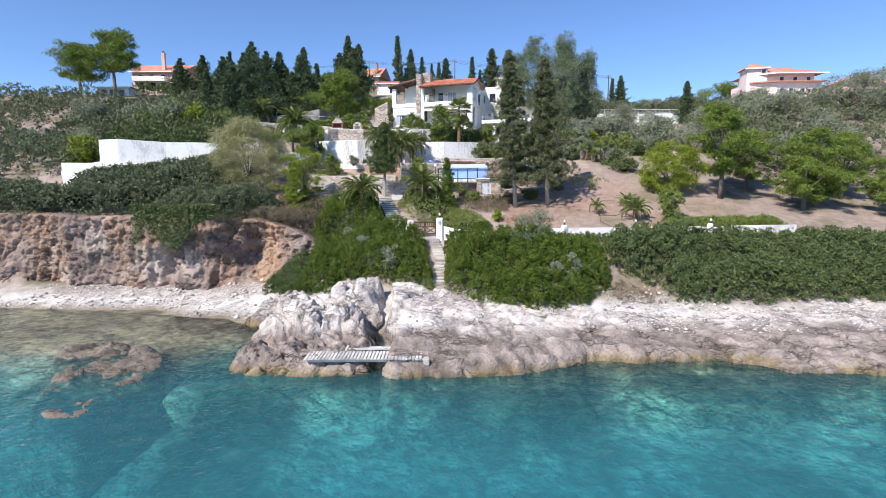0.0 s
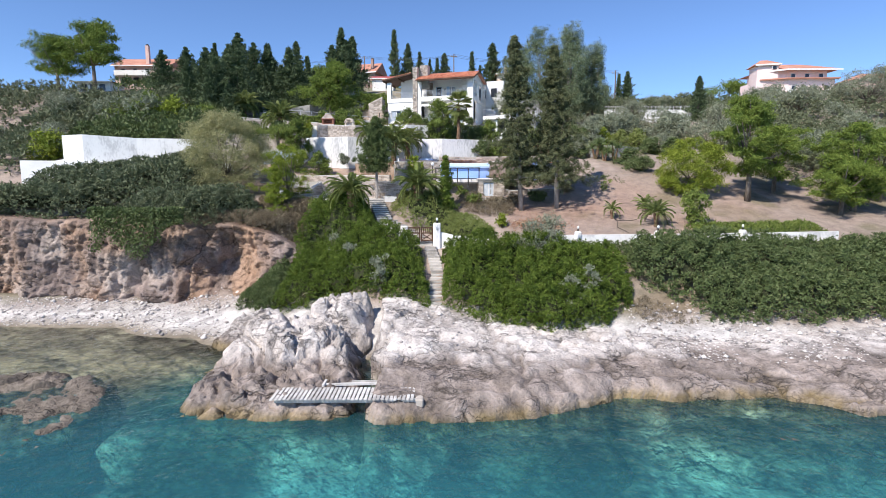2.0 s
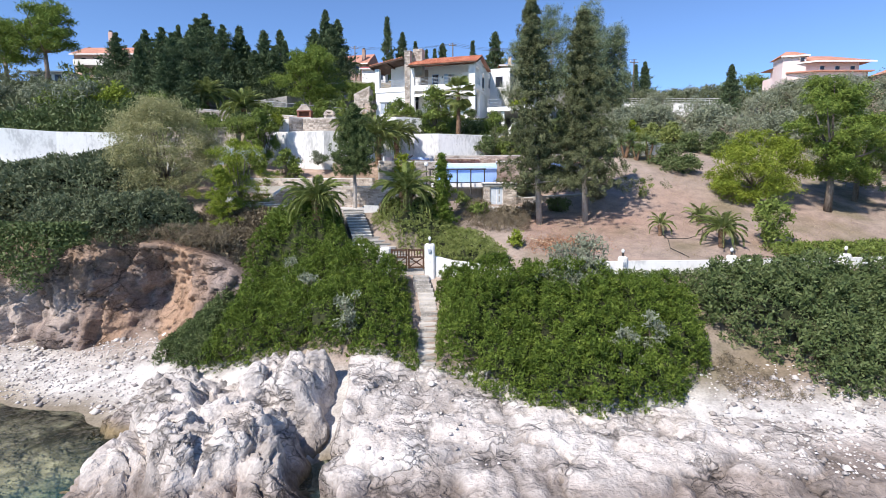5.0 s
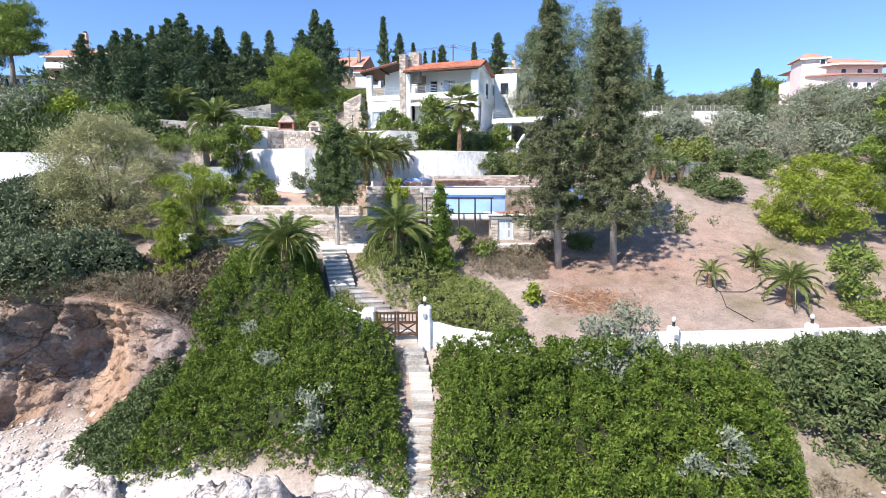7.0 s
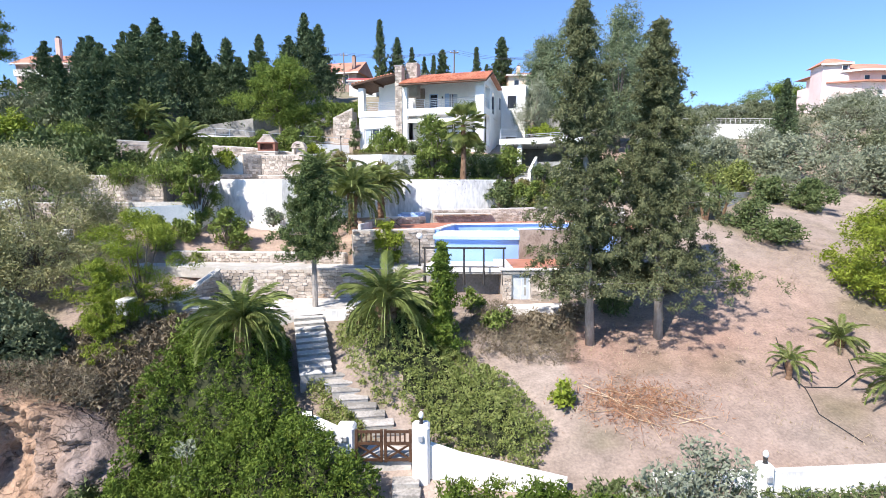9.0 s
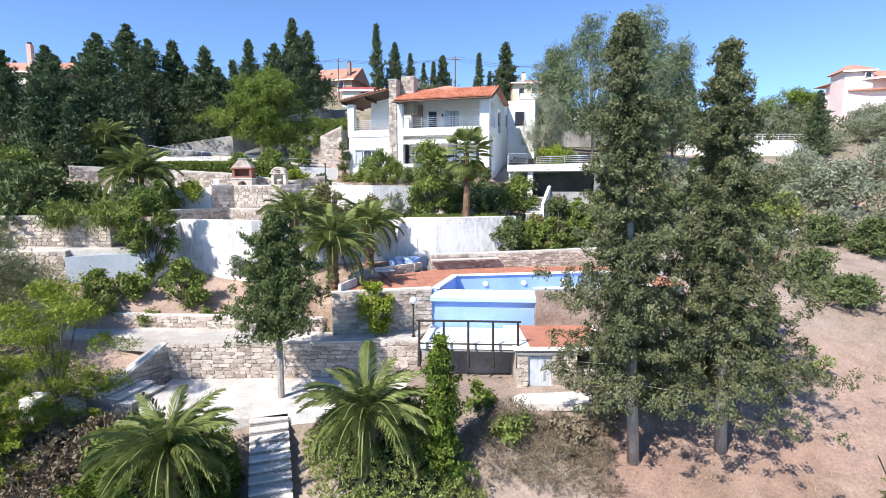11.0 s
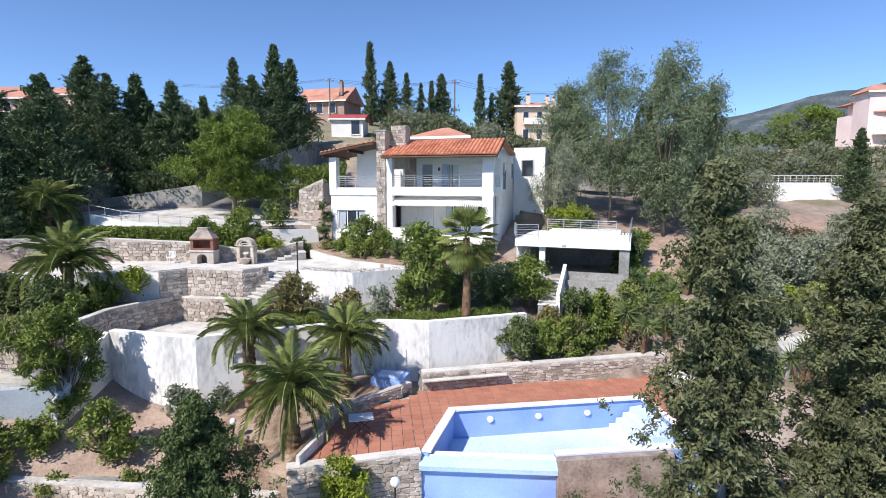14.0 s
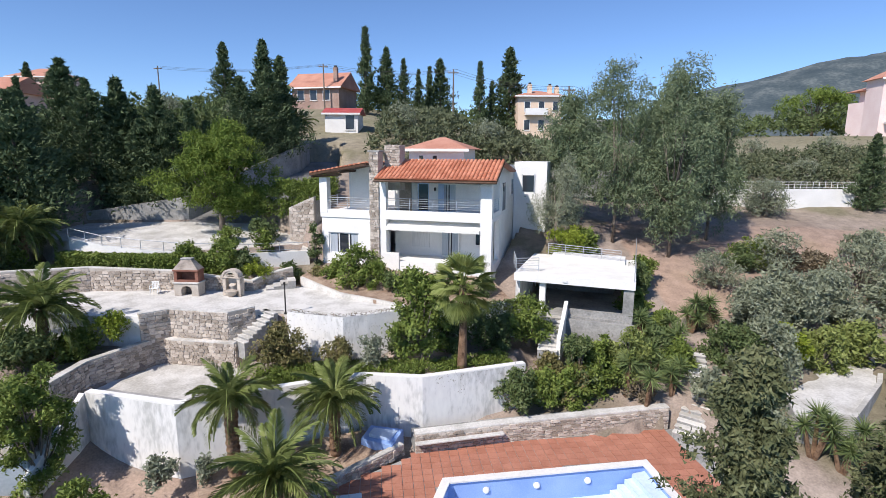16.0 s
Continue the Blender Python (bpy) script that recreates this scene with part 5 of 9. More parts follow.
def guard_frame():
    root = thing("guard_frame", "black steel guard frame below the overflow pool", "railing")
    a, b = Vector((-0.75, 63.5, 0)), Vector((3.95, 63.2, 0))
    for i in range(5):
        p = a + (b - a) * i / 4
        part("post", tube([p + Vector((0, -0.25, 11.3)), p + Vector((0, -0.1, 12.3)), p + Vector((0, 0, 13.45))], [0.09, 0.06, 0.055], 6), BLACKSTEEL, root)
    part("top_beam", tube([a + Vector((-0.15, 0, 13.5)), b + Vector((0.15, 0, 13.5))], 0.06, 6), BLACKSTEEL, root)
    part("bottom_beam", tube([a + Vector((0, 0.05, 12.36)), b + Vector((0, 0.05, 12.36))], 0.04, 6), BLACKSTEEL, root)
    sup = thing("basin_support", "dark shaded concrete wall under the catch basin", "wall", kind="structure")
    part("body", bx(-0.7, 3.9, 65.0, 65.3, 9.4, 11.85), CONCRETE, sup)


guard_frame()

# white retaining wall and the levels behind it
WHITE_WALL = [(-17.1, 73.7), (-11.9, 72.4), (-7.8, 74.2), (-3.4, 75.9), (-0.1, 75.6), (5.8, 77.6)]
wl_root = thing("white_retaining_wall", "weathered whitewashed retaining wall with a mitred bend", "wall", kind="structure")
part("body", band(WHITE_WALL, 0.35, 13.8, 17.68), WEATHERED, wl_root)
part("wing", band([(-17.6, 70.2), (-17.1, 73.7)], 0.3, 13.6, [15.2, 17.68]), WEATHERED, wl_root)
part("backfill", band(WHITE_WALL, 1.35, 13.8, 17.3, back=0.2), CONCRETE, wl_root)
part("coping", band(WHITE_WALL, 0.4, 17.682, 17.75), WHITE, wl_root)
slab("lower_terrace", "pale stone paving behind the white wall", ((-18.8, 73.7), (-17, 74.0), (-11.9, 72.7), (-9.5, 73.9), (-10.2, 77.2), (-11.6, 79.6), (-16.3, 80.4), (-16.9, 79.9), (-18.7, 76.4)), 16.0, 16.6)
stone_wall("barbecue_wall_low", "lower tier of the rubble stone terrace wall", [(-16.9, 80.4), (-16.0, 80.05), (-11.75, 79.4), (-11.2, 80.6)], 0.4, 16.4, 18.15, stone=(0.3, 0.22), fill=False)
stone_wall("barbecue_wall", "rubble stone wall holding the barbecue terrace", [(-17.4, 79.4), (-16.1, 80.5), (-12.2, 79.85), (-10.9, 80.9)], 0.5, 16.4, [19.98, 19.98, 19.98, 20.05], stone=(0.34, 0.24))
front_wall = thing("terrace_front_wall", "plain weathered wall below the terrace behind the palm", "wall", kind="structure")
part("body", band([(-29, 79.6), (-24, 79.75), (-17.4, 79.5)], 0.4, 16.9, 19.85), WEATHERED, front_wall)
slab("barbecue_terrace", "pale irregular stone paving of the barbecue terrace", ((-28.6, 80.0), (-17.5, 79.9), (-16.1, 80.95), (-12.2, 80.3), (-10.9, 81.3), (-9.3, 81.6), (-8.6, 80.35), (-5, 79.35), (-1.8, 80.8), (-1.5, 82), (-6.3, 84.5), (-8.3, 86.6), (-11, 88.3), (-12.6, 88.2), (-13, 86.2), (-19, 86.4), (-24.6, 86), (-30.6, 83.1)), 19.1, 19.68)
IVY_WALL = [(-8.65, 80.1), (-6.7, 79.45), (-5.0, 79.05), (-3.6, 79.6), (-1.8, 80.5), (1.5, 81.4), (6.0, 82.6)]
ivy_root = thing("ivy_wall", "curved whitewashed terrace wall overgrown with bare ivy stems", "wall", kind="structure")
part("body", band(IVY_WALL, 0.35, 17.1, 20.0), WEATHERED, ivy_root)
part("backfill", band(IVY_WALL, 1.3, 17.1, 19.5, back=0.2), CONCRETE, ivy_root)
stairs("terrace_stairs", "pale steps beside the barbecue terrace wall", (-10.0, 81.4), (-11.5, 79.5), 1.3, 19.68, 18.15, 8)
stairs("upper_steps", "pale shallow steps leading up from the terrace", (-10.2, 87.6), (-12.2, 86.9), 1.2, 20.3, 19.68, 4)
stone_wall("left_terrace_wall", "rubble stone wall along the planting terrace", [(-18.8, 73.6), (-18.7, 76.4), (-16.9, 79.9)], 0.4, 16.2, [18.15, 18.2, 18.2], stone=(0.36, 0.2), fill=False)
BEDSOIL = mottled("bed_soil", (0.2, 0.13, 0.09), (0.42, 0.32, 0.24), 0.9, 0.95, 8, 0.8, 0.06)
tagged(part("villa_bed", prism([(-1.4, 82), (-6.2, 84.6), (-8.2, 86.7), (-10.0, 88.2), (-9.0, 90.4), (4.5, 86.5), (5.6, 83.0), (1.5, 81.8)], 19.0, [19.85, 20.0, 20.1, 20.3, 20.8, 20.7, 20.0, 19.85]), BEDSOIL), "planting bed soil between the terrace and the villa", "soil", kind="structure")
bed_kerb = thing("bed_kerb", "low pale kerb along the villa bed", "kerb", kind="structure")
part("body", band([(-9.9, 88.0), (-8.3, 86.6), (-6.3, 84.5), (-3.6, 83.2), (-1.5, 81.9)], 0.18, 19.5, [20.35, 20.15, 20.05, 19.95, 19.9]), PAVING, bed_kerb)

# ---- the villa ----
def window(parent, x0, x1, z0, z1, y, mat=WHITE, leaves=2, name="window", depth=0.1):
    w = part(name, bx(x0, x1, y + 0.04, y + 0.08, z0, z1), GLASS, parent, "white framed window with pale curtains")
    t = 0.085
    if leaves > 1:
        d = (x1 - x0) / leaves
        for c0 in (x0 + t, x1 - d * 0.8):
            part("curtain", bx(c0, c0 + d * 0.8 - t, y + 0.036, y + 0.0395, z0 + t, z1 - t), CURTAINGLASS, w)
    for a in ((x0, x1, z1 - t, z1), (x0, x1, z0, z0 + t), (x0, x0 + t, z0 + t, z1 - t), (x1 - t, x1, z0 + t, z1 - t)):
        part("frame", bx(a[0], a[1], y - 0.02, y + 0.035, a[2], a[3]), mat, w)
    for k in range(1, leaves):
        x = x0 + (x1 - x0) * k / leaves
        part("mullion", bx(x - 0.035, x + 0.035, y - 0.02, y + 0.035, z0 + t, z1 - t), mat, w)
    return w


TILE = bpy.data.meshes.new("roof_tile")


def tile_mesh():
    bm = bmesh.new()
    rows = []
    for v, r in ((0.0, 1.0), (0.5, 0.86)):
        rows.append([bm.verts.new((math.cos(math.pi * k / 6) * 0.12 * r, v, math.sin(math.pi * k / 6) * 0.1 * r + (0.02 if v == 0 else 0))) for k in range(7)])
    for k in range(6):
        bm.faces.new((rows[0][k], rows[0][k + 1], rows[1][k + 1], rows[1][k]))
    bm.faces.new(rows[0])
    bm.to_mesh(TILE)
    bm.free()
    TILE.materials.append(ROOFTILE)


tile_mesh()


def roof_plane(parent, x0, x1, y0, y1, z0, z1, base_mat=ROOFTILE, dx=0.29, dy=0.45, tilt_x=None):
    """A tiled pitch rising from y0 to y1; tilt_x gives heights at x0 and x1 in place of the level eave."""
    L = math.hypot(y1 - y0, z1 - z0)
    pitch = math.degrees(math.atan2(z1 - z0, y1 - y0))
    nx, ny = int((x1 - x0) / dx), int(L / dy)
    for j in range(ny):
        for i in range(nx):
            x = x0 + (i + 0.5) * (x1 - x0) / nx
            ob = part("roof_tile", TILE, None, parent)
            f = j * (L / ny) / L
            ob.matrix_basis = pose(x, y0 + (y1 - y0) * f, z0 + (z1 - z0) * f + 0.02, pitch, 0, 0)


# the villa stands askew to the shore: its plan is turned and brought to size as one
VILLA = Matrix.Translation((4.58, 86.7, -3.05)) @ Matrix.Rotation(radians(-16.5), 4, "Z") @ Matrix.Diagonal((1.225, 1.1, 1.107, 1)) @ Matrix.Translation((-4.25, -82.42, 0))


def villa():
    F0, F1, FY, BY = 22.1, 25.35, 82.5, 85.3
    root = thing("villa", "two-storey white villa with terracotta roof, balcony and stone chimney", "house", VILLA)
    # ground floor shell
    part("base", bx(-7.1, 4.2, 82.5, 89.6, 20.2, F0), WHITE, root)
    part("left_wall", bx(-7.1, -3.6, FY, FY + 0.3, F0, 22.4), WHITE, root)
    part("left_wall", bx(-7.1, -6.65, FY, FY + 0.3, 22.4, 23.95), WHITE, root)
    part("left_wall", bx(-4.5, -3.6, FY, FY + 0.3, 22.4, 23.95), WHITE, root)
    part("left_wall", bx(-7.1, -3.6, FY, FY + 0.3, 23.95, 25.05), WHITE, root)
    part("room_back", bx(-7.0, -3.6, FY + 1.0, FY + 1.05, F0, 25.0), CURTAIN, root)
    window(root, -6.65, -4.5, 22.4, 23.95, FY + 0.12, leaves=3)
    part("side_wall", bx(-7.1, -6.8, FY + 0.3, 89.6, F0, 25.05), WHITE, root)
    part("inner_wall", bx(-2.95, 3.6, BY, BY + 0.3, F0, 25.05), WHITE, root)
    part("right_wall", bx(3.9, 4.2, BY, 92, F0, 28.4), WHITE, root)
    part("terrace_side", bx(-3.6, -3.3, FY + 0.3, BY, F0, 25.05), WHITE, root)
    # balcony slab, band and columns
    part("balcony_slab", bx(-7.15, 4.25, 82.42, 89.6, 25.05, 25.35), WHITE, root)
    part("parapet", bx(-2.9, 3.55, 82.46, 82.7, 25.35, 25.68), WHITE, root)
    part("parapet", bx(-6.65, -3.7, 82.46, 82.7, 25.35, 25.62), WHITE, root)
    part("parapet", bx(4.0, 4.24, 83.1, BY, 25.35, 25.68), WHITE, root)
    part("column", bx(3.52, 4.22, 82.4, 83.1, F0 - 2.0, 27.75), WHITE, root)
    part("column", bx(-7.15, -6.62, 82.4, 82.95, 25.35, 27.85), WHITE, root)
    part("column", bx(-2.98, -2.55, 82.44, 82.9, F0, 27.7), WHITE, root)
    chim = part("chimney", bx(-3.62, -2.98, 82.36, 83.2, F0, 29.65, 0.02), MORTAR, root, "rubble stone chimney stack")
    part("cap", bx(-3.7, -2.9, 82.3, 83.3, 29.65, 29.77, 0.02), CONCRETE, chim)
    part("flue", bx(-2.95, -1.9, 83.4, 84.4, 27.0, 30.15, 0.02), MORTAR, root, "broad rubble stone chimney block")
    for z0, z1 in ((22.2, 25.0), (25.0, 27.6), (27.6, 29.65)):
        stone_face(root, (-3.62, 82.36), (-2.98, 82.36), z0, z1, (0.3, 0.17))
    stone_face(root, (-2.95, 83.4), (-1.9, 83.4), 28.2, 30.15, (0.3, 0.17))
    # upper floor
    part("upper_wall", bx(-2.95, -1.36, BY, BY + 0.3, F1, 28.4), WHITE, root)
    part("upper_wall", bx(-0.55, 0.12, BY, BY + 0.3, F1, 28.4), WHITE, root)
    part("upper_wall", bx(1.34, 3.9, BY, BY + 0.3, F1, 28.4), WHITE, root)
    part("upper_wall", bx(-1.36, -0.55, BY, BY + 0.3, 27.45, 28.4), WHITE, root)
    part("upper_wall", bx(0.12, 1.34, BY, BY + 0.3, 27.45, 28.4), WHITE, root)
    part("stone_return", bx(-2.54, -1.75, BY - 0.25, BY - 0.003, F1, 28.0), STONE, root)
    window(root, -1.36, -0.55, F1, 27.45, BY + 0.12, BLUEDOOR, 1, "balcony_door")
    window(root, 0.12, 1.34, F1, 27.45, BY + 0.12, WHITE, 2, "balcony_door")
    part("shutter", bx(0.12, 0.5, BY - 0.07, BY - 0.02, F1, 27.4), BLUEDOOR, root, "pale blue curtain at the open door")
    part("veranda_wall", bx(-6.0, -3.6, 84.6, 84.9, F1, 28.6), WHITE, root)
    part("air_conditioner", bx(2.3, 3.0, BY - 0.35, BY - 0.02, 26.9, 27.4, 0.03), PLASTIC, root, "white air conditioning unit on the wall")
    part("wall_lamp", bx(-0.15, -0.03, BY - 0.15, BY - 0.01, 26.9, 27.15, 0.02), BLACKSTEEL, root)
    # ground floor doors behind the terrace
    window(root, -1.75, -0.5, 22.7, 24.2, BY - 0.1, WHITE, 2)
    window(root, 0.32, 1.6, F0, 24.5, BY - 0.1, WHITE, 2, "terrace_door")
    window(root, 2.6, 3.5, 23.0, 24.3, BY - 0.1, WHITE, 1)
    part("curtain", bx(-1.7, -0.55, BY - 0.13, BY - 0.125, 22.75, 24.15), CURTAIN, root)
    aw = part("awning", prism([(-2.5, 82.3), (3.5, 82.3), (3.5, 83.2), (-2.5, 83.2)], [24.5, 24.5, 24.9, 24.9], [24.53, 24.53, 24.93, 24.93]), FABRIC, root, "cream awning with a scalloped valance")
    for i in range(24):
        x = -2.5 + i * 0.25
        part("valance", prism([(x, 82.285), (x + 0.25, 82.285), (x + 0.25, 82.298), (x, 82.298)], [24.3 + 0.04 * (i % 2), 24.34 - 0.04 * (i % 2), 24.34 - 0.04 * (i % 2), 24.3 + 0.04 * (i % 2)], 24.52), FABRIC, aw)
    part("terrace_wall", bx(-2.9, -1.7, 82.4, 82.6, F0 - 0.8, 22.7), WHITE, root)
    # side wall openings
    for y0, y1, z0, z1 in ((86.2, 87.6, 25.5, 27.5), (90.1, 91.1, 26.4, 27.6)):
        wd = part("window", bx(4.18, 4.215, y0, y1, z0, z1), GLASS, root, "dark window in the side wall")
        part("frame", bx(4.2, 4.24, y0 - 0.08, y0, z0 - 0.08, z1 + 0.08), WHITE, wd)
        part("frame", bx(4.2, 4.24, y1, y1 + 0.08, z0 - 0.08, z1 + 0.08), WHITE, wd)
    part("rear_block", bx(4.25, 6.6, 91.3, 96, 20.6, 28.95), WHITE, root)
    w = part("window", bx(4.9, 5.7, 91.26, 91.29, 26.6, 27.9), GLASS, root, "dark window with grey frame")
    part("frame", bx(4.82, 4.9, 91.24, 91.29, 26.52, 27.98), STEEL, w)
    part("frame", bx(5.7, 5.78, 91.24, 91.29, 26.52, 27.98), STEEL, w)
    part("rear_wall", bx(-6.8, 4.2, 89.4, 89.6, F0, 28.2), WHITE, root)
    # roofs
    part("gable", prism([(3.9, BY), (4.2, BY), (4.2, 92.6), (3.9, 92.6)], 28.35, [28.4, 28.4, 28.45, 28.45]), WHITE, root)
    roof = part("roof", prism([(-3.0, 81.6), (4.6, 81.6), (4.6, 84.5), (-3.0, 84.5)], [27.7, 27.7, 28.92, 28.92], [27.82, 27.82, 29.06, 29.06]), WOODDARK, root, "terracotta tiled pitched roof with dark eaves")
    part("rear_pitch", prism([(-3.0, 84.5), (4.6, 84.5), (4.6, 89.6), (-3.0, 89.6)], [28.92, 28.92, 28.2, 28.2], [29.06, 29.06, 28.35, 28.35]), FARTILE, roof)
    part("gable_end", prism([(3.95, BY), (4.2, BY), (4.2, 92.9), (3.95, 92.9)], 28.2, [28.85, 28.85, 28.7, 28.7]), WHITE, root)
    part("gable_peak", prism([(3.95, 82.9), (4.2, 82.9), (4.2, 85.3), (3.95, 85.3)], 27.75, [28.2, 28.2, 28.85, 28.85]), WHITE, root)
    part("gutter", tube([(-3.0, 81.55, 27.74), (4.6, 81.55, 27.74)], 0.07, 8), WOODDARK, roof)
    roof_plane(roof, -3.0, 4.6, 81.6, 84.5, 27.84, 29.07, dx=0.24, dy=0.36)
    vr = part("veranda_roof", prism([(-7.6, 81.9), (-3.62, 81.9), (-3.62, 86.5), (-7.6, 86.5)], [28.0, 28.75, 28.75, 28.0], [28.15, 28.9, 28.9, 28.15]), WOODDARK, root, "lean-to veranda roof with dark timber underside")
    for j in range(9):
        for i in range(13):
            ob = part("roof_tile", TILE, None, vr)
            f = (i + 0.5) / 13
            ob.matrix_basis = pose(-7.6 + 3.95 * f, 81.9 + j * 0.5, 28.17 + 0.75 * f, 0, -10.7, 0)
    part("rafter", bx(-7.5, -7.38, 82.0, 86.4, 27.85, 28.0), WOODDARK, vr)
    part("rafter", bx(-5.6, -5.48, 82.0, 86.4, 28.2, 28.36), WOODDARK, vr)


villa()
rail("balcony_railing", "grey steel balcony railing with level bars", [(-2.5, 82.55), (3.5, 82.55)], 25.66, 0.85, 5).matrix_basis = VILLA
rail("veranda_railing", "grey steel railing of the upper veranda", [(-7.0, 84.8), (-6.9, 82.6), (-3.65, 82.55)], 25.6, 0.85, 5).matrix_basis = VILLA
rail("side_railing", "grey steel railing of the side balcony", [(4.12, 83.1), (4.12, 85.3)], 25.66, 0.85, 5).matrix_basis = VILLA


def carport():
    at = pose(5.85, 83.7, 0, 0, 0, -20.3)
    root = thing("carport", "white flat-roofed carport with stone pier and open front", "carport", at, kind="structure")
    part("roof_slab", bx(0, 7.8, 0, 7.6, 21.2, 21.72), WHITE, root)
    part("roof_finish", bx(0.2, 7.6, 0.2, 7.4, 21.722, 21.75), FABRIC, root)
    part("roof_step", bx(1.6, 7.0, 5.2, 7.4, 21.75, 22.0), WHITE, root)
    part("pier", bx(7.1, 7.75, 0.15, 0.8, 18.6, 21.2), CONCRETE, root)
    part("pier", bx(1.7, 2.1, 0.3, 0.7, 18.6, 21.2), WHITE, root)
    part("left_wall", bx(0, 0.3, 0.6, 7.4, 18.6, 21.2), WEATHERED, root)
    part("back_wall", bx(0, 7.6, 7.0, 7.4, 18.8, 21.2), CONCRETE, root)
    part("side_wall", bx(7.4, 7.75, 2.5, 7.0, 18.8, 21.2), CONCRETE, root)
    part("floor", bx(0, 7.7, 0.1, 7.0, 18.3, 19.05), CONCRETE, root)
    part("front_wall", bx(3.6, 7.1, 0.3, 0.5, 18.6, 19.5), CONCRETE, root)
    part("retaining_wall", bx(3.3, 7.9, -0.5, -0.2, 15.6, 19.0), CONCRETE, root)
    part("spot_lamp", bx(3.3, 3.55, -0.1, 0, 21.35, 21.5, 0.02), PLASTIC, root)
    rail("carport_railing", "white steel railing between the villa and the carport roof", [(-0.6, 2.6), (0.1, 0.15), (1.5, 0.9)], 21.75, 0.95, 5).matrix_basis = at
    rail("carport_railing", "white steel railing along the back of the carport roof", [(1.2, 6.9), (6.7, 5.4)], 21.8, 0.95, 5).matrix_basis = at
    rail("carport_railing", "white steel railing along the far side of the carport roof", [(7.7, 0.1), (7.75, 12.5)], 21.75, 0.95, 4).matrix_basis = at
    stairs("carport_stairs", "white-flanked steps climbing to the carport", (8.5, 82.7), (7.4, 79.4), 1.25, 19.05, 17.7, 8)
    sw = thing("stair_parapet", "white parapet beside the carport steps", "wall", kind="structure")
    part("body", band([(8.2, 79.4), (9.4, 82.8)], 0.24, 17.0, [18.6, 20.0]), WHITE, sw)


carport()


# ---- gate and garden wall ----
GARDENWHITE = mottled("stained_whitewash", (0.58, 0.57, 0.55), (0.83, 0.82, 0.79), 0.9, 0.85, 6, 0.25, stretch=(1, 1, 0.5), c3=(0.79, 0.78, 0.75))


def garden_gate():
    w = thing("garden_wall", "stained white garden wall with rounded piers", "wall", kind="structure")

    def pier(x, y, z0, z1, s=0.6, lamp=True):
        p = part("pier", bx(x - s / 2, x + s / 2, y - s / 2, y + s / 2, z0, z1, 0.09), GARDENWHITE, w)
        if lamp:
            part("lantern_base", tube([(x, y, z1 - 0.02), (x, y, z1 + 0.06), (x, y, z1 + 0.2)], [0.1, 0.06, 0.08], 8), BLACKSTEEL, p)
            part("lantern_globe", tube([(x, y, z1 + 0.2), (x, y, z1 + 0.28), (x, y, z1 + 0.38), (x, y, z1 + 0.46)], [0.05, 0.095, 0.095, 0.04], 10), GLOBE, p, "small glass globe", True)
        part("wall_lamp", bx(x - 0.09, x + 0.09, y - s / 2 - 0.1, y - s / 2, z1 - 0.55, z1 - 0.3, 0.03), STEEL, p)

    pier(-0.5, 51.0, 5.6, 8.35, 0.66)
    pier(-3.4, 51.6, 6.0, 8.05, 0.7, False)
    part("panel", band([(-0.2, 50.9), (0.9, 50.6), (4.6, 49.4)], 0.28, 5.4, [7.55, 7.3, 7.0]), GARDENWHITE, w)
    part("panel", band([(-5.2, 52.6), (-3.7, 51.7)], 0.28, 6.0, [7.9, 7.7]), GARDENWHITE, w)
    part("panel", band([(7.5, 49.0), (11.3, 49.1), (18.2, 49.6), (34, 50.4)], 0.28, 5.4, [7.4, 7.45, 7.45, 7.6]), GARDENWHITE, w)
    pier(11.3, 49.2, 5.6, 7.75, 0.5)
    pier(18.2, 49.7, 5.6, 7.75, 0.5)
    pier(25.5, 50.0, 5.6, 7.8, 0.5)
    sign = thing("warning_sign", "small dark warning sign on a garden wall", "sign")
    part("plate", bx(-5.35, -4.85, 52.3, 52.33, 7.95, 8.3, 0.01), BLACKSTEEL, sign)
    part("panel", bx(-5.3, -4.9, 52.285, 52.298, 8.06, 8.25), PLASTIC, sign)
    g = thing("garden_gate", "dark wooden double gate with crossed braces standing closed", "gate")
    for x0, x1 in ((-3.02, -1.96), (-1.92, -0.86)):
        leaf = part("gate_leaf", bx(x0, x0 + 0.11, 51.18, 51.26, 6.7, 8.0, 0.01), WOODDARK, g)
        part("stile", bx(x1 - 0.11, x1, 51.18, 51.26, 6.7, 8.0, 0.01), WOODDARK, leaf)
        for z in (6.74, 7.4, 7.86):
            part("rail_board", bx(x0 + 0.11, x1 - 0.11, 51.19, 51.25, z, z + 0.1), WOODDARK, leaf)
        for k in range(4):
            x = x0 + 0.22 + 0.18 * k
            part("baluster", bx(x, x + 0.06, 51.2, 51.24, 7.5, 7.86), WOODDARK, leaf)
        for c, e in ((6.84, 7.4), (7.4, 6.84)):
            part("brace", tube([(x0 + 0.1, 51.22, c), (x1 - 0.1, 51.22, e)], 0.045, 4), WOODDARK, leaf)


garden_gate()


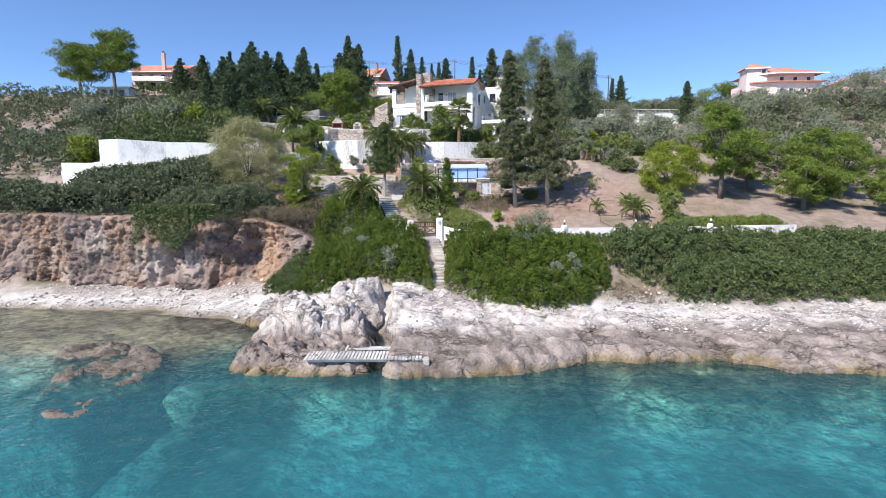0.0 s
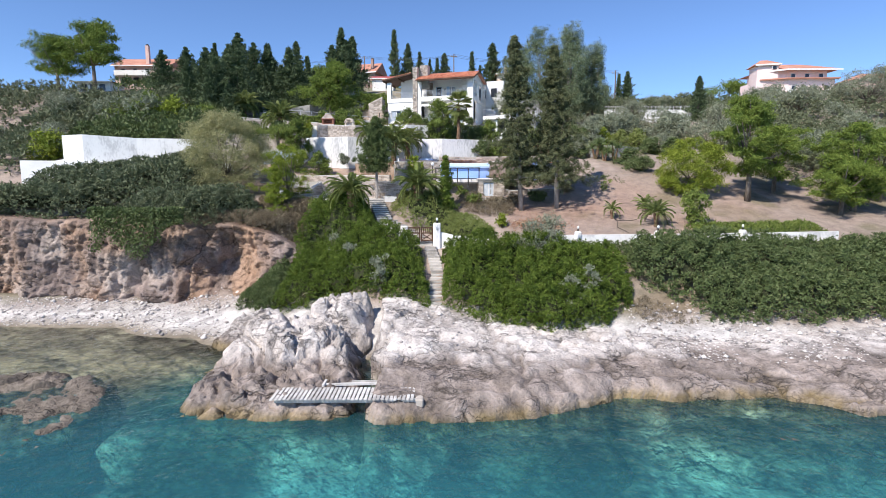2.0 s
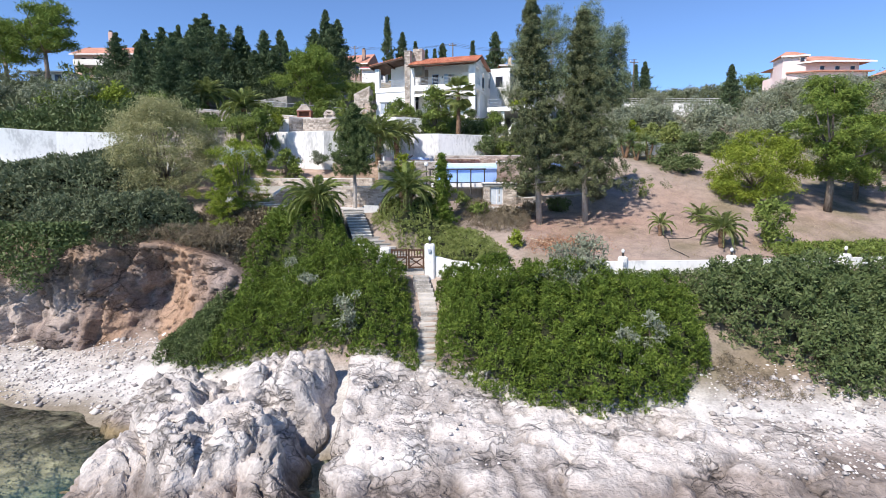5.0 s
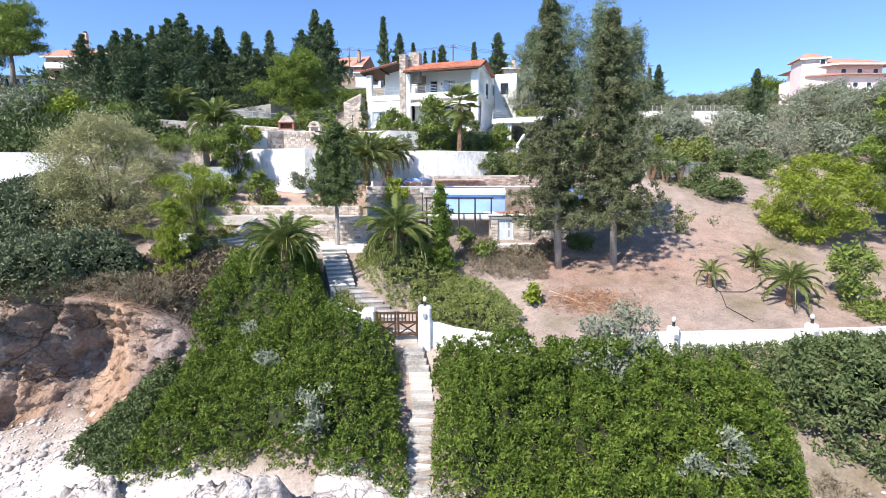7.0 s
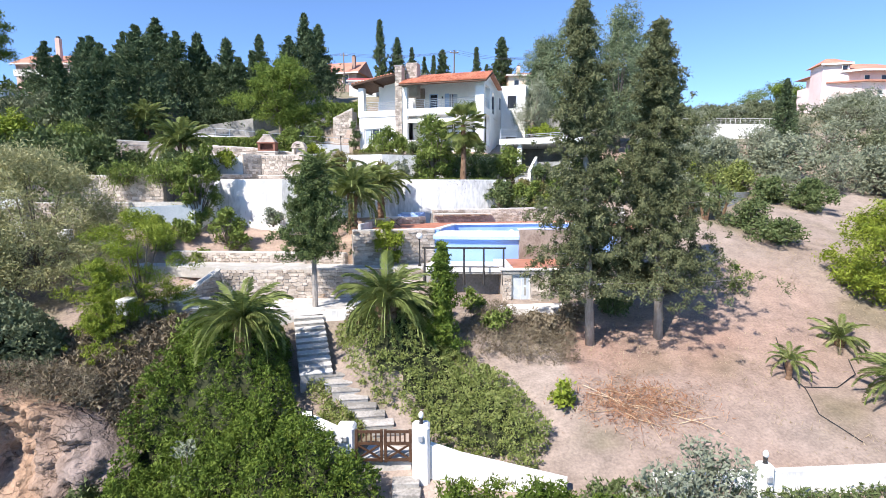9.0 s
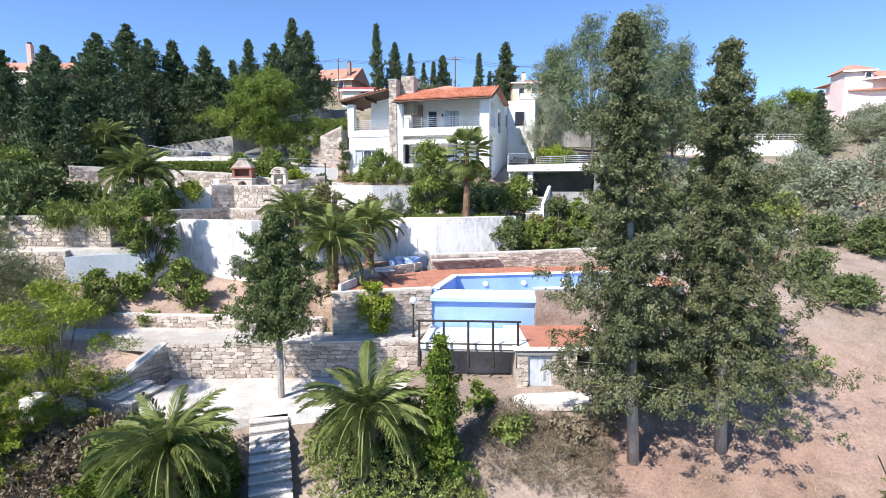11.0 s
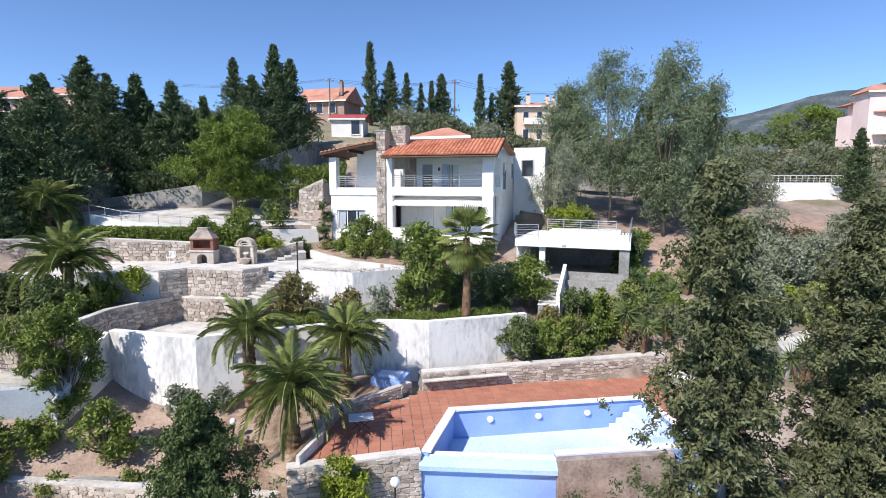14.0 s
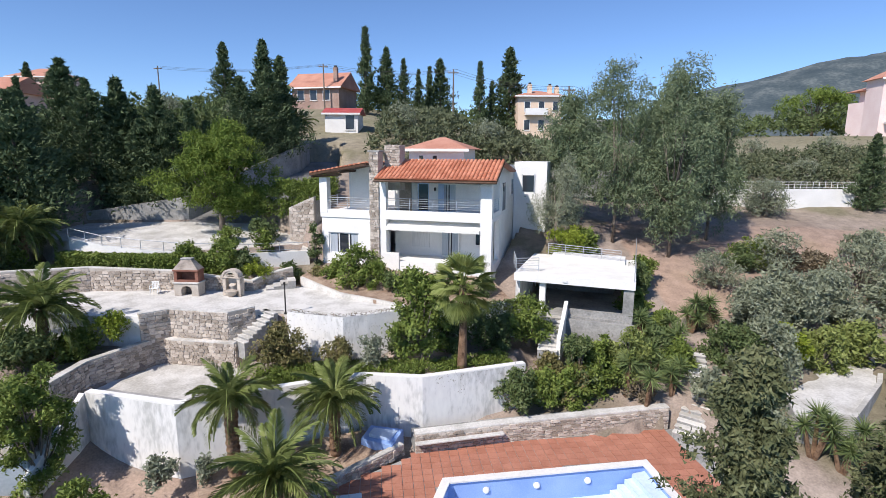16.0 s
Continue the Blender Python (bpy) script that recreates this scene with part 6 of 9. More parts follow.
def shore_path():
    root = thing("shore_steps", "rough concrete steps through the shrubs to the shore", "stairs", kind="structure")
    n = 20
    for i in range(n):
        f = i / (n - 1)
        y = 50.6 - 7.2 * f
        x = -1.1 + 0.9 * f + 0.25 * math.sin(f * 5)
        z = 6.35 - 3.9 * f
        st = part("step", bx(-0.5, 0.5, -0.25, 0.25, -0.7, 0.0, 0.02), ROUGHSTEP, root)
        st.matrix_basis = pose(x + random.uniform(-0.05, 0.05), y, z, 0, 0, random.uniform(-6, 6))


shore_path()


def jetty():
    root = thing("jetty", "bleached wooden plank jetty on beams over a gap in the rocks", "jetty")
    for y in (30.75, 31.9):
        part("beam", bx(-8.4, -1.3, y - 0.08, y + 0.08, 0.78, 0.96), WOODBLEACHED, root)
    for i in range(34):
        p = part("plank", bx(-0.075, 0.075, -0.8, 0.8, 0, 0.045), WOODBLEACHED, root)
        p.matrix_basis = pose(-8.5 + i * 0.212, 31.3 + random.uniform(-0.03, 0.03), 0.965 + random.uniform(0, 0.012), 0, 0, random.uniform(-1.5, 1.5))
    part("block", bx(-1.35, -0.95, 30.6, 32.0, 0.55, 0.955, 0.05), MORTAR, root)
    for a, b in (((-6.4, 32.5, 1.0), (-3.2, 32.7, 1.0)), ((-6.3, 32.2, 1.05), (-6.3, 33.0, 1.05)), ((-4.9, 32.9, 1.0), (-2.4, 32.9, 1.0))):
        part("loose_board", tube([a, b], 0.09, 4), WOODBLEACHED, root)


jetty()


# ---- planting ----
def plants():
    # shrub slopes above the shore
    mass("shrub_slope", "dense bright green mastic thicket on the slope", ((-13.8, 46.6), (-10.2, 46.3), (-6.5, 45.2), (-3.5, 44.0), (-0.9, 43.5), (-1.3, 47), (-1.8, 50.4), (-3.8, 51.3), (-5.3, 53), (-6.7, 55.6), (-7.4, 58.2), (-8.2, 59.3), (-12.4, 59.0), (-14.2, 54.5), (-13.2, 50)), 1.6, L_BUSH, 112000, 0.12, 1, "thicket", 2.0)
    mass("dull_shrubs", "dull grey-green shrubs at the edge of the slope", ((-17.3, 47.9), (-13.4, 46.8), (-12.6, 49), (-13.6, 54.2), (-15.2, 53.2)), 1.3, L_HEDGE, 26000, 0.15, 15, "thicket", 0.6)
    mass("shrub_slope", "dense bright green mastic thicket beside the shore steps", ((0.0, 43.4), (3.2, 40.4), (7, 39.2), (10.5, 40.2), (13.4, 42.4), (14.6, 45), (13.4, 47.4), (8, 47.7), (4, 48.4), (-0.2, 50.2), (0.0, 47)), 1.7, L_BUSH, 112000, 0.12, 2, "thicket", 2.0)
    mass("hedge_slope", "dull green evergreen thicket above the beach", ((14.3, 45.6), (15.6, 44.2), (17.8, 43.2), (18.6, 41.6), (22.4, 41.0), (30, 41.6), (52, 43), (52, 49), (28, 48.3), (14.6, 47.6)), 1.7, L_HEDGE, 84000, 0.19, 3, "thicket", 1.8)
    mass("low_shrubs", "low mixed shrubs along the foot of the garden wall", ((3.6, 48.2), (8, 47.5), (14, 47.2), (28, 48.0), (50, 48.7), (50, 50.3), (28, 49.9), (14, 49.5), (4.2, 49.7)), 0.4, L_HEDGE, 26000, 0.14, 17, "weeds", 0.7)
    mass("cliff_top_shrubs", "grey-green shrubs overhanging the cliff edge", ((-31, 54.9), (-28, 54.2), (-24, 53.2), (-21, 54.2), (-18, 56), (-18, 58), (-22, 60.5), (-30, 60)), 2.3, L_COAST, 36000, 0.19, 4, "thicket", 1.8, floor=8.1)
    mass("cliff_top_shrubs", "grey-green shrubs below the neighbouring wall", ((-44, 60), (-34, 58.5), (-25, 59.6), (-24.6, 63), (-27, 65.8), (-34, 64.4), (-42, 62.8)), 2.6, L_COAST, 24000, 0.28, 16, "thicket", 1.4)
    mass("cliff_top_shrubs", "grey-green shrubs along the cliff top", ((-62, 58.5), (-46, 56.0), (-36, 55.8), (-34.5, 57), (-33.5, 60), (-34, 62.6), (-42, 63), (-62, 66)), 2.8, L_COAST, 34000, 0.25, 5, "thicket", 1.8, floor=8.3)
    mass("stair_weeds", "light green weeds between the steps and the thicket", ((-6.4, 56.2), (-5.0, 53.6), (-3.3, 52.2), (-2.9, 53.4), (-4.6, 55.4), (-5.9, 57.0)), 0.6, L_WEED, 7000, 0.11, 19, "weeds", 0.4)
    mass("gap_weeds", "dry grass in the gap between the thickets", ((13.4, 42.9), (14.8, 44.2), (17.6, 42.8), (18.2, 41.3), (14.4, 41.2)), 0.22, L_DRY, 2600, 0.14, 18, "weeds", 0.2, aspect=0.2)
    mass("dry_brush", "grey-brown dry brush on the cliff edge", ((-19, 55), (-14, 54), (-12.5, 57), (-13, 60.5), (-19, 60)), 1.0, L_DRY, 15000, 0.2, 6, "brush", 0.5)
    mass("cliff_brush", "grey-mauve dead brush along the cliff edge", ((-26, 54.4), (-21.5, 54.0), (-17.5, 53.6), (-14.6, 53.4), (-14.2, 55.4), (-18, 56.4), (-26, 56)), 0.9, L_DRY, 9000, 0.17, 21, "brush", 0.6, aspect=0.2, floor=8.0)
    mass("garden_shrubs", "light green weeds and shrubs beside the stairs", ((-0.5, 52.0), (3.5, 50.2), (5, 52), (3, 56), (0, 58.5), (-3.4, 60.0), (-5.7, 59.6), (-4.7, 57.0), (-3.4, 55.4), (-1.0, 53.6)), 0.8, L_WEED, 40000, 0.11, 7, "bush", 0.5)
    mass("dry_brush", "brown dry brush below the service room", ((1.5, 57), (7, 56.5), (7.5, 60.5), (3.5, 61), (1, 59.6)), 0.6, L_DRY, 11000, 0.14, 8, "brush", 0.7, aspect=0.2)
    # two tall conifers beside the pool
    big, ends = conifer_mesh(17.0, 3.3, 11, L_CONIFER, 66, 6, 48, 0.125, 0.19, 0.7, 0.5, -0.03, 0.2, 0.7, 6)
    conifer("tall_conifer", 7.9, 58.5, 16.8, "tall irregular grey-green cypress with a bare pale trunk", big, ends, PALEBARK, 0.21, "tall conifers", hm=17.0, lean=-3.2)
    big2, ends2 = conifer_mesh(16.0, 4.9, 12, L_CONIFER, 76, 6, 54, 0.12, 0.18, 0.92, 0.5, -0.03, 0.2, 0.7, 6)
    conifer("tall_conifer", 11.6, 59.0, 16.0, "tall irregular grey-green cypress with dense drooping boughs", big2, ends2, PALEBARK, 0.21, "tall conifers", hm=16.0, lean=-2.3)
    mid, mends = conifer_mesh(5.5, 2.15, 13, L_DARK, 30, 7, 48, 0.12, 0.02, 0.5, 0.5, 0.0, 0.1, 0.8, 6)
    t = conifer("slender_tree", -7.1, 62.2, 8.6, "dark green round-crowned cypress on a thin bare trunk", mid, mends, PALEBARK, 0.13, hm=5.0, z=13.2)
    part("stem", tube([(0, 0, -3.5), (0.03, 0, -1.5), (0, 0, 0.3)], [0.17, 0.15, 0.13], 8), PALEBARK, t)
    # cypresses
    cy1, ce1 = conifer_mesh(10, 1.1, 21, L_CYPRESS, 40, 4, 36, 0.34, 0.03, 0.8, 0.35, 0.8, 0.1, 0.8)
    cy2, ce2 = conifer_mesh(10, 2.9, 22, L_CYPRESS, 42, 6, 25, 0.43, 0.03, 0.95, 0.5, 0.25, 0.15, 0.7)
    cy3, ce3 = conifer_mesh(10, 1.7, 23, L_CYPRESS, 38, 4, 34, 0.38, 0.03, 0.85, 0.5, 0.5, 0.15, 0.8)
    rng = random.Random(4)
    cy4, ce4 = conifer_mesh(12, 4.9, 24, L_CYPRESS, 46, 6, 46, 0.4, 0.02, 0.95, 0.55, 0.2, 0.15, 0.8)
    for x, y, h in ((-45.5, 101.5, 9.0), (-40.6, 101.2, 8.6), (-36.4, 102.2, 11.2), (-33.2, 100.7, 9.6), (-31.3, 103.2, 12.4), (-28.6, 101.2, 9.6), (-25.8, 101.6, 10.4), (-23.2, 103.8, 9.6), (-20.6, 106.5, 9.4), (-18.2, 108.6, 10.2), (-48.5, 99, 8.8), (-35.4, 95.2, 9.6), (-36.8, 89.6, 9.4), (-32.4, 90.4, 11.0), (-34.2, 87.0, 9.0)):
        conifer("broad_cypress", x, y, h, "broad dark green cypress with a ragged crown", cy4, ce4, BARK, 0.3, "broad cypresses", 23.3 if -33 < x < -22 else None, h / 12, rng.uniform(0, 360), "tree", 12)
    rows = [(-39.6, 100.8, 6.8, 3), (-40.4, 101.7, 9.5, 1), (-36.5, 102.6, 7.3, 2), (-36.3, 102.4, 10.3, 3), (-31.4, 102.6, 13.6, 2), (-27.4, 102.0, 12.8, 2), (-24.2, 102.2, 11.2, 3), (-20.0, 112.8, 12.5, 2), (-17.6, 111.0, 11.0, 2), (-38.0, 146.0, 12.0, 2),
            (-34.5, 85.0, 7.5, 2), (-31.5, 84.5, 6.5, 2), (-38.5, 87.0, 8.0, 2), (-12.3, 143.0, 14.5, 1), (-9.0, 145.0, 12.0, 2), (-6.0, 146.0, 10.5, 3), (-3.4, 147.0, 9.0, 3), (-1.5, 150.0, 10.0, 1), (0.4, 152.0, 12.0, 2), (7.3, 141.0, 12.2, 1), (9.5, 143.0, 9.0, 3), (12.7, 145.0, 15.3, 2), (14.6, 146.0, 9.0, 3),
            (48.3, 107.0, 8.5, 2), (40.0, 128.0, 9.0, 1), (43.0, 131.0, 10.0, 2), (33.0, 135.0, 8.0, 3), (37.0, 140.0, 9.0, 2), (-62.0, 140.0, 8.0, 2), (-70.0, 142.0, 9.0, 2), (-78.0, 138.0, 8.0, 3)]
    for x, y, h, k in rows:
        me, en = ((cy1, ce1), (cy2, ce2), (cy3, ce3))[k - 1]
        conifer("cypress", x, y, h, "dark green pointed cypress", me, en, BARK, 0.2, "cypresses", None, h / 10, rng.uniform(0, 360), "tree", 10)
    # pines and other broad trees
    r = np.random.default_rng(7)
    crown_tree("pine_tree", -18.9, 95.7, 9.5, "bright green umbrella pine with tufted boughs", L_PINE, boughs(r, 84, 6.0, 5.0, 2.4, 9.8, 1.4, 0.62), 44000, 0.29, trunk_r=0.25, seed=1, aspect=0.3)
    crown_tree("pine_tree", -69.5, 113, 13.6, "broad bright green pine on the hilltop", L_PINE, boughs(r, 66, 7.2, 6.4, 5.5, 13.0, 1.9, 0.55), 22000, 0.42, trunk_r=0.35, seed=2, aspect=0.3)
    crown_tree("pine_tree", -77.5, 114, 11, "rounded green pine on the hilltop", L_PINE, boughs(r, 54, 6.0, 5.6, 3.4, 10.8, 1.7, 0.55), 17000, 0.42, trunk_r=0.3, seed=12, aspect=0.3)
    crown_tree("pine_tree", 31.5, 60, 10.5, "green pine with layered horizontal boughs", L_PINE, boughs(r, 54, 4.8, 4.4, 2.6, 10.2, 1.1, 0.55), 28000, 0.25, trunk_r=0.25, seed=3, aspect=0.3)
    crown_tree("pine_tree", 41, 58, 9, "dark green pine leaning over the dry slope", L_PINE, boughs(r, 48, 4.8, 4.4, 1.8, 8.2, 1.05, 0.55), 22000, 0.26, trunk_r=0.25, seed=4, aspect=0.3)
    crown_tree("round_tree", 26, 61, 5.5, "low rounded yellow-green tree on the dry slope", L_YELLOW, clumps(r, 60, 3.4, 3.2, 0.5, 5.3, 0.8), 34000, 0.18, trunk_r=0.15, clear=0.25, seed=5, aspect=0.4)
    crown_tree("pine_tree", -16.1, 60.4, 6.6, "young yellow-green pine beside the patio", L_YELLOW, boughs(r, 45, 2.9, 2.6, 0.4, 6.4, 0.9, 0.6), 28000, 0.16, trunk_r=0.14, clear=0.25, seed=6, aspect=0.22)
    crown_tree("tamarisk", -23.5, 63.0, 7, "feathery olive-yellow tamarisk above the cliff", L_TAMARIX, clumps(r, 70, 4.7, 3.6, 0.6, 7.6, 1.1), 66000, 0.17, trunk_r=0.18, clear=0.2, seed=7, aspect=0.3, shell=0.3, tufts=44)
    for i, (x, y, h, w) in enumerate(((16.3, 95.5, 14.5, 3.7), (20.5, 93.3, 15, 3.5), (25.5, 97, 12.5, 2.8), (13.0, 98, 11.5, 2.8), (22.5, 99, 13, 3.2))):
        crown_tree("eucalyptus", x, y, h, "tall airy blue-green eucalyptus with pale stem", L_EUCA, clumps(r, 64, w * 0.95, w * 0.95, h * (0.24 if i in (0, 3) else 0.16), h * 1.0, 0.95, 1.25, 0.25), 26000, 0.27, BARK, 0.13, 0.3, 30 + i, 0.3, group="eucalyptus trees", droop=0.5)
    crown_tree("willow_tree", 10.4, 92.0, 6.4, "grey weeping pepper tree beside the villa", L_OLIVE, clumps(r, 20, 2.0, 2.0, 1.6, 6.0, 0.85, 1.5), 14000, 0.2, seed=8, aspect=0.25, droop=0.7, z=22.0)
    for i, (x, y, h, w) in enumerate(((66, 106, 5.5, 4.2), (78, 104, 9, 5.0), (86, 102, 11, 5.5), (92, 108, 10, 5), (66, 117, 4.2, 4.2), (72, 125, 4.6, 4.5))):
        crown_tree("olive_tree", x, y, h, "large grey-green olive tree with a broad crown", L_OLIVE, clumps(r, 26, w, w, h * 0.3, h * 0.92, 1.7, 0.7), 11000, 0.36, BARK, 0.3, 0.3, 60 + i, 0.28, group="large olive trees")
    olives = [(35.3, 104.2), (30, 77), (36, 80), (33, 88), (28, 91), (42, 84), (47, 78), (52, 88), (44, 92), (40, 72), (54, 74), (60, 82), (22, 88), (56, 98), (64, 92), (36, 106), (44, 112), (54, 112), (30, 116), (64, 108), (48, 66), (56, 64),
              (-50, 75), (-45, 80), (-56, 84), (-48, 72), (-58, 74), (-40, 78), (-34, 74), (-62, 92), (20, 122), (26, 130), (6, 118), (-4, 120), (-26, 120), (-34, 118), (36, 126), (48, 128), (60, 130)]
    base = crown_tree("olive_tree", olives[0][0], olives[0][1], 4, "grey-green olive tree on dry ground", L_OLIVE, clumps(r, 18, 2.0, 2.0, 1.0, 3.6, 0.85), 2500, 0.36, trunk_r=0.16, clear=0.28, seed=9, aspect=0.26, group="olive trees")
    for x, y in olives[1:]:
        o = copy_thing(base, pose(x, y, gz(x, y) - 0.1, 0, 0, rng.uniform(0, 360)))
        k = rng.uniform(0.8, 1.35)
        o.scale = (k, k, k * rng.uniform(0.8, 1.1))
    # palms
    feather_palm(-2.4, 57.3, 1.9, "feather palm with a thick diamond-scarred trunk", 1, 44, 1.15, 9.7, 0.45)
    feather_palm(-8.7, 55.4, 1.5, "low feather palm beside the garden stairs", 2, 40, 1.1, 9.6, 0.36)
    feather_palm(-4.5, 73.6, 2.9, "feather palm in the bed beside the deck", 3, 42, 1.15, 14.4, 0.28)
    feather_palm(-5.8, 68.1, 3.2, "feather palm leaning over the path", 4, 42, 1.2, 13.5, 0.3)
    feather_palm(-9.0, 71.9, 3.9, "feather palm in front of the white wall", 5, 40, 1.05, 14.3, 0.3)
    feather_palm(-21.8, 77.5, 2.9, "feather palm on the upper planting terrace", 6, 44, 1.35, 17.9)
    feather_palm(-30.3, 87.4, 2.0, "feather palm under the dark cypresses", 7, 40, 1.3, 22.0)
    feather_palm(-16.5, 113, 3.0, "far feather palm by the lane", 8, 30, 1.2)
    feather_palm(19.39, 53.15, 1.3, "small feather palm on the dry slope", 9, 26, 0.8, r=0.2)
    feather_palm(16.0, 55.2, 0.9, "young feather palm on the dry slope", 10, 16, 0.5, r=0.12)


plants()


# ---- the barbecue terrace ----
HOOD = mottled("smoked_cement", (0.2, 0.17, 0.145), (0.42, 0.36, 0.31), 1.5, 0.85, 10, 0.3, c3=(0.33, 0.28, 0.24))
SANDSTONE = mottled("carved_stone", (0.34, 0.29, 0.24), (0.6, 0.53, 0.45), 2.0, 0.9, 12, 0.4)


def barbecue():
    root = thing("barbecue", "masonry garden barbecue with red brick firebox and pale hood", "barbecue", pose(-17.05, 85.2, 19.68, 0, 0, -4) @ Matrix.Diagonal((0.89, 0.89, 0.86, 1)))
    base = part("base", bx(-1.0, -0.42, -0.5, 0.5, 0, 1.05, 0.02), MORTAR, root)
    part("base_side", bx(0.42, 1.0, -0.5, 0.5, 0, 1.05, 0.02), MORTAR, root)
    part("base_back", bx(-0.42, 0.42, 0.2, 0.5, 0, 1.05), SOOT, root)
    bm = bmesh.new()
    n = 10
    a = [(0.42 * math.cos(math.pi * k / n), 0.5 + 0.35 * math.sin(math.pi * k / n)) for k in range(n + 1)]
    for k in range(n):
        prism([(a[k][0], -0.5), (a[k + 1][0], -0.5), (a[k + 1][0], 0.5), (a[k][0], 0.5)], [a[k][1], a[k + 1][1], a[k + 1][1], a[k][1]], 1.05, bm)
    bmesh.ops.remove_doubles(bm, verts=bm.verts, dist=0.001)
    part("arch", bm, MORTAR, root)
    part("counter", bx(-1.08, 1.08, -0.58, 0.55, 1.05, 1.17, 0.02), PAVING, root)
    part("firebox_side", bx(-0.98, -0.74, -0.42, 0.5, 1.17, 2.05), BRICKRED, root)
    part("firebox_side", bx(0.74, 0.98, -0.42, 0.5, 1.17, 2.05), BRICKRED, root)
    part("firebox_back", bx(-0.74, 0.74, 0.3, 0.5, 1.17, 2.05), BRICKRED, root)
    part("firebox_front", bx(-0.74, 0.74, -0.42, -0.3, 1.17, 1.35), BRICKRED, root)
    part("beam", bx(-1.05, 1.05, -0.5, 0.55, 2.05, 2.2, 0.02), BRICKRED, root)
    bm = bmesh.new()
    low, up = [(-1.02, -0.48), (1.02, -0.48), (1.02, 0.52), (-1.02, 0.52)], [(-0.4, -0.18), (0.4, -0.18), (0.4, 0.22), (-0.4, 0.22)]
    va, vb = [bm.verts.new((x, y, 2.2)) for x, y in low], [bm.verts.new((x, y, 3.0)) for x, y in up]
    for k in range(4):
        bm.faces.new((va[k], va[(k + 1) % 4], vb[(k + 1) % 4], vb[k]))
    bm.faces.new(vb)
    bm.faces.new(va[::-1])
    part("hood", bm, HOOD, root, "tapered stone-grey cement hood")
    part("chimney_cap", bx(-0.46, 0.46, -0.24, 0.28, 3.0, 3.12, 0.03), CONCRETE, root)


barbecue()


def wall_fountain():
    root = thing("wall_fountain", "small carved stone wall fountain with arched niche", "fountain", pose(-13.86, 85.0, 19.68, 0, 0, -14) @ Matrix.Diagonal((1.05, 1.0, 0.97, 1)))
    part("pilaster", bx(-0.68, -0.42, -0.2, 0.25, 0, 1.35, 0.02), SANDSTONE, root)
    part("pilaster", bx(0.42, 0.68, -0.2, 0.25, 0, 1.35, 0.02), SANDSTONE, root)
    part("back_panel", bx(-0.42, 0.42, 0.1, 0.25, 0, 1.35), CONCRETE, root)
    bm = bmesh.new()
    n = 10
    a = [(0.42 * math.cos(math.pi * k / n), 1.15 + 0.4 * math.sin(math.pi * k / n)) for k in range(n + 1)]
    for k in range(n):
        prism([(a[k][0], -0.2), (a[k + 1][0], -0.2), (a[k + 1][0], 0.25), (a[k][0], 0.25)], [a[k][1], a[k + 1][1], a[k + 1][1], a[k][1]], 1.6, bm)
    bmesh.ops.remove_doubles(bm, verts=bm.verts, dist=0.001)
    part("arch", bm, SANDSTONE, root)
    bm = bmesh.new()
    for r0, r1, d in ((0.52, 0.66, 0.3), (0.36, 0.52, 0.24)):
        for k in range(12):
            a0, a1 = math.pi * k / 12, math.pi * (k + 1) / 12
            q = [(r * math.cos(t), 1.45 + r * 0.85 * math.sin(t)) for r, t in ((r0, a0), (r1, a0), (r1, a1), (r0, a1))]
            f = [[bm.verts.new((px, yy, pz)) for px, pz in q] for yy in (-d, 0.25)]
            bm.faces.new(f[0])
            bm.faces.new(f[1][::-1])
            for i in range(4):
                bm.faces.new((f[0][i], f[1][i], f[1][(i + 1) % 4], f[0][(i + 1) % 4]))
    bmesh.ops.remove_doubles(bm, verts=bm.verts, dist=0.001)
    part("pediment", bm, SANDSTONE, root)
    part("cornice", bx(-0.76, 0.76, -0.3, 0.28, 1.36, 1.45, 0.015), SANDSTONE, root)
    part("basin", tube([(0, -0.25, 0.0), (0, -0.25, 0.3), (0, -0.25, 0.45)], [0.2, 0.42, 0.5], 14), SANDSTONE, root)
    part("shell", tube([(0, 0.0, 0.75), (0, -0.05, 0.85)], [0.1, 0.24], 12), SANDSTONE, root)


wall_fountain()


def plastic_chair(x, y, z, turn):
    root = thing("garden_chair", "white moulded plastic garden armchair", "chair", pose(x, y, z, 0, 0, turn))
    part("seat", bx(-0.25, 0.25, -0.24, 0.24, 0.42, 0.46, 0.015), PLASTIC, root)
    for sx in (-1, 1):
        for sy in (-1, 1):
            part("leg", tube([(0.27 * sx, 0.26 * sy, 0), (0.23 * sx, 0.22 * sy, 0.43)], 0.03, 6), PLASTIC, root)
        part("armrest", bx(sx * 0.27 - 0.035, sx * 0.27 + 0.035, -0.22, 0.27, 0.63, 0.66, 0.01), PLASTIC, root)
        part("arm_post", tube([(0.27 * sx, -0.2, 0.43), (0.27 * sx, -0.2, 0.64)], 0.025, 6), PLASTIC, root)
    for k in range(5):
        x0 = -0.2 + 0.1 * k
        part("back_slat", prism([(x0 - 0.035, 0.22), (x0 + 0.035, 0.22), (x0 + 0.035, 0.25), (x0 - 0.035, 0.25)], 0.46, 0.82), PLASTIC, root)
    part("top_rail", bx(-0.26, 0.26, 0.21, 0.26, 0.82, 0.89, 0.015), PLASTIC, root)


plastic_chair(-19.6, 85.3, 19.68, 10)


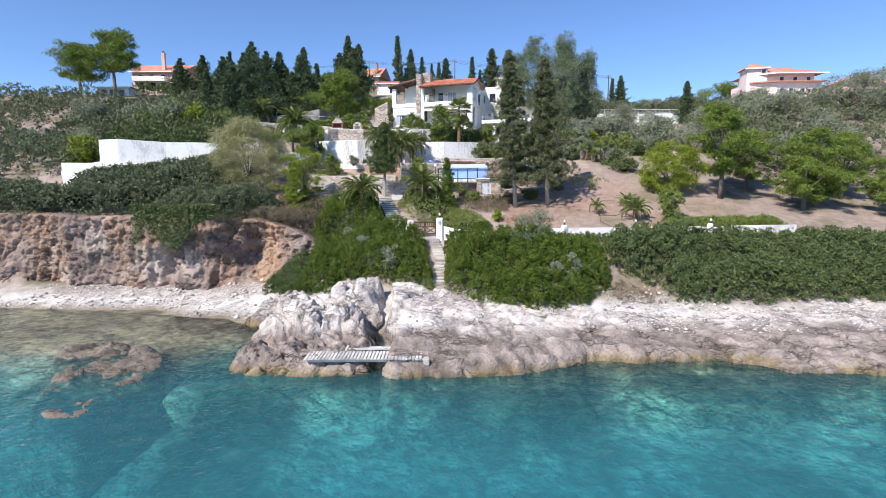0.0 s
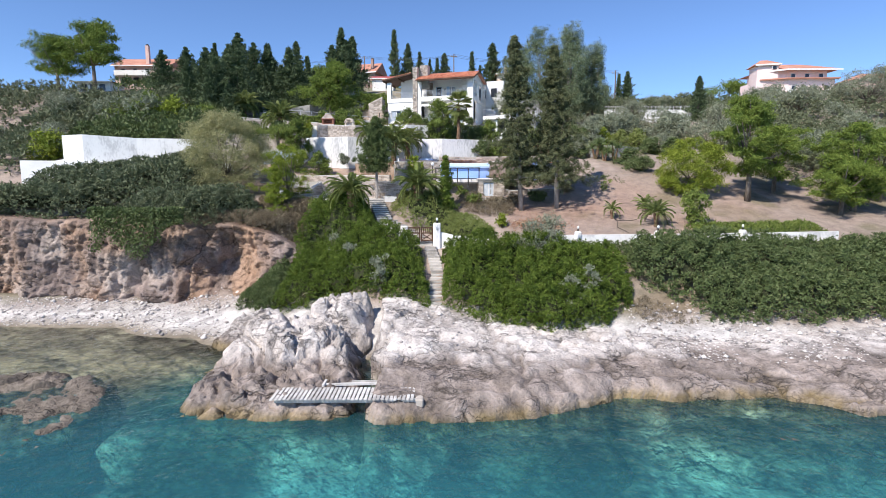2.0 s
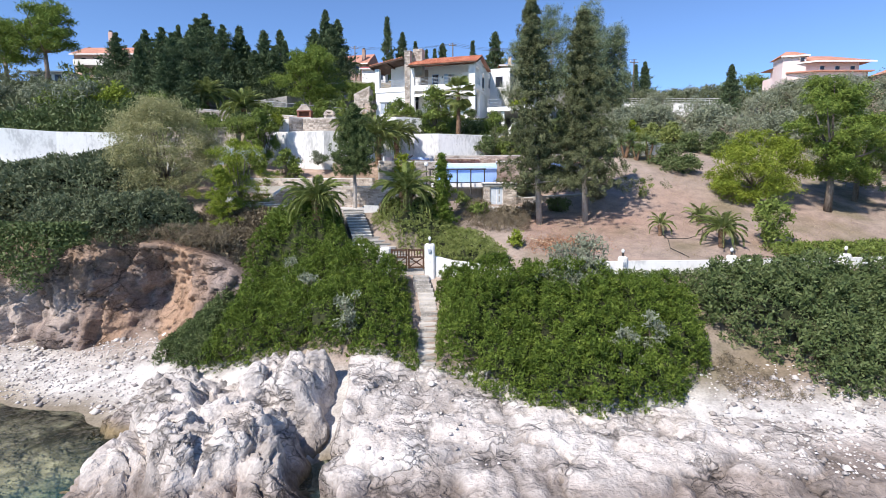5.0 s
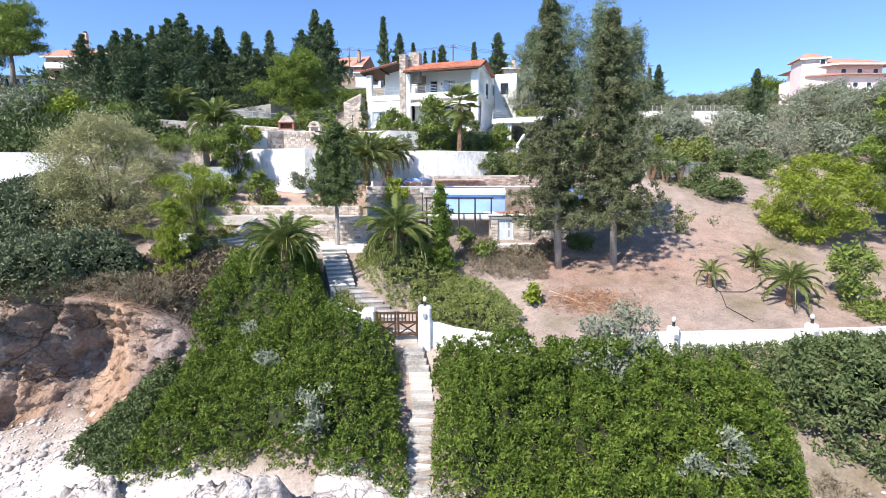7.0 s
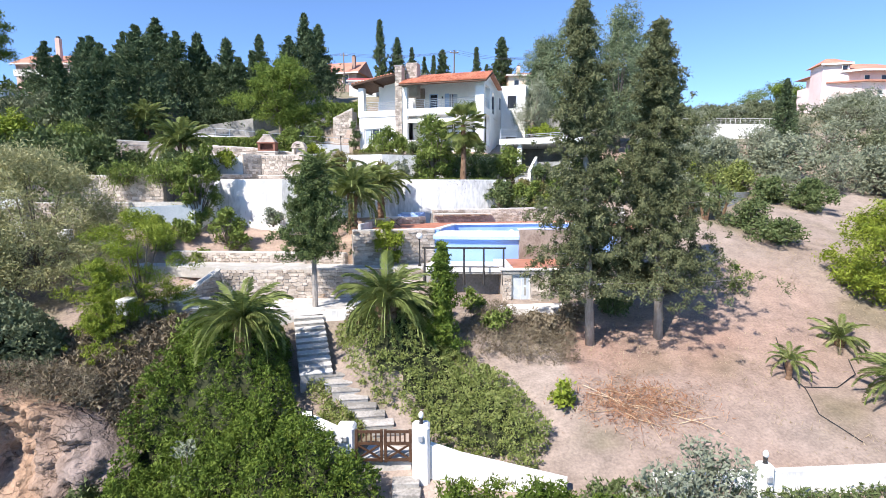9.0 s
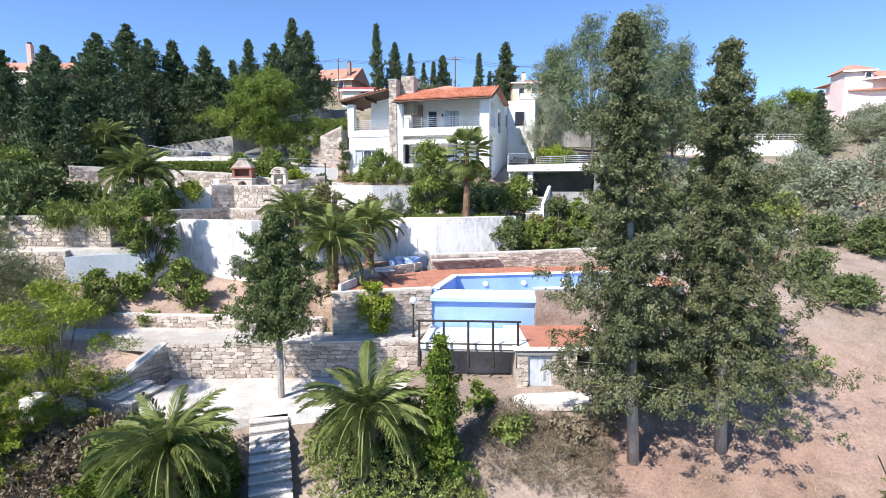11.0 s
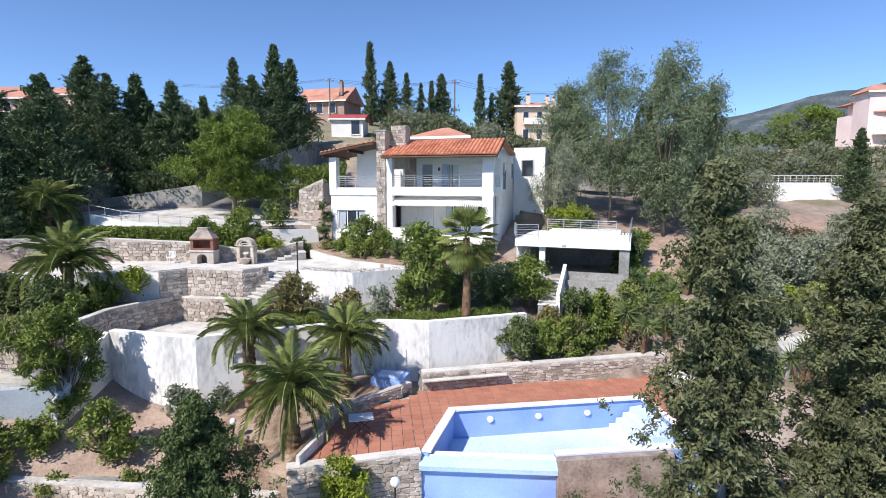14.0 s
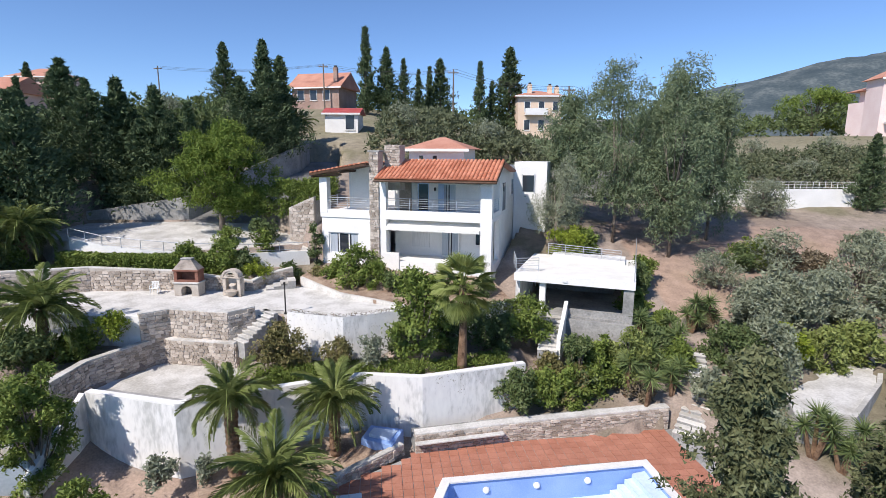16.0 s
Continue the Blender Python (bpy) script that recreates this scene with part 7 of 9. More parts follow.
def folding_table(x, y, z):
    root = thing("folding_table", "white folding table with crossed dark legs on the deck", "table", pose(x, y, z, 0, 0, 12))
    part("tabletop", bx(-0.55, 0.55, -0.4, 0.4, 0.72, 0.76, 0.015), PLASTIC, root)
    part("fold_line", bx(-0.012, 0.012, -0.4, 0.4, 0.755, 0.763), STEEL, root)
    for sy in (-0.32, 0.32):
        part("leg", tube([(-0.42, sy, 0), (0.42, sy, 0.72)], 0.02, 6), BLACKSTEEL, root)
        part("leg", tube([(0.42, sy * 0.9, 0), (-0.42, sy * 0.9, 0.72)], 0.02, 6), BLACKSTEEL, root)


folding_table(-3.0, 69.1, 14.31)


def globe_lamp(x, y, z, h, r=0.2, mat=BLACKSTEEL, globe=GLOBE):
    root = thing("garden_lamp", "garden lamp post with a white glass globe", "lamp", pose(x, y, z), "garden lamps")
    part("base", tube([(0, 0, 0), (0, 0, 0.12)], [0.11, 0.09], 10), mat, root)
    part("pole", tube([(0, 0, 0.1), (0, 0, h - r)], [0.05, 0.04], 8), mat, root)
    part("collar", tube([(0, 0, h - r * 1.15), (0, 0, h - r * 0.9)], [0.06, 0.11], 10), mat, root)
    bm = bmesh.new()
    bmesh.ops.create_uvsphere(bm, u_segments=16, v_segments=10, radius=r, matrix=Matrix.Translation((0, 0, h)))
    part("globe", bm, globe, root, smooth=True)


globe_lamp(-1.15, 65.6, 12.07, 1.95)
globe_lamp(-9.0, 69.6, 13.6, 1.0, 0.15)
globe_lamp(-8.9, 80.7, 19.68, 2.0, 0.08, BLACKSTEEL, BLACKSTEEL)


def plunge_pool():
    root = thing("plunge_pool", "small raised blue pool at the foot of the white wall", "pool")
    part("shell", prism([(-3.3, 74.3), (-1.6, 73.6), (-1.1, 74.9), (-2.9, 75.3)], 14.2, [14.9, 14.9, 15.1, 15.1]), POOLBLUE, root)
    part("hollow", prism([(-2.9, 74.4), (-1.75, 73.95), (-1.4, 74.75), (-2.7, 75.05)], 14.95, 15.11), POOLPALE, root)
    part("shower_pipe", tube([(-1.35, 75.0, 14.8), (-1.35, 75.0, 16.3), (-1.35, 74.8, 16.35)], 0.025, 6), STEEL, root)


plunge_pool()
stone_wall("curved_bed_wall", "low curved stone kerb of the palm bed", [(-4.7, 68.3), (-4.4, 70.6), (-3.1, 71.9), (-1.8, 73.1), (-1.0, 73.9)], 0.3, 14.2, 14.75, stone=(0.4, 0.16), fill=False)
tagged(part("palm_bed", prism([(-5.2, 66.4), (-4.75, 68.3), (-4.45, 70.6), (-3.15, 72.0), (-1.9, 73.2), (-1.3, 75.0), (-3.4, 75.5), (-7.6, 73.8), (-11, 72.1), (-9, 68.5)], 12.0, [13.6, 14.5, 14.55, 14.55, 14.55, 14.6, 14.7, 14.7, 14.4, 13.4]), BEDSOIL), "reddish planting bed soil above the path", "soil", kind="structure")
ws = thing("weir_step", "white painted concrete trough beside the deck wall", "wall", kind="structure")
part("body", band([(-5.0, 66.2), (-4.5, 68.2)], 0.16, 13.9, 14.75), WEATHERED, ws)

# lane, white kerb and walls behind the terrace
kerb = thing("white_kerb", "curved whitewashed kerb wall along the lane", "wall", kind="structure")
KERB = [(-28.0, 89.0), (-25.0, 88.3), (-21.9, 88.0), (-18.6, 88.3), (-14.3, 89.5), (-10.0, 91.3)]
KERB_TOP = [23.15, 22.65, 22.4, 22.1, 21.85, 21.75]
part("body", band(KERB, 0.3, 19.4, KERB_TOP), WHITE, kerb)
part("backfill", band(KERB, 1.3, 19.4, [z - 0.45 for z in KERB_TOP], back=0.2), CONCRETE, kerb)
rail("lane_railing", "thin white tube railing on the lane kerb", KERB, KERB_TOP, 0.75, 2, STEEL, 2.0, 0.025)
tagged(part("lane_paving", prism([(-32.5, 91.2), (-28, 89.3), (-21.9, 88.3), (-14.3, 89.8), (-10.4, 91.6), (-10.6, 95), (-16, 97.4), (-23, 97.8), (-32.5, 97.6)], 20.5, [22.9, 22.75, 22.1, 21.6, 21.5, 22.4, 23.2, 23.3, 23.1]), PAVING), "pale paved lane curving up behind the terrace", "paving", kind="structure")
tagged(part("lane_road", prism([(-23, 97.7), (-16, 97.3), (-11.2, 100), (-10.4, 108), (-12.5, 116), (-15.6, 116), (-15.4, 110), (-18.3, 104)], 21.0, [23.3, 23.25, 24.2, 26.8, 28.6, 28.6, 27.6, 26.0]), ASPHALT), "grey asphalt lane climbing past the villa", "road", kind="structure")
lane_wall = thing("lane_wall", "long shaded grey concrete wall behind the lane", "wall", kind="structure")
part("body", band([(-33, 98), (-23, 98.2), (-18.5, 104), (-15.6, 110), (-15.8, 116)], 0.3, 21.5, [24.1, 25.6, 28.4, 30.4, 30.8]), CONCRETE, lane_wall)
stone_wall("terrace_back_wall", "rubble stone wall at the back of the barbecue terrace", [(-30.8, 83.0), (-24.6, 86.0), (-19.0, 86.4), (-12.9, 86.2), (-12.4, 87.6), (-10.6, 88.6)], 0.35, 19.4, [21.6, 21.4, 21.1, 20.4, 20.6, 20.9], stone=(0.36, 0.22))
stone_wall("road_bank_wall", "stone retaining wall of the road bank beside the villa", [(-12.2, 93.7), (-9.9, 93.1)], 0.35, 20.6, [25.0, 26.0], stone=(0.4, 0.24))
stone_wall("left_garden_wall", "tall rubble stone wall of the side garden", [(-31, 69.8), (-22.2, 70.0)], 0.4, 12.3, 16.0, stone=(0.42, 0.22))
stone_wall("left_garden_wall_upper", "upper rubble stone wall of the side garden", [(-31, 72.0), (-20.8, 72.2)], 0.4, 15.5, 18.0, stone=(0.42, 0.22))
slab("side_terrace", "pale terrace between the side garden walls", ((-31, 70.3), (-22.2, 70.4), (-17.8, 70.8), (-17.4, 72.6), (-31, 72.4)), 15.4, 16.05)
tank = thing("water_tank", "blue-grey rendered tank wall beside the stone wall", "tank", kind="structure")
part("body", band([(-22.2, 69.9), (-17.8, 70.6)], 0.4, 12.4, [15.7, 15.9]), mottled("tank_render", (0.3, 0.36, 0.42), (0.42, 0.48, 0.53), 0.6, 0.8, 8, 0.2), tank)
gp = thing("side_gate_posts", "two white posts with a low step between them", "gate", kind="structure")
part("post", bx(-25.6, -24.9, 67.4, 68.0, 11.6, 14.3, 0.02), WHITE, gp)
part("post", bx(-22.3, -21.6, 67.4, 68.0, 11.6, 14.5, 0.02), WHITE, gp)
part("step", bx(-24.9, -22.3, 67.4, 67.9, 11.6, 13.5, 0.02), PAVING, gp)
stairs("side_stairs", "pale steps from the path to the side garden", (-21.5, 68.4), (-19.3, 64.8), 1.6, 12.3, 10.6, 8)
stairs("patio_side_steps", "three shaded steps at the end of the patio", (-15.5, 62.6), (-13.2, 62.2), 2.2, 10.9, 10.2, 4)
pw = thing("patio_corner_pier", "weathered plastered pier at the patio corner", "pier", kind="structure")
part("body", bx(-17.0, -16.3, 59.5, 60.4, 8.4, 11.2, 0.03), WEATHERED, pw)
part("wing", band([(-16.6, 60.4), (-15.3, 62.0)], 0.3, 8.6, 10.8), WEATHERED, pw)

# circular paved seat on the slope
slab("round_terrace", "curved pale stone terrace with a raised rim", ((19.0, 73.6), (21.8, 73.6), (26.4, 77.7), (30.0, 81.9), (30.3, 84.2), (28.4, 85.0), (26.2, 81.4), (23.0, 78.2), (20.2, 76.4)), 15.2, 16.55)
rim = thing("round_terrace_rim", "white rim kerb of the curved terrace", "kerb", kind="structure")
part("body", band([(18.8, 73.4), (21.9, 73.4), (26.6, 77.5), (30.3, 81.8), (30.6, 84.4)], 0.25, 15.2, 16.68), PAVING, rim)
stairs("slope_steps", "pale slab steps on the planted slope", (17.0, 80.4), (15.9, 76.9), 1.1, 17.35, 15.75, 8)
stairs("deck_steps", "broad pale slabs stepping up from the pool deck", (15.7, 76.9), (14.3, 75.2), 1.5, 15.65, 14.4, 6)


# ---- neighbours ----
def far_house(name, label, x, y, z, w, d, h, wall, turn=0.0, roof="hip", rh=1.6, over=0.5, rows=(), mat=FARTILE, chimneys=(), balcony=None):
    """A plain rendered house: walls, roof, windows each with frame and sill, chimneys. rows: (height, first, step, count, width, tall)."""
    root = thing(name, label, "house", pose(x, y, z, 0, 0, turn))
    part("wall", bx(-w / 2, w / 2, 0, d, -3, h), wall, root)
    bm = bmesh.new()
    o = over
    c = [bm.verts.new(p) for p in ((-w / 2 - o, -o, h), (w / 2 + o, -o, h), (w / 2 + o, d + o, h), (-w / 2 - o, d + o, h))]
    k = min(w, d) / 2 if roof == "hip" else (0.0 if w > d else 0.0)
    if roof == "gable_y":
        r = [bm.verts.new((0, -o, h + rh)), bm.verts.new((0, d + o, h + rh))]
        fs = ((c[0], c[1], r[0]), (c[1], c[2], r[1], r[0]), (c[2], c[3], r[1]), (c[3], c[0], r[0], r[1]))
    else:
        e = k if roof == "hip" else -o
        r = [bm.verts.new((-w / 2 + e, d / 2, h + rh)), bm.verts.new((w / 2 - e, d / 2, h + rh))]
        fs = ((c[0], c[1], r[1], r[0]), (c[1], c[2], r[1]), (c[2], c[3], r[0], r[1]), (c[3], c[0], r[0]))
    for f in fs:
        bm.faces.new(f)
    bm.faces.new(c[::-1])
    rf = part("roof", bm, mat, root)
    part("eave_board", bx(-w / 2 - o, w / 2 + o, -o - 0.03, -o, h - 0.22, h + 0.02), WHITE, rf)
    for zz, x0, st, n, ww, tall in rows:
        for i in range(n):
            xx = x0 + st * i
            wn_ = part("window", bx(xx, xx + ww, -0.03, 0.0, zz, zz + tall), GLASS, root)
            part("frame", bx(xx - 0.08, xx, -0.06, 0.0, zz - 0.08, zz + tall + 0.08), WHITE, wn_)
            part("frame", bx(xx + ww, xx + ww + 0.08, -0.06, 0.0, zz - 0.08, zz + tall + 0.08), WHITE, wn_)
            part("sill", bx(xx - 0.12, xx + ww + 0.12, -0.12, 0.0, zz - 0.16, zz - 0.08), WHITE, wn_)
    for cx, cy, ch in chimneys:
        chm = part("chimney", bx(cx - 0.35, cx + 0.35, cy - 0.35, cy + 0.35, h, ch), wall, root)
        part("pot", bx(cx - 0.22, cx + 0.22, cy - 0.22, cy + 0.22, ch, ch + 0.3), BLACKSTEEL, chm)
    if balcony:
        zb, x0, x1, dep = balcony
        b = part("balcony", bx(x0, x1, -dep, 0, zb - 0.2, zb, 0.02), WHITE, root)
        part("parapet", bx(x0, x1, -dep, -dep + 0.12, zb, zb + 0.9), WHITE, b)
    return root


far_house("guest_house", "low white annexe with hipped terracotta roof", 0.35, 97.2, 27.4, 5.2, 4.6, 2.7, WHITE, -16, "hip", 1.1, 0.6, ((1.6, -1.6, 1.3, 2, 0.4, 0.5),))
far_house("hill_house", "brown-fronted hill house with a wide red tiled gable roof", -22.6, 149, 38.6, 9.5, 8, 3.0, mottled("brown_render", (0.3, 0.2, 0.16), (0.42, 0.3, 0.25), 0.5, 0.85, 6, 0.1), -14, "gable", 3.1, 0.7, ((0.8, -3.6, 2.6, 3, 1.3, 1.7),), chimneys=((3.8, 1.0, 6.6),))
far_house("shed_house", "small white house with a red sheet roof", -13.2, 124, 32.6, 4.6, 5, 2.6, WHITE, 0, "gable", 0.9, 0.4, ((0.4, 0.6, 1.6, 1, 1.2, 1.9),), mottled("red_sheet", (0.36, 0.06, 0.05), (0.48, 0.1, 0.08), 1, 0.5, 8, 0.1))
far_house("ochre_house", "ochre house with hipped tile roof and three chimneys", 17.4, 140, 33.0, 7.4, 8, 6.4, YELLOWWALL, 0, "hip", 1.3, 0.6, ((0.8, -2.6, 2.4, 3, 0.9, 1.6), (3.8, -2.6, 2.4, 3, 0.9, 1.6)), chimneys=((-1.6, 1.5, 8.4), (1.8, 1.5, 8.2), (3.1, 2.0, 8.0)), balcony=(3.4, -2.6, 1.2, 1.0))
far_house("white_house", "far white house with flat parapet", 30, 158, 32.0, 7, 7, 4.6, WHITE, 0, "hip", 0.5, 0.3, ((1.0, -2.4, 2.2, 3, 1.0, 1.2),))
far_house("pink_hill_house", "pink house on the hilltop with tiled roof and tall chimney", -66, 124, 33.0, 12, 9, 5.0, PINKWALL, 0, "gable", 2.4, 0.6, ((0.6, -4.6, 2.6, 4, 1.3, 1.9), (3.2, -4.6, 2.6, 4, 1.0, 1.1)), chimneys=((1.2, 0.6, 9.3),), balcony=(2.9, -5.5, 2.0, 1.2))
far_house("pergola_house", "low pale veranda building with a flat dark roof", -73, 118, 31.0, 7, 5, 2.4, WHITE, 0, "hip", 0.25, 0.8, ((0.6, -2.6, 1.9, 3, 1.3, 1.3),), mat=WOODDARK)
far_house("red_roof_house", "far red-tiled house at the hilltop", -86, 165, 41, 11, 8, 4.5, PINKWALL, 0, "hip", 2.2, 0.6, ((1.0, -3.6, 3, 3, 1.1, 1.3),))
far_house("far_villa", "far white house with a red roof beyond the trees", 118, 150, 34.5, 14, 8, 5.5, PINKWALL, 0, "hip", 2.2, 0.6, ((1.0, -5, 3, 4, 1.1, 1.3),))


def pink_villa():
    root = thing("pink_villa", "three-storey pale pink villa with red tile roofs and white balconies", "house")
    pk = mottled("pale_pink_render", (0.76, 0.58, 0.54), (0.84, 0.69, 0.65), 0.3, 0.85, 6, 0.1)
    face = [(85.8, 154.2), (91.8, 151.6), (104.5, 151.6)]
    plan = face + [(104.5, 164), (85.8, 164)]
    part("lower_wall", prism(plan, 30, 40.6), pk, root)
    part("upper_wall", prism([(87.2, 155.0), (92.4, 153.0), (103.2, 153.0), (103.2, 163), (87.2, 163)], 40.6, 42.9), pk, root)
    part("tower_wall", prism([(84.6, 154.0), (89.6, 152.6), (90.6, 158.5), (85.6, 159.5)], 30, 44.6), pk, root)

    def hip(name, eave, z, rh):
        """A tiled hip roof over any outline, with a white eave board."""
        bm = bmesh.new()
        c = [bm.verts.new((x, y, z)) for x, y in eave]
        mx, my = sum(p[0] for p in eave) / len(eave), sum(p[1] for p in eave) / len(eave)
        top = [bm.verts.new((mx + (x - mx) * 0.3, my + (y - my) * 0.12, z + rh)) for x, y in eave]
        for i in range(len(c)):
            j = (i + 1) % len(c)
            bm.faces.new((c[i], c[j], top[j], top[i]))
        bm.faces.new(top)
        bm.faces.new(c[::-1])
        rf = part(name, bm, FARTILE, root)
        part("eave_board", band(list(eave[:3]), 0.12, z - 0.35, z + 0.03), WHITE, rf)

    root.location = (1.8, 0, 0)
    hip("roof", [(85.4, 154.6), (91.2, 150.6), (105.8, 150.6), (105.8, 165), (85.4, 165)], 42.9, 2.3)
    hip("tower_roof", [(83.8, 153.4), (90.0, 151.8), (91.3, 159.2), (85.0, 160.4)], 44.6, 1.6)
    part("canopy", band([(85.2, 153.4), (91.4, 150.4), (105.2, 150.4)], 1.2, 40.3, 40.6), FARTILE, root)
    b = part("balcony", band([(84.8, 152.4), (91.2, 149.4), (105.4, 149.4)], 2.2, 35.9, 36.2), WHITE, root)
    for x, y in ((85.6, 152.2), (88.4, 150.8), (91.3, 149.5), (94.5, 149.5), (98, 149.5), (101.5, 149.5), (105, 149.5)):
        part("parapet_pier", bx(x - 0.5, x + 0.5, y, y + 0.2, 36.2, 37.3), WHITE, b)
    part("handrail", band([(84.9, 152.5), (91.25, 149.5), (105.3, 149.5)], 0.08, 37.0, 37.08), WHITE, b)
    for zz, h, y, xs in ((41.1, 0.9, 152.97, (93.4, 97.2, 101)), (36.3, 2.3, 151.57, (92.8, 95.4, 98.6, 102)), (32.2, 1.4, 151.57, (93, 97, 101)), (43.2, 0.8, 152.6, (88.0,))):
        for x in xs:
            w = part("window", bx(x, x + 1.1, y - 0.03, y + 0.05, zz, zz + h), GLASS, root)
            part("frame", bx(x - 0.1, x, y - 0.07, y + 0.05, zz - 0.05, zz + h + 0.1), WHITE, w)
            part("frame", bx(x + 1.1, x + 1.2, y - 0.07, y + 0.05, zz - 0.05, zz + h + 0.1), WHITE, w)


pink_villa()
fw = thing("boundary_wall", "long white boundary wall with a pale fence on top", "wall", kind="structure")
part("body", bx(31, 47.6, 108, 108.3, 22.5, 25.95), WHITE, fw)
part("body_west", bx(8, 22, 107, 107.3, 25, 28.0), CONCRETE, fw)
rail("boundary_fence", "pale metal fence along the boundary wall", [(31, 108.15), (47.6, 108.15)], 25.95, 0.8, 3, PLASTIC, 0.7, 0.022)
lw = thing("neighbour_wall", "white angular retaining wall of the next property", "wall", kind="structure")
part("body", band([(-42.2, 64.6), (-39.6, 64.1), (-34.6, 65.8), (-27.6, 67.2)], 0.4, 12.6, [17.2, 17.25, 17.0, 17.0]), GARDENWHITE, lw)
part("backfill", band([(-42.2, 64.6), (-39.6, 64.1), (-34.6, 65.8), (-27.6, 67.2)], 1.4, 12.6, 16.3, back=0.2), CONCRETE, lw)
part("wing", band([(-48.5, 66.5), (-42.2, 64.6)], 0.35, 12.2, [13.9, 14.6]), WHITE, lw)
part("lower_wall", band([(-46.0, 63.2), (-34.4, 63.8)], 0.3, 11.5, [14.4, 14.3]), WHITE, lw)


def utility_pole(x, y, z, h, lean=0):
    root = thing("utility_pole", "weathered wooden utility pole with crossarm", "utility pole", pose(x, y, z, 0, lean, 0), "utility poles")
    part("pole", tube([(0, 0, -1), (0, 0, h)], [0.16, 0.11], 8), BARK, root)
    part("crossarm", bx(-0.8, 0.8, -0.06, 0.06, h - 0.6, h - 0.45), BARK, root)
    for k in (-0.7, 0, 0.7):
        part("insulator", tube([(k, 0, h - 0.45), (k, 0, h - 0.25)], 0.05, 6), PLASTIC, root)
    return (x, y, z + h - 0.25)


poles = [utility_pole(-57, 160, 38, 9), utility_pole(-20.5, 147, 38, 7.5), utility_pole(2.6, 133, 33, 9.5), utility_pole(17.5, 120, 28.5, 10), utility_pole(36, 118, 27, 8.5)]
for i, (a, b) in enumerate(zip(poles, poles[1:])):
    root = thing("power_line", "thin sagging power cables between the poles", "cable")
    for k in (-0.7, 0, 0.7):
        pts = [(a[0] + (b[0] - a[0]) * t / 10 + k * 0.8, a[1] + (b[1] - a[1]) * t / 10, a[2] + (b[2] - a[2]) * t / 10 + k * 0.3 - 3.2 * (t / 10) * (1 - t / 10)) for t in range(11)]
        part("cable", tube(pts, 0.022, 4), BLACKSTEEL, root)


def mountain():
    xs, ys = np.linspace(200, 5200, 90), np.linspace(2200, 4200, 40)
    X, Y = [a.ravel() for a in np.meshgrid(xs, ys)]
    ridge = np.interp(X, [200, 900, 1500, 2200, 2900, 3600, 5200], [0, 190, 395, 590, 720, 790, 720])
    Z = ridge * np.exp(-((Y - 3300) / 800) ** 2) * (1 + 0.07 * fbm(X, Y, 0.002, 4, 3)) + 9 * ridged(X, Y, 0.006, 3, 5) - 20
    # distance haze is mixed into the scrub colour as a blue tint
    me = mesh_of("mountain", np.stack([X, Y, Z], 1), grid_faces(90, 40), mottled("hazed_scrub", (0.045, 0.065, 0.075), (0.13, 0.15, 0.15), 0.008, 1.0, 0.06, 0.0, c3=(0.07, 0.092, 0.1)), True)
    tagged(part("mountain", me, None), "distant scrub-covered mountain ridge", "mountain", kind="structure")


mountain()


# ---- garden planting ----
def bush(name, label, x, y, r, h, mat, seed, n=None, size=0.16, z=None, category="bush", group="", droop=0.0, aspect=0.5):
    """A loose rounded shrub: stems and a crown of small clumps."""
    z = gz(x, y) - 0.05 if z is None else z
    g = np.random.default_rng(seed + 900)
    k = max(14, int(22 * r))
    bl = clumps(g, k, r * 0.95, r * 0.95, h * 0.12, h * 0.92, min(r, h) * 0.25, 0.9, 0.15)
    return crown_tree(name, x, y, h, label, mat, bl, int(0.33 * (n or 2100 * r * (r + h))), size * 1.4, BARK, 0.05 + 0.03 * r, 0.15, seed, aspect, category=category, z=z, group=group, droop=droop, shell=0.25)


def yucca(x, y, z, heads, seed):
    root = thing("yucca", "yucca clump with stiff blue-green blades on bare stems", "yucca", pose(x, y, z), "yuccas")
    rng = np.random.default_rng(seed)
    for i in range(heads):
        a = rng.random() * 6.28
        rad = 0.2 + 0.5 * rng.random()
        h = 0.9 + 1.5 * rng.random()
        c = np.array([math.cos(a) * rad, math.sin(a) * rad, h])
        part("stem", tube([(0.1 * math.cos(a), 0.1 * math.sin(a), 0), c], [0.12, 0.09], 6), PALMBARK, root)
        d = rng.normal(size=(110, 3))
        d[:, 2] = d[:, 2] * 0.8 + 0.35
        d /= np.linalg.norm(d, axis=1, keepdims=True)
        part("rosette", leaf_mesh("rosette", c + d * 0.38, L_YUCCA, 0.8, 0.09, d, 0.05, seed + i, 0.2), None, root)


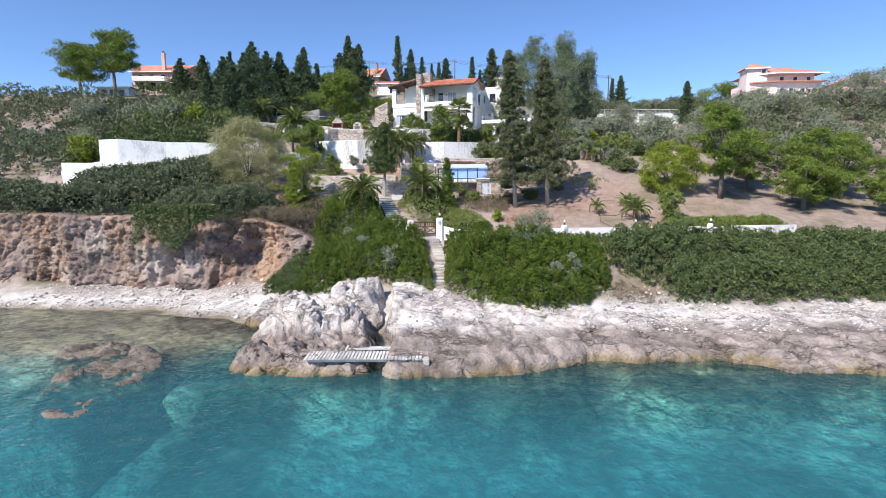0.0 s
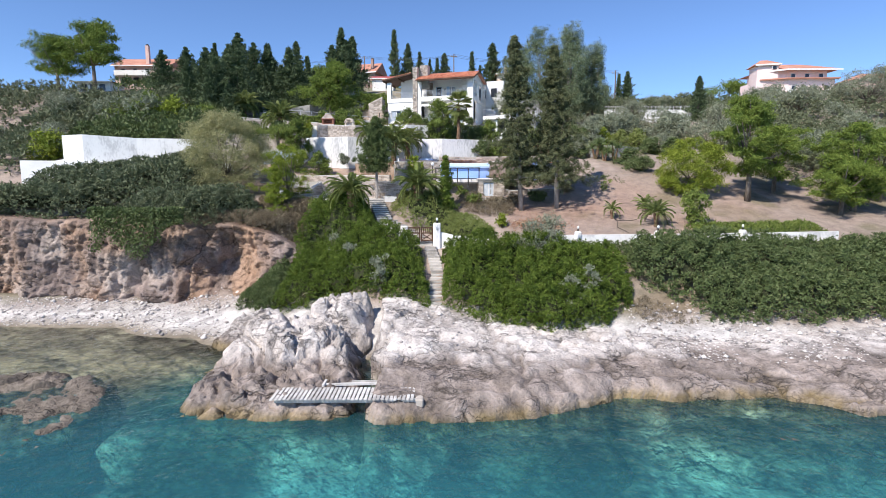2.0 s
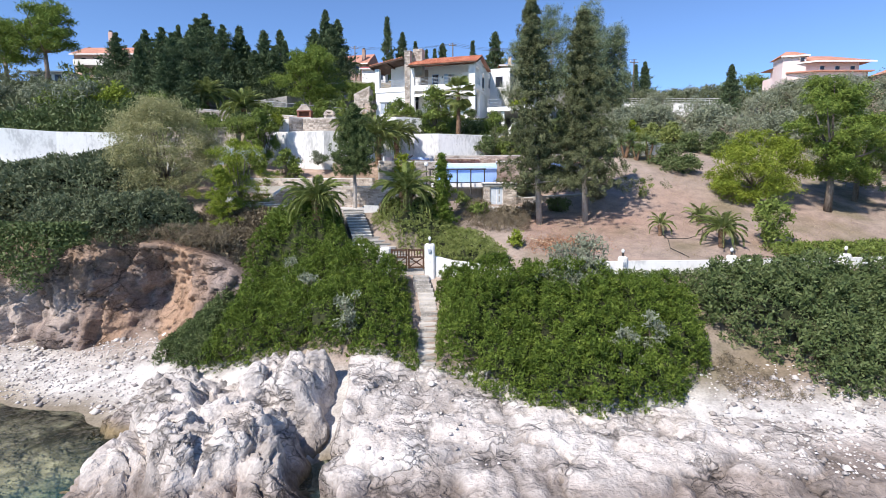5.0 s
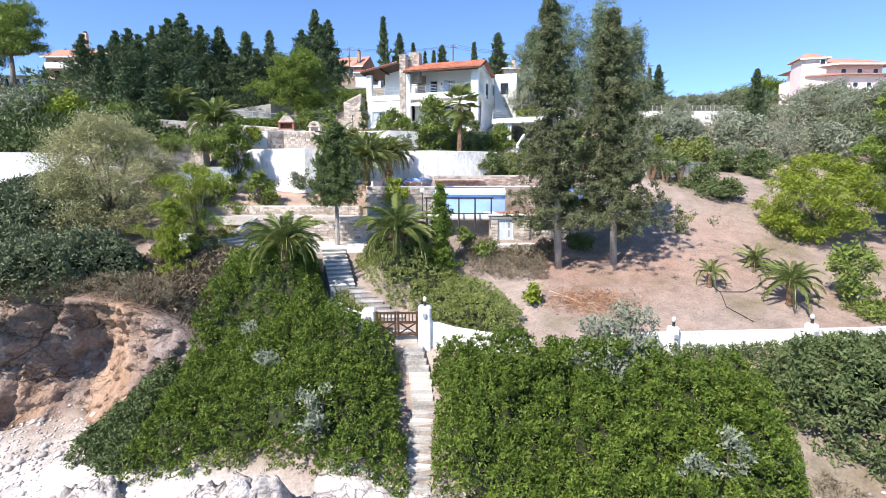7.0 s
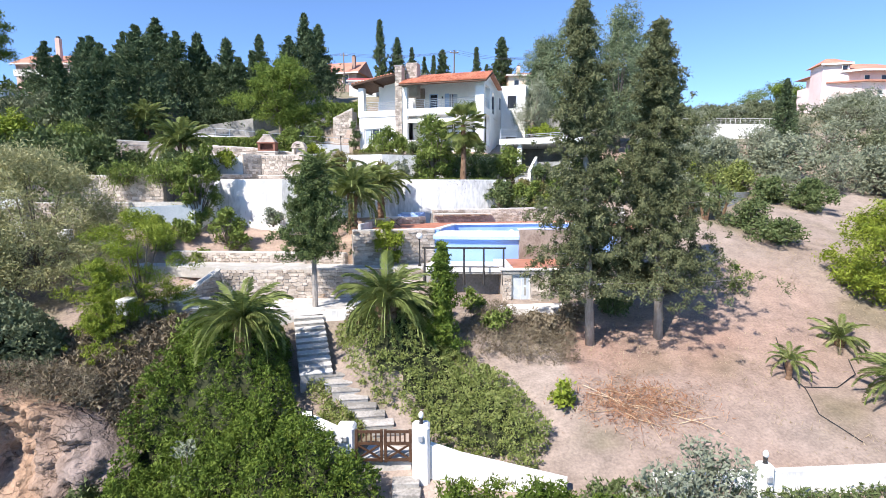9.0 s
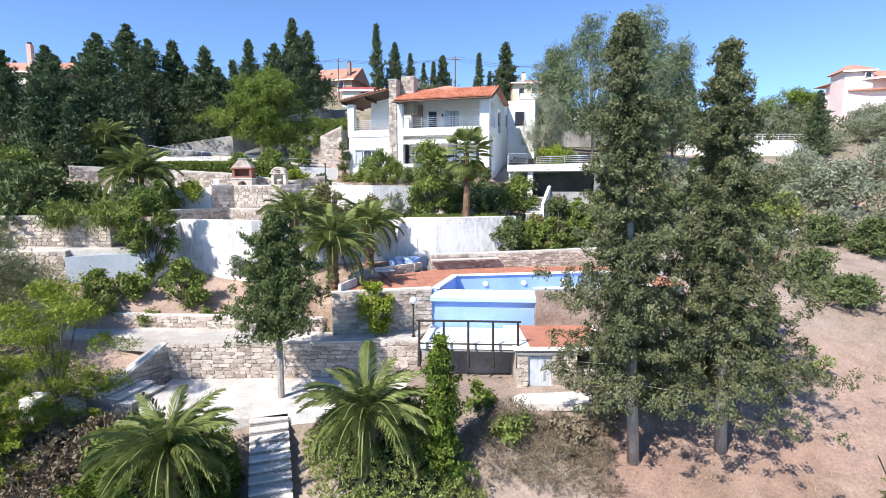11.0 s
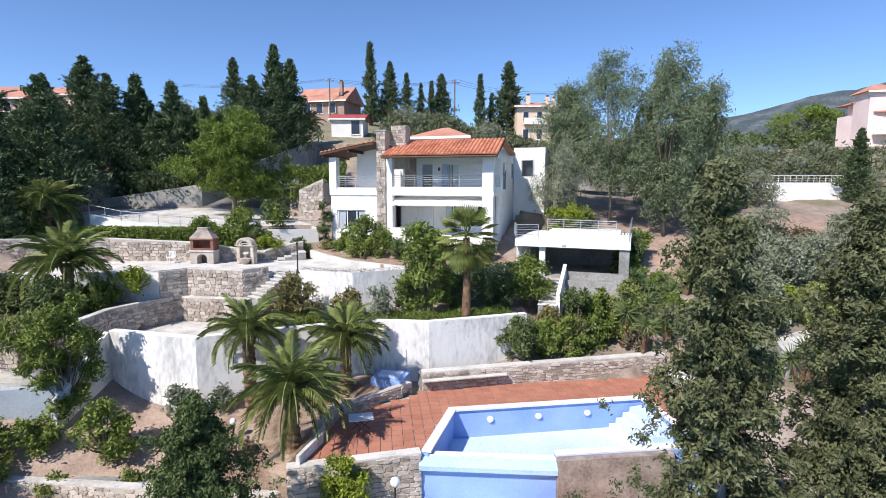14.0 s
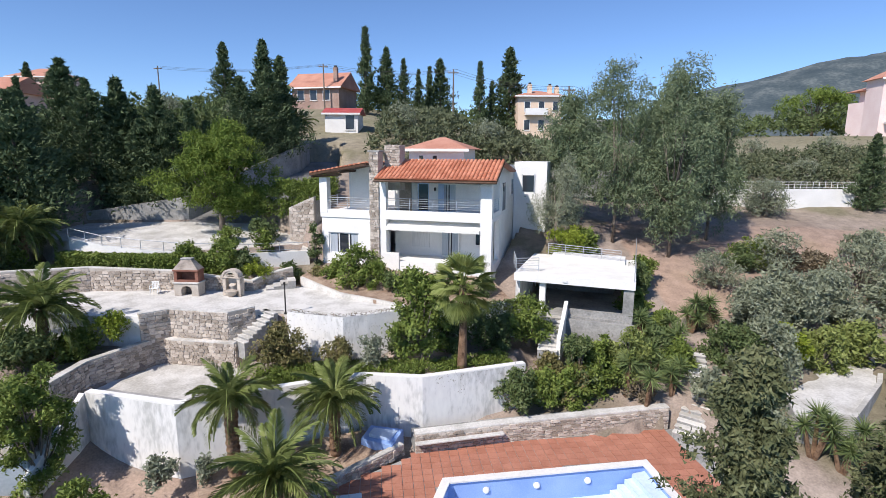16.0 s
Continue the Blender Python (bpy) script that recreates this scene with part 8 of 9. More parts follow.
def fan_palm():
    root = thing("fan_palm", "fan palm with a slim trunk and drooping fan leaves", "palm tree", pose(2.1, 77.6, 17.35))
    part("trunk", tube([(0, 0, 0), (0.05, 0, 2.2), (0, 0, 5.0)], [0.3, 0.22, 0.2], 10), PALMBARK, root)
    V, Fc = [], []
    for k in range(22):
        a0, a1 = math.radians(-75 + 150 * k / 22), math.radians(-75 + 150 * (k + 1) / 22)
        am = (a0 + a1) / 2
        b = len(V)
        V += [(0.7, 0, 0), (0.7 + 0.45 * math.cos(a0), 0.45 * math.sin(a0), 0.03), (0.7 + 0.85 * math.cos(am), 0.85 * math.sin(am), -0.16), (0.7 + 0.45 * math.cos(a1), 0.45 * math.sin(a1), -0.03)]
        Fc.append((b, b + 1, b + 2, b + 3))
    b = len(V)
    V += [(0, -0.03, 0), (0.7, -0.02, 0.02), (0.7, 0.02, 0.02), (0, 0.03, 0)]
    Fc.append((b, b + 1, b + 2, b + 3))
    me = mesh_of("fan_leaf", V, Fc, L_WEED)
    rng = random.Random(3)
    for i in range(42):
        f = (i + 0.5) / 42
        ob = part("fan_leaf", me, None, root)
        s = 1.15 + 0.3 * rng.random()
        ob.matrix_basis = pose(0, 0, 4.8 + 0.3 * (1 - f), 0, -84 + 172 * f + rng.uniform(-10, 10), i * 137.5) @ Matrix.Diagonal((s, s, s, 1))


fan_palm()


def hanging(name, label, line, z0, z1, mat, n, seed, depth=0.35, size=0.16, category="vine"):
    """Creeper spilling over a wall face along a line."""
    rng = np.random.default_rng(seed)
    root = thing(name, label, category)
    k = rng.integers(0, len(line) - 1, n)
    a, b = np.array(line)[k], np.array(line)[k + 1]
    t = rng.random((n, 1))
    p = a + (b - a) * t
    nr = np.stack([(b - a)[:, 1], -(b - a)[:, 0]], 1)
    nr = nr / np.linalg.norm(nr, axis=1, keepdims=True)
    hang = 0.45 + 0.55 * vnoise(p[:, 0] * 0.9, p[:, 1] * 0.9, seed)
    z = z1 - (z1 - z0) * rng.random(n) ** 1.5 * np.clip(hang + 0.3, 0.15, 1) + 0.15 * rng.random(n)
    P = np.concatenate([p + nr * (rng.random((n, 1)) * depth - 0.1), z[:, None]], 1)
    part("foliage", leaf_mesh("foliage", P, mat, size, 0.7, None, 1, seed), None, root)


def garden():
    # against the house and on the terrace behind the white wall
    bush("citrus_tree", "dense glossy citrus tree in front of the villa", -0.3, 78.4, 1.8, 6.1, L_SHRUB, 1, 20000, 0.18, 17.45)
    bush("shrub", "mixed green shrub against the villa wall", -5.4, 86.2, 1.7, 2.9, L_SHRUB, 2, 11000, 0.16, 20.1)
    bush("shrub", "dark green climbing shrub at the villa corner", -9.15, 90.3, 0.55, 4.4, L_HEDGE, 3, 4000, 0.16, 20.4)
    bush("citrus_tree", "citrus tree beside the carport steps", 6.5, 81.0, 1.5, 3.5, L_SHRUB, 4, 11000, 0.17, 17.5)
    bush("flowering_shrub", "reddish flowering shrub below the terrace wall", -8.2, 77.7, 1.7, 2.7, L_FLOWER, 5, 14000, 0.14, 17.3)
    bush("flowering_shrub", "mixed flowering shrub at the terrace foot", -5.0, 77.5, 1.1, 1.8, L_FLOWER, 6, 7000, 0.14, 17.4)
    bush("shrub", "light green shrub behind the white wall", -3.0, 77.6, 1.0, 1.8, L_GREY, 7, 4500, 0.14, 17.6)
    bush("shrub", "dark ivy mass on the terrace wall", 3.4, 80.6, 1.2, 2.5, L_HEDGE, 9, 6500, 0.15, 17.4)
    hanging("ivy", "bare grey ivy stems on the whitewashed wall", IVY_WALL[:5], 17.6, 20.1, L_DRY, 3000, 10, 0.1, 0.075)
    hanging("ivy", "dark ivy over the wall behind the palm", IVY_WALL[4:], 17.5, 20.1, L_HEDGE, 6000, 11, 0.3, 0.15)
    hanging("creeper", "bare creeper stems on the white retaining wall", [(0.6, 75.8), (5.6, 77.5)], 15.2, 17.6, L_DRY, 700, 12, 0.06, 0.1)
    hanging("vine", "green vine spilling over the kerb wall", [(x, y - 0.5) for x, y in KERB[:5]], 20.2, 22.1, L_SHRUB, 24000, 13, 1.1, 0.16)
    for i, (x, y, r, h, m) in enumerate(((5.3, 76.9, 1.3, 2.6, L_HEDGE), (6.8, 77.4, 1.2, 2.2, L_SHRUB), (8.3, 77.8, 1.2, 2.4, L_FLOWER), (9.8, 78.2, 1.1, 2.2, L_SHRUB), (7.4, 79.0, 1.2, 2.0, L_FLOWER), (11.2, 79.4, 1.1, 1.8, L_SHRUB), (13.0, 79.6, 1.0, 1.6, L_FLOWER), (9.1, 78.4, 1.25, 3.9, L_HEDGE), (10.6, 78.5, 1.3, 3.7, L_SHRUB), (12.2, 78.5, 1.3, 3.9, L_WEED), (8.4, 77.4, 1.1, 2.6, L_SHRUB), (14.4, 81.5, 0.9, 1.8, L_SHRUB), (12.6, 77.6, 0.9, 1.4, L_DRY))):
        bush("shrub", ("dense green shrub above the pool wall", "flowering shrub above the pool wall")[m is L_FLOWER], x, y, r, h, m, 20 + i, None, 0.15, max(gz(x, y), 15.2) - 0.1, group="shrubs above the pool")
    for i, (x, y, n) in enumerate(((11.9, 78.0, 4), (13.2, 78.4, 4), (12.6, 76.9, 2), (14.4, 77.6, 3), (17.8, 82.8, 4), (19.3, 83.0, 4), (13.8, 81.4, 4), (15.6, 80.6, 4), (19.3, 72.6, 4), (20.2, 71.8, 4), (21.6, 72.2, 3))):
        yucca(x, y, gz(x, y) - 0.05, n, 40 + i)
    # the bed below the white wall
    bush("small_tree", "dense dark green tree beside the white wall", -17.7, 71.1, 1.6, 6.7, L_SHRUB, 50, 44000, 0.13, 13.8)
    for i, (x, y, r, h, m) in enumerate(((-19.6, 68.6, 1.2, 1.7, L_SHRUB), (-17.8, 69.2, 1.1, 1.5, L_SHRUB), (-18.6, 67.6, 1.0, 1.1, L_WEED), (-16.2, 67.9, 0.7, 0.8, L_WEED), (-13.2, 68.3, 0.6, 0.7, L_WEED))):
        bush("bed_shrub", "low leafy shrub in the dry planting bed", x, y, r, h, m, 330 + i, None, 0.13, group="bed shrubs")
    bush("shrub_tree", "low dark leafed tree in the planting bed", -14.95, 69.55, 1.4, 2.9, L_SHRUB, 51, 8000, 0.16, 12.60)
    bush("oleander", "grey-green oleander against the white wall", -12.3, 71.2, 0.8, 1.5, L_GREY, 52, 2500, 0.16, 14.2)
    bush("oleander", "small oleander below the white wall", -10.3, 71.6, 0.6, 1.2, L_GREY, 53, 1600, 0.15, 14.3)
    bush("lime_tree", "small bright yellow-green lime tree on the path", -3.1, 65.75, 1.0, 2.9, L_YELLOW, 54, 12000, 0.12, 12.05)
    bush("shrub", "low dry shrub in the planting bed", -8.0, 68.4, 0.7, 1.0, L_DRY, 55, 1800, 0.13, 13.3)
    bush("trailing_plant", "trailing green plant spilling over the side wall", -20.3, 72.0, 2.1, 1.6, L_SHRUB, 56, 9000, 0.2, 17.3, droop=0.8, aspect=0.2)
    bush("trailing_plant", "trailing green plant over the stone wall", -23.4, 71.8, 1.7, 1.4, L_SHRUB, 57, 7000, 0.2, 17.4, droop=0.8, aspect=0.2)
    bush("shrub", "bright shrub on the stone planting terrace", -18.6, 78.6, 1.2, 1.4, L_YELLOW, 58, 4500, 0.14, 18.8)
    bush("round_bush", "clipped round bush on the kerb", -18.2, 88.0, 1.2, 2.2, L_SHRUB, 59, 6500, 0.14, 21.0)
    bush("round_bush", "yellow-green bush beside the fountain", -13.0, 87.6, 1.0, 1.3, L_YELLOW, 60, 4000, 0.14, 20.4)
    for i, (x, y, r, h) in enumerate(((-15.4, 87.8, 1.2, 2.8), (-11.3, 89.8, 1.1, 1.6), (-14.2, 88.2, 1.1, 1.8), (-10.6, 99.0, 1.5, 2.4), (-31.5, 85.5, 1.8, 2.2), (-33, 83, 2.0, 2.6), (-20.4, 77.8, 1.4, 1.8), (-25.5, 77.5, 1.8, 2.2), (-29.5, 78.5, 2.0, 2.6), (-33, 80.5, 2.2, 3.0), (-21.8, 76.0, 1.6, 2.2), (-27, 74.5, 1.8, 2.4))):
        bush("shrub", "dense dark green garden shrub", x, y, r, h, L_HEDGE if i % 3 else L_SHRUB, 70 + i, None, 0.17, group="terrace shrubs")
    for i, (x, y, r, h, m) in enumerate(((-7.4, 88.0, 1.0, 1.7, L_SHRUB), (-3.9, 85.6, 1.1, 2.0, L_SHRUB), (-2.6, 84.6, 0.9, 1.5, L_HEDGE), (-1.0, 84.4, 1.0, 1.4, L_SHRUB), (0.6, 84.0, 1.0, 1.5, L_HEDGE), (2.2, 84.2, 0.9, 1.3, L_SHRUB), (3.8, 83.8, 0.9, 1.4, L_HEDGE), (-8.6, 88.6, 0.8, 1.0, L_FLOWER), (-1.6, 79.2, 1.0, 2.0, L_HEDGE), (1.6, 80.2, 1.1, 2.3, L_HEDGE), (4.9, 80.9, 1.1, 2.2, L_HEDGE))):
        bush("shrub", "leafy shrub planted along the villa terrace", x, y, r, h, m, 200 + i, None, 0.15, 20.0 if y > 83 else 17.4, group="villa shrubs")
    mass("slope_cover", "mixed green groundcover on the bank below the carport", ((6.6, 77.9), (10.6, 78.0), (14.2, 78.2), (16.0, 80.0), (15.4, 83.2), (12.6, 80.4), (9.6, 81.2), (8.7, 79.4)), 1.1, L_SHRUB, 15000, 0.15, 246, "bush", 0.8)
    for i, (x, y, r, h, m) in enumerate(((9.6, 79.9, 1.0, 2.3, L_HEDGE), (10.9, 79.7, 1.0, 2.2, L_SHRUB), (12.1, 79.4, 0.9, 2.0, L_HEDGE), (21.6, 82.0, 2.1, 3.6, L_OLIVE), (24.4, 82.8, 2.3, 3.8, L_OLIVE), (27.4, 84.2, 2.2, 3.4, L_OLIVE), (21.6, 78.8, 1.4, 3.0, L_YELLOW), (19.4, 79.0, 1.3, 2.6, L_HEDGE))):
        bush("shrub", "spreading shrub on the bank beside the carport", x, y, r, h, m, 260 + i, None, 0.16, group="bank shrubs")
    mass("hedge_strip", "low green hedge along the top of the white wall", ((-9.6, 74.4), (-7.8, 74.8), (-3.5, 76.5), (0, 76.2), (5.0, 78.0), (5.0, 80.2), (0, 78.4), (-3.6, 78.6), (-9.6, 77.2)), 0.35, L_SHRUB, 26000, 0.12, 210, "hedge", 0.15, floor=17.4)
    for i, (x, y, r, h, m) in enumerate(((14.2, 84, 1.2, 2.2, L_SHRUB), (15.2, 86.5, 1.4, 2.6, L_HEDGE), (16.4, 88.6, 1.2, 2.2, L_SHRUB), (15.4, 79.4, 1.1, 1.8, L_SHRUB), (16.2, 76.4, 1.2, 2.2, L_OLIVE), (17.6, 74.2, 1.5, 2.8, L_OLIVE), (18.4, 79.6, 1.4, 2.6, L_HEDGE), (20.4, 78.4, 1.7, 3.4, L_OLIVE), (22.6, 83.0, 1.9, 3.4, L_OLIVE), (24.6, 79.6, 1.4, 3.0, L_WEED), (18.6, 83.4, 1.0, 1.6, L_DRY), (28.0, 76.6, 1.5, 2.0, L_HEDGE), (30, 74.5, 1.7, 2.4, L_HEDGE), (11.0, 90.5, 1.6, 3.0, L_YELLOW), (12.6, 91.6, 1.5, 2.6, L_SHRUB))):
        bush("shrub", "garden shrub on the slope below the lane", x, y, r, h, m, 220 + i, None, 0.17, group="slope planting")
    mass("bank_shrubs", "dark shrubs on the bank beside the lane", ((-44, 84), (-31.5, 84.2), (-29, 86.6), (-29, 89.6), (-33, 92.5), (-44, 92)), 1.6, L_HEDGE, 16000, 0.22, 244, "bush", 1.4)
    mass("bank_vine", "vine and low shrubs covering the bank above the terrace wall", ((-31, 84.2), (-24.8, 86.7), (-19, 87.0), (-13.6, 87.0), (-13.6, 88.9), (-18.6, 87.9), (-21.9, 87.6), (-25, 87.9), (-28, 88.6), (-33, 92)), 0.7, L_SHRUB, 16000, 0.16, 245, "vine", 0.4, floor=20.25)
    mass("lane_hedge", "dark shrubs and grass above the lane wall", ((-33, 99.6), (-23.5, 99.8), (-19.4, 105), (-16.6, 111), (-17, 118), (-30, 118)), 2.2, L_HEDGE, 16000, 0.34, 240, "hedge", 1.2, floor=24.2)
    mass("road_hedge", "dense green hedge on the bank between the lane and the road", ((-17.4, 96.4), (-15.6, 94.4), (-12.6, 94.0), (-10.0, 94.0), (-9.2, 98.4), (-9.6, 104), (-10.6, 104), (-11.2, 100), (-15.4, 97.4)), 1.7, L_SHRUB, 15000, 0.2, 247, "scrub", 0.9)
    bush("round_bush", "rounded green bush at the curve of the lane", -16.9, 92.2, 1.2, 2.0, L_SHRUB, 248, 5000, 0.16, 21.6)
    bush("shrub", "dark shrub under the pine by the lane", -14.2, 93.2, 1.4, 2.4, L_HEDGE, 249, 5000, 0.17, 21.8)
    bush("shrub", "slim leafy shrub at the lane railing", -13.4, 90.6, 0.8, 2.6, L_SHRUB, 250, 3600, 0.16, 21.2)
    for i, (x, y, r, h, m) in enumerate(((-33.6, 91.0, 1.8, 2.6, L_HEDGE), (-33.9, 94.4, 1.8, 3.0, L_HEDGE), (-33.6, 97.4, 1.6, 3.2, L_HEDGE), (-31.0, 86.6, 1.5, 2.2, L_SHRUB), (17.3, 75.4, 1.1, 1.8, L_SHRUB), (18.6, 77.4, 1.2, 2.2, L_OLIVE), (15.3, 79.0, 1.0, 1.9, L_SHRUB), (17.9, 73.4, 1.0, 1.5, L_HEDGE), (14.4, 80.2, 1.2, 2.2, L_HEDGE), (12.8, 82.0, 0.9, 1.8, L_SHRUB), (15.6, 82.4, 1.1, 1.7, L_SHRUB))):
        bush("shrub", "full leafy shrub on the planted bank", x, y, r, h, m, 400 + i, None, 0.16, group="bank planting")
    bw = thing("brushwood", "pile of cut tan palm branches and reddish dead leaves", "brushwood")
    g = np.random.default_rng(241)
    for i in range(17):
        x, y, a = 6.3 + 4.6 * g.random(), 52.2 + 2.8 * g.random(), g.normal() * 0.5 - 0.5
        k = 0.5 + 1.0 * g.random()
        p0, p1 = (x - k * math.cos(a), y - k * math.sin(a)), (x + k * math.cos(a), y + k * math.sin(a))
        part("branch", tube([(*p0, gz(*p0) + 0.06), (x, y, gz(x, y) + 0.08 + 0.12 * g.random()), (*p1, gz(*p1) + 0.05)], [0.018, 0.014, 0.006], 5), TANSTICK, bw)
    P = np.stack([8.6 + 1.3 * g.normal(size=2600), 53.7 + 0.75 * g.normal(size=2600), np.zeros(2600)], 1)
    P[:, 2] = ground_height(P[:, 0], P[:, 1]) + 0.03 + 0.16 * g.random(2600)
    part("dead_leaves", leaf_mesh("dead_leaves", P, L_DEAD, 0.26, 0.12, None, 1, 242), None, bw)
    for line in (((17.2, 58.1), (16.2, 55.7), (16.3, 54.5), (15.8, 52.9), (16.4, 51.3)), ((16.3, 54.6), (17.7, 54.5), (19.2, 55.4), (19.7, 56.5))):
        hose = thing("garden_hose", "thin dark hose lying across the dry ground", "hose")
        pts = [(l0[0] + (l1[0] - l0[0]) * k / 5, l0[1] + (l1[1] - l0[1]) * k / 5) for l0, l1 in zip(line, line[1:]) for k in range(5)] + [line[-1]]
        part("tube", tube([(x, y, gz(x, y) + 0.05) for x, y in pts], 0.02, 5), BLACKRUBBER, hose)
    n = 16000
    P = np.stack([3.5 + 29 * g.random(n), 50 + 19 * g.random(n), np.zeros(n)], 1)
    P = P[fbm(P[:, 0], P[:, 1], 0.35, 3, 88) + 0.5 * g.random(n) > 0.25]
    P[:, 2] = ground_height(P[:, 0], P[:, 1]) + 0.08
    up = np.tile(np.array([[0.0, 0.0, 1.0]]), (len(P), 1))
    dg = part("dry_grass", leaf_mesh("dry_grass", P, L_STRAW, 0.17, 0.12, up, 1.3, 243), None)
    tagged(dg, "sparse dry straw-coloured grass on bare earth", "grass", kind="stuff")
    hanging("creeper", "dark shrub trailing down the cliff face", [(-31.5, 53.0), (-29.5, 52.6), (-27.4, 52.2), (-25.0, 51.8), (-23.0, 52.2)], 5.0, 9.6, L_HEDGE, 7000, 15, 1.1, 0.22)
    # along the stairs and slope
    y1, e1 = conifer_mesh(5.6, 1.15, 31, L_BUSH, 30, 6, 26, 0.14, 0.02, 0.7, 0.4, 0.5, 0.1, 0.8, 4)
    conifer("young_cypress", 0.3, 57.6, 5.6, "slender bright green young cypress", y1, e1, BARK, 0.07, hm=5.6)
    y2, e2 = conifer_mesh(7.5, 2.6, 32, L_YELLOW, 30, 6, 40, 0.16, 0.08, 0.75, 0.6, 0.15, 0.25, 0.8, 5)
    conifer("young_pine", -16.6, 57.8, 5.5, "feathery yellow-green young pine at the slope edge", y2, e2, BARK, 0.12, None, None, 0.72, 120, "tree", 7.5)
    for i, (x, y, r, h, m) in enumerate(((3.2, 59.0, 0.8, 1.3, L_SHRUB), (5.6, 59.4, 1.0, 1.3, L_DRY), (7.4, 60.6, 0.9, 1.2, L_DRY), (2.0, 60.6, 0.6, 1.2, L_SHRUB), (-10.6, 58.0, 1.3, 1.6, L_HEDGE), (-12.6, 58.6, 1.2, 1.6, L_SHRUB), (-9.4, 57.0, 1.0, 1.3, L_SHRUB), (-3.8, 59.0, 0.8, 1.0, L_DRY), (-1.0, 58.8, 0.8, 1.3, L_HEDGE), (5.4, 53.6, 0.5, 1.3, L_YELLOW), (10.0, 61.5, 1.0, 1.2, L_HEDGE), (13.6, 62.6, 0.8, 1.0, L_DRY))):
        bush("shrub", "scrubby garden shrub on dry ground", x, y, r, h, m, 90 + i, None, 0.15, group="slope shrubs")
    bush("round_bush", "dense clipped round bush on the dry slope", 22.6, 70.5, 1.6, 1.9, L_HEDGE, 120, 9000, 0.15)
    bush("round_bush", "spreading grey-green bush on the dry slope", 23.2, 67.9, 2.0, 1.5, L_HEDGE, 121, 8000, 0.17)
    bush("orange_tree", "small dark green orange tree on the dry slope", 23.1, 53.8, 1.4, 3.2, L_SHRUB, 122, 9000, 0.16)
    bush("sapling", "thin sapling on the dry slope", 17.4, 62.0, 0.6, 1.8, L_SHRUB, 123, 900, 0.14)
    feather_palm(20.06, 57.6, 0.4, "trunkless feather palm with upright fronds", 21, 18, 0.7, r=0.22)
    # right-hand slope
    for i, (x, y, h, w, m) in enumerate(((36, 63, 7.5, 3.4, L_PINE), (46, 61, 8, 4.2, L_PINE), (39, 57, 5.6, 3.6, L_PINE), (47, 55, 5, 3.4, L_PINE))):
        g = np.random.default_rng(130 + i)
        crown_tree("pine_tree", x, y, h, "green pine with layered boughs on the dry slope", m, boughs(g, 45, w * 1.15, w, h * 0.22, h * 0.95, 0.95, 0.55), 20000, 0.22, BARK, 0.2, 0.4, 130 + i, 0.3, group="slope pines")
    mass("wall_weeds", "dry grass and weeds along the garden wall", ((22, 50.8), (34, 51.4), (34, 54), (22, 53)), 0.5, L_SHRUB, 8000, 0.16, 140, "weeds", 0.3)
    for i, (x, y, r, h, m) in enumerate(((27.0, 92.0, 1.7, 2.2, L_SHRUB), (29.4, 91.2, 1.6, 1.8, L_DRY), (31.9, 91.4, 1.4, 1.6, L_DRY), (25.4, 91.0, 1.3, 2.0, L_HEDGE), (37.5, 93.0, 2.0, 2.8, L_OLIVE))):
        bush("slope_shrub", "scrubby shrub on the reddish bare slope", x, y, r, h, m, 300 + i, None, 0.18, group="bare slope shrubs")
    g = np.random.default_rng(77)
    crown_tree("pine_tree", 95, 185, 47.6 - gz(95, 185), "broad bright green pine on the far hillside", L_PINE, clumps(g, 34, 8.5, 7, 2.5, 45.5 - gz(95, 185), 2.2, 0.6), 12000, 0.6, BARK, 0.3, 0.3, 79, 0.3)
    # silver shrubs in the thicket
    for i, (x, y) in enumerate(((-7.6, 48.2), (7.2, 46.8), (8.6, 47.4), (10.6, 42.6), (9.0, 41.8), (-4.8, 45.6), (-9.5, 51.5))):
        z = gz(x, y)
        bush("silver_shrub", "silver-grey shrub standing out of the thicket", x, y, 0.9 if i not in (1, 2) else 1.6, 3.5 if i not in (1, 2) else 3.8, L_GREY, 150 + i, 3000 if i not in (1, 2) else 9000, 0.12, z, group="silver shrubs")
    # hill behind
    mass("hill_scrub", "grey-green scrub on the hill behind the villa", ((-8, 112), (4, 110), (24, 110), (28, 124), (4, 134), (-8, 130)), 2.2, L_SCRUB, 14000, 0.46, 160, "scrub", 2.0)
    mass("hill_scrub", "olive-green scrub above the boundary wall", ((26, 109.5), (52, 109.5), (60, 122), (30, 126)), 2.6, L_SCRUB, 14000, 0.38, 161, "scrub", 2.2)
    mass("hill_scrub", "dull green scrub on the neighbouring hillside", ((-58, 76), (-46, 74), (-36, 82), (-40, 96), (-60, 98)), 1.3, L_SCRUB, 12000, 0.44, 162, "scrub", 2.0)
    mass("hill_scrub", "dark green scrub under the hilltop trees", ((-60, 100), (-40, 100), (-24, 104), (-22, 130), (-50, 128)), 2.0, L_HEDGE, 12000, 0.5, 163, "scrub", 2.2)
    mass("hill_scrub", "grey olive scrub on the slope", ((40, 66), (60, 64), (60, 100), (48, 98), (44, 80)), 1.8, L_SCRUB, 14000, 0.38, 164, "scrub", 2.4)
    mass("hillside_shrubs", "grey-green shrubs on the slope beside the neighbouring wall", ((-82, 64), (-47.5, 66), (-47, 72), (-58, 77), (-84, 76)), 1.8, L_COAST, 13000, 0.36, 169, "scrub", 1.6)
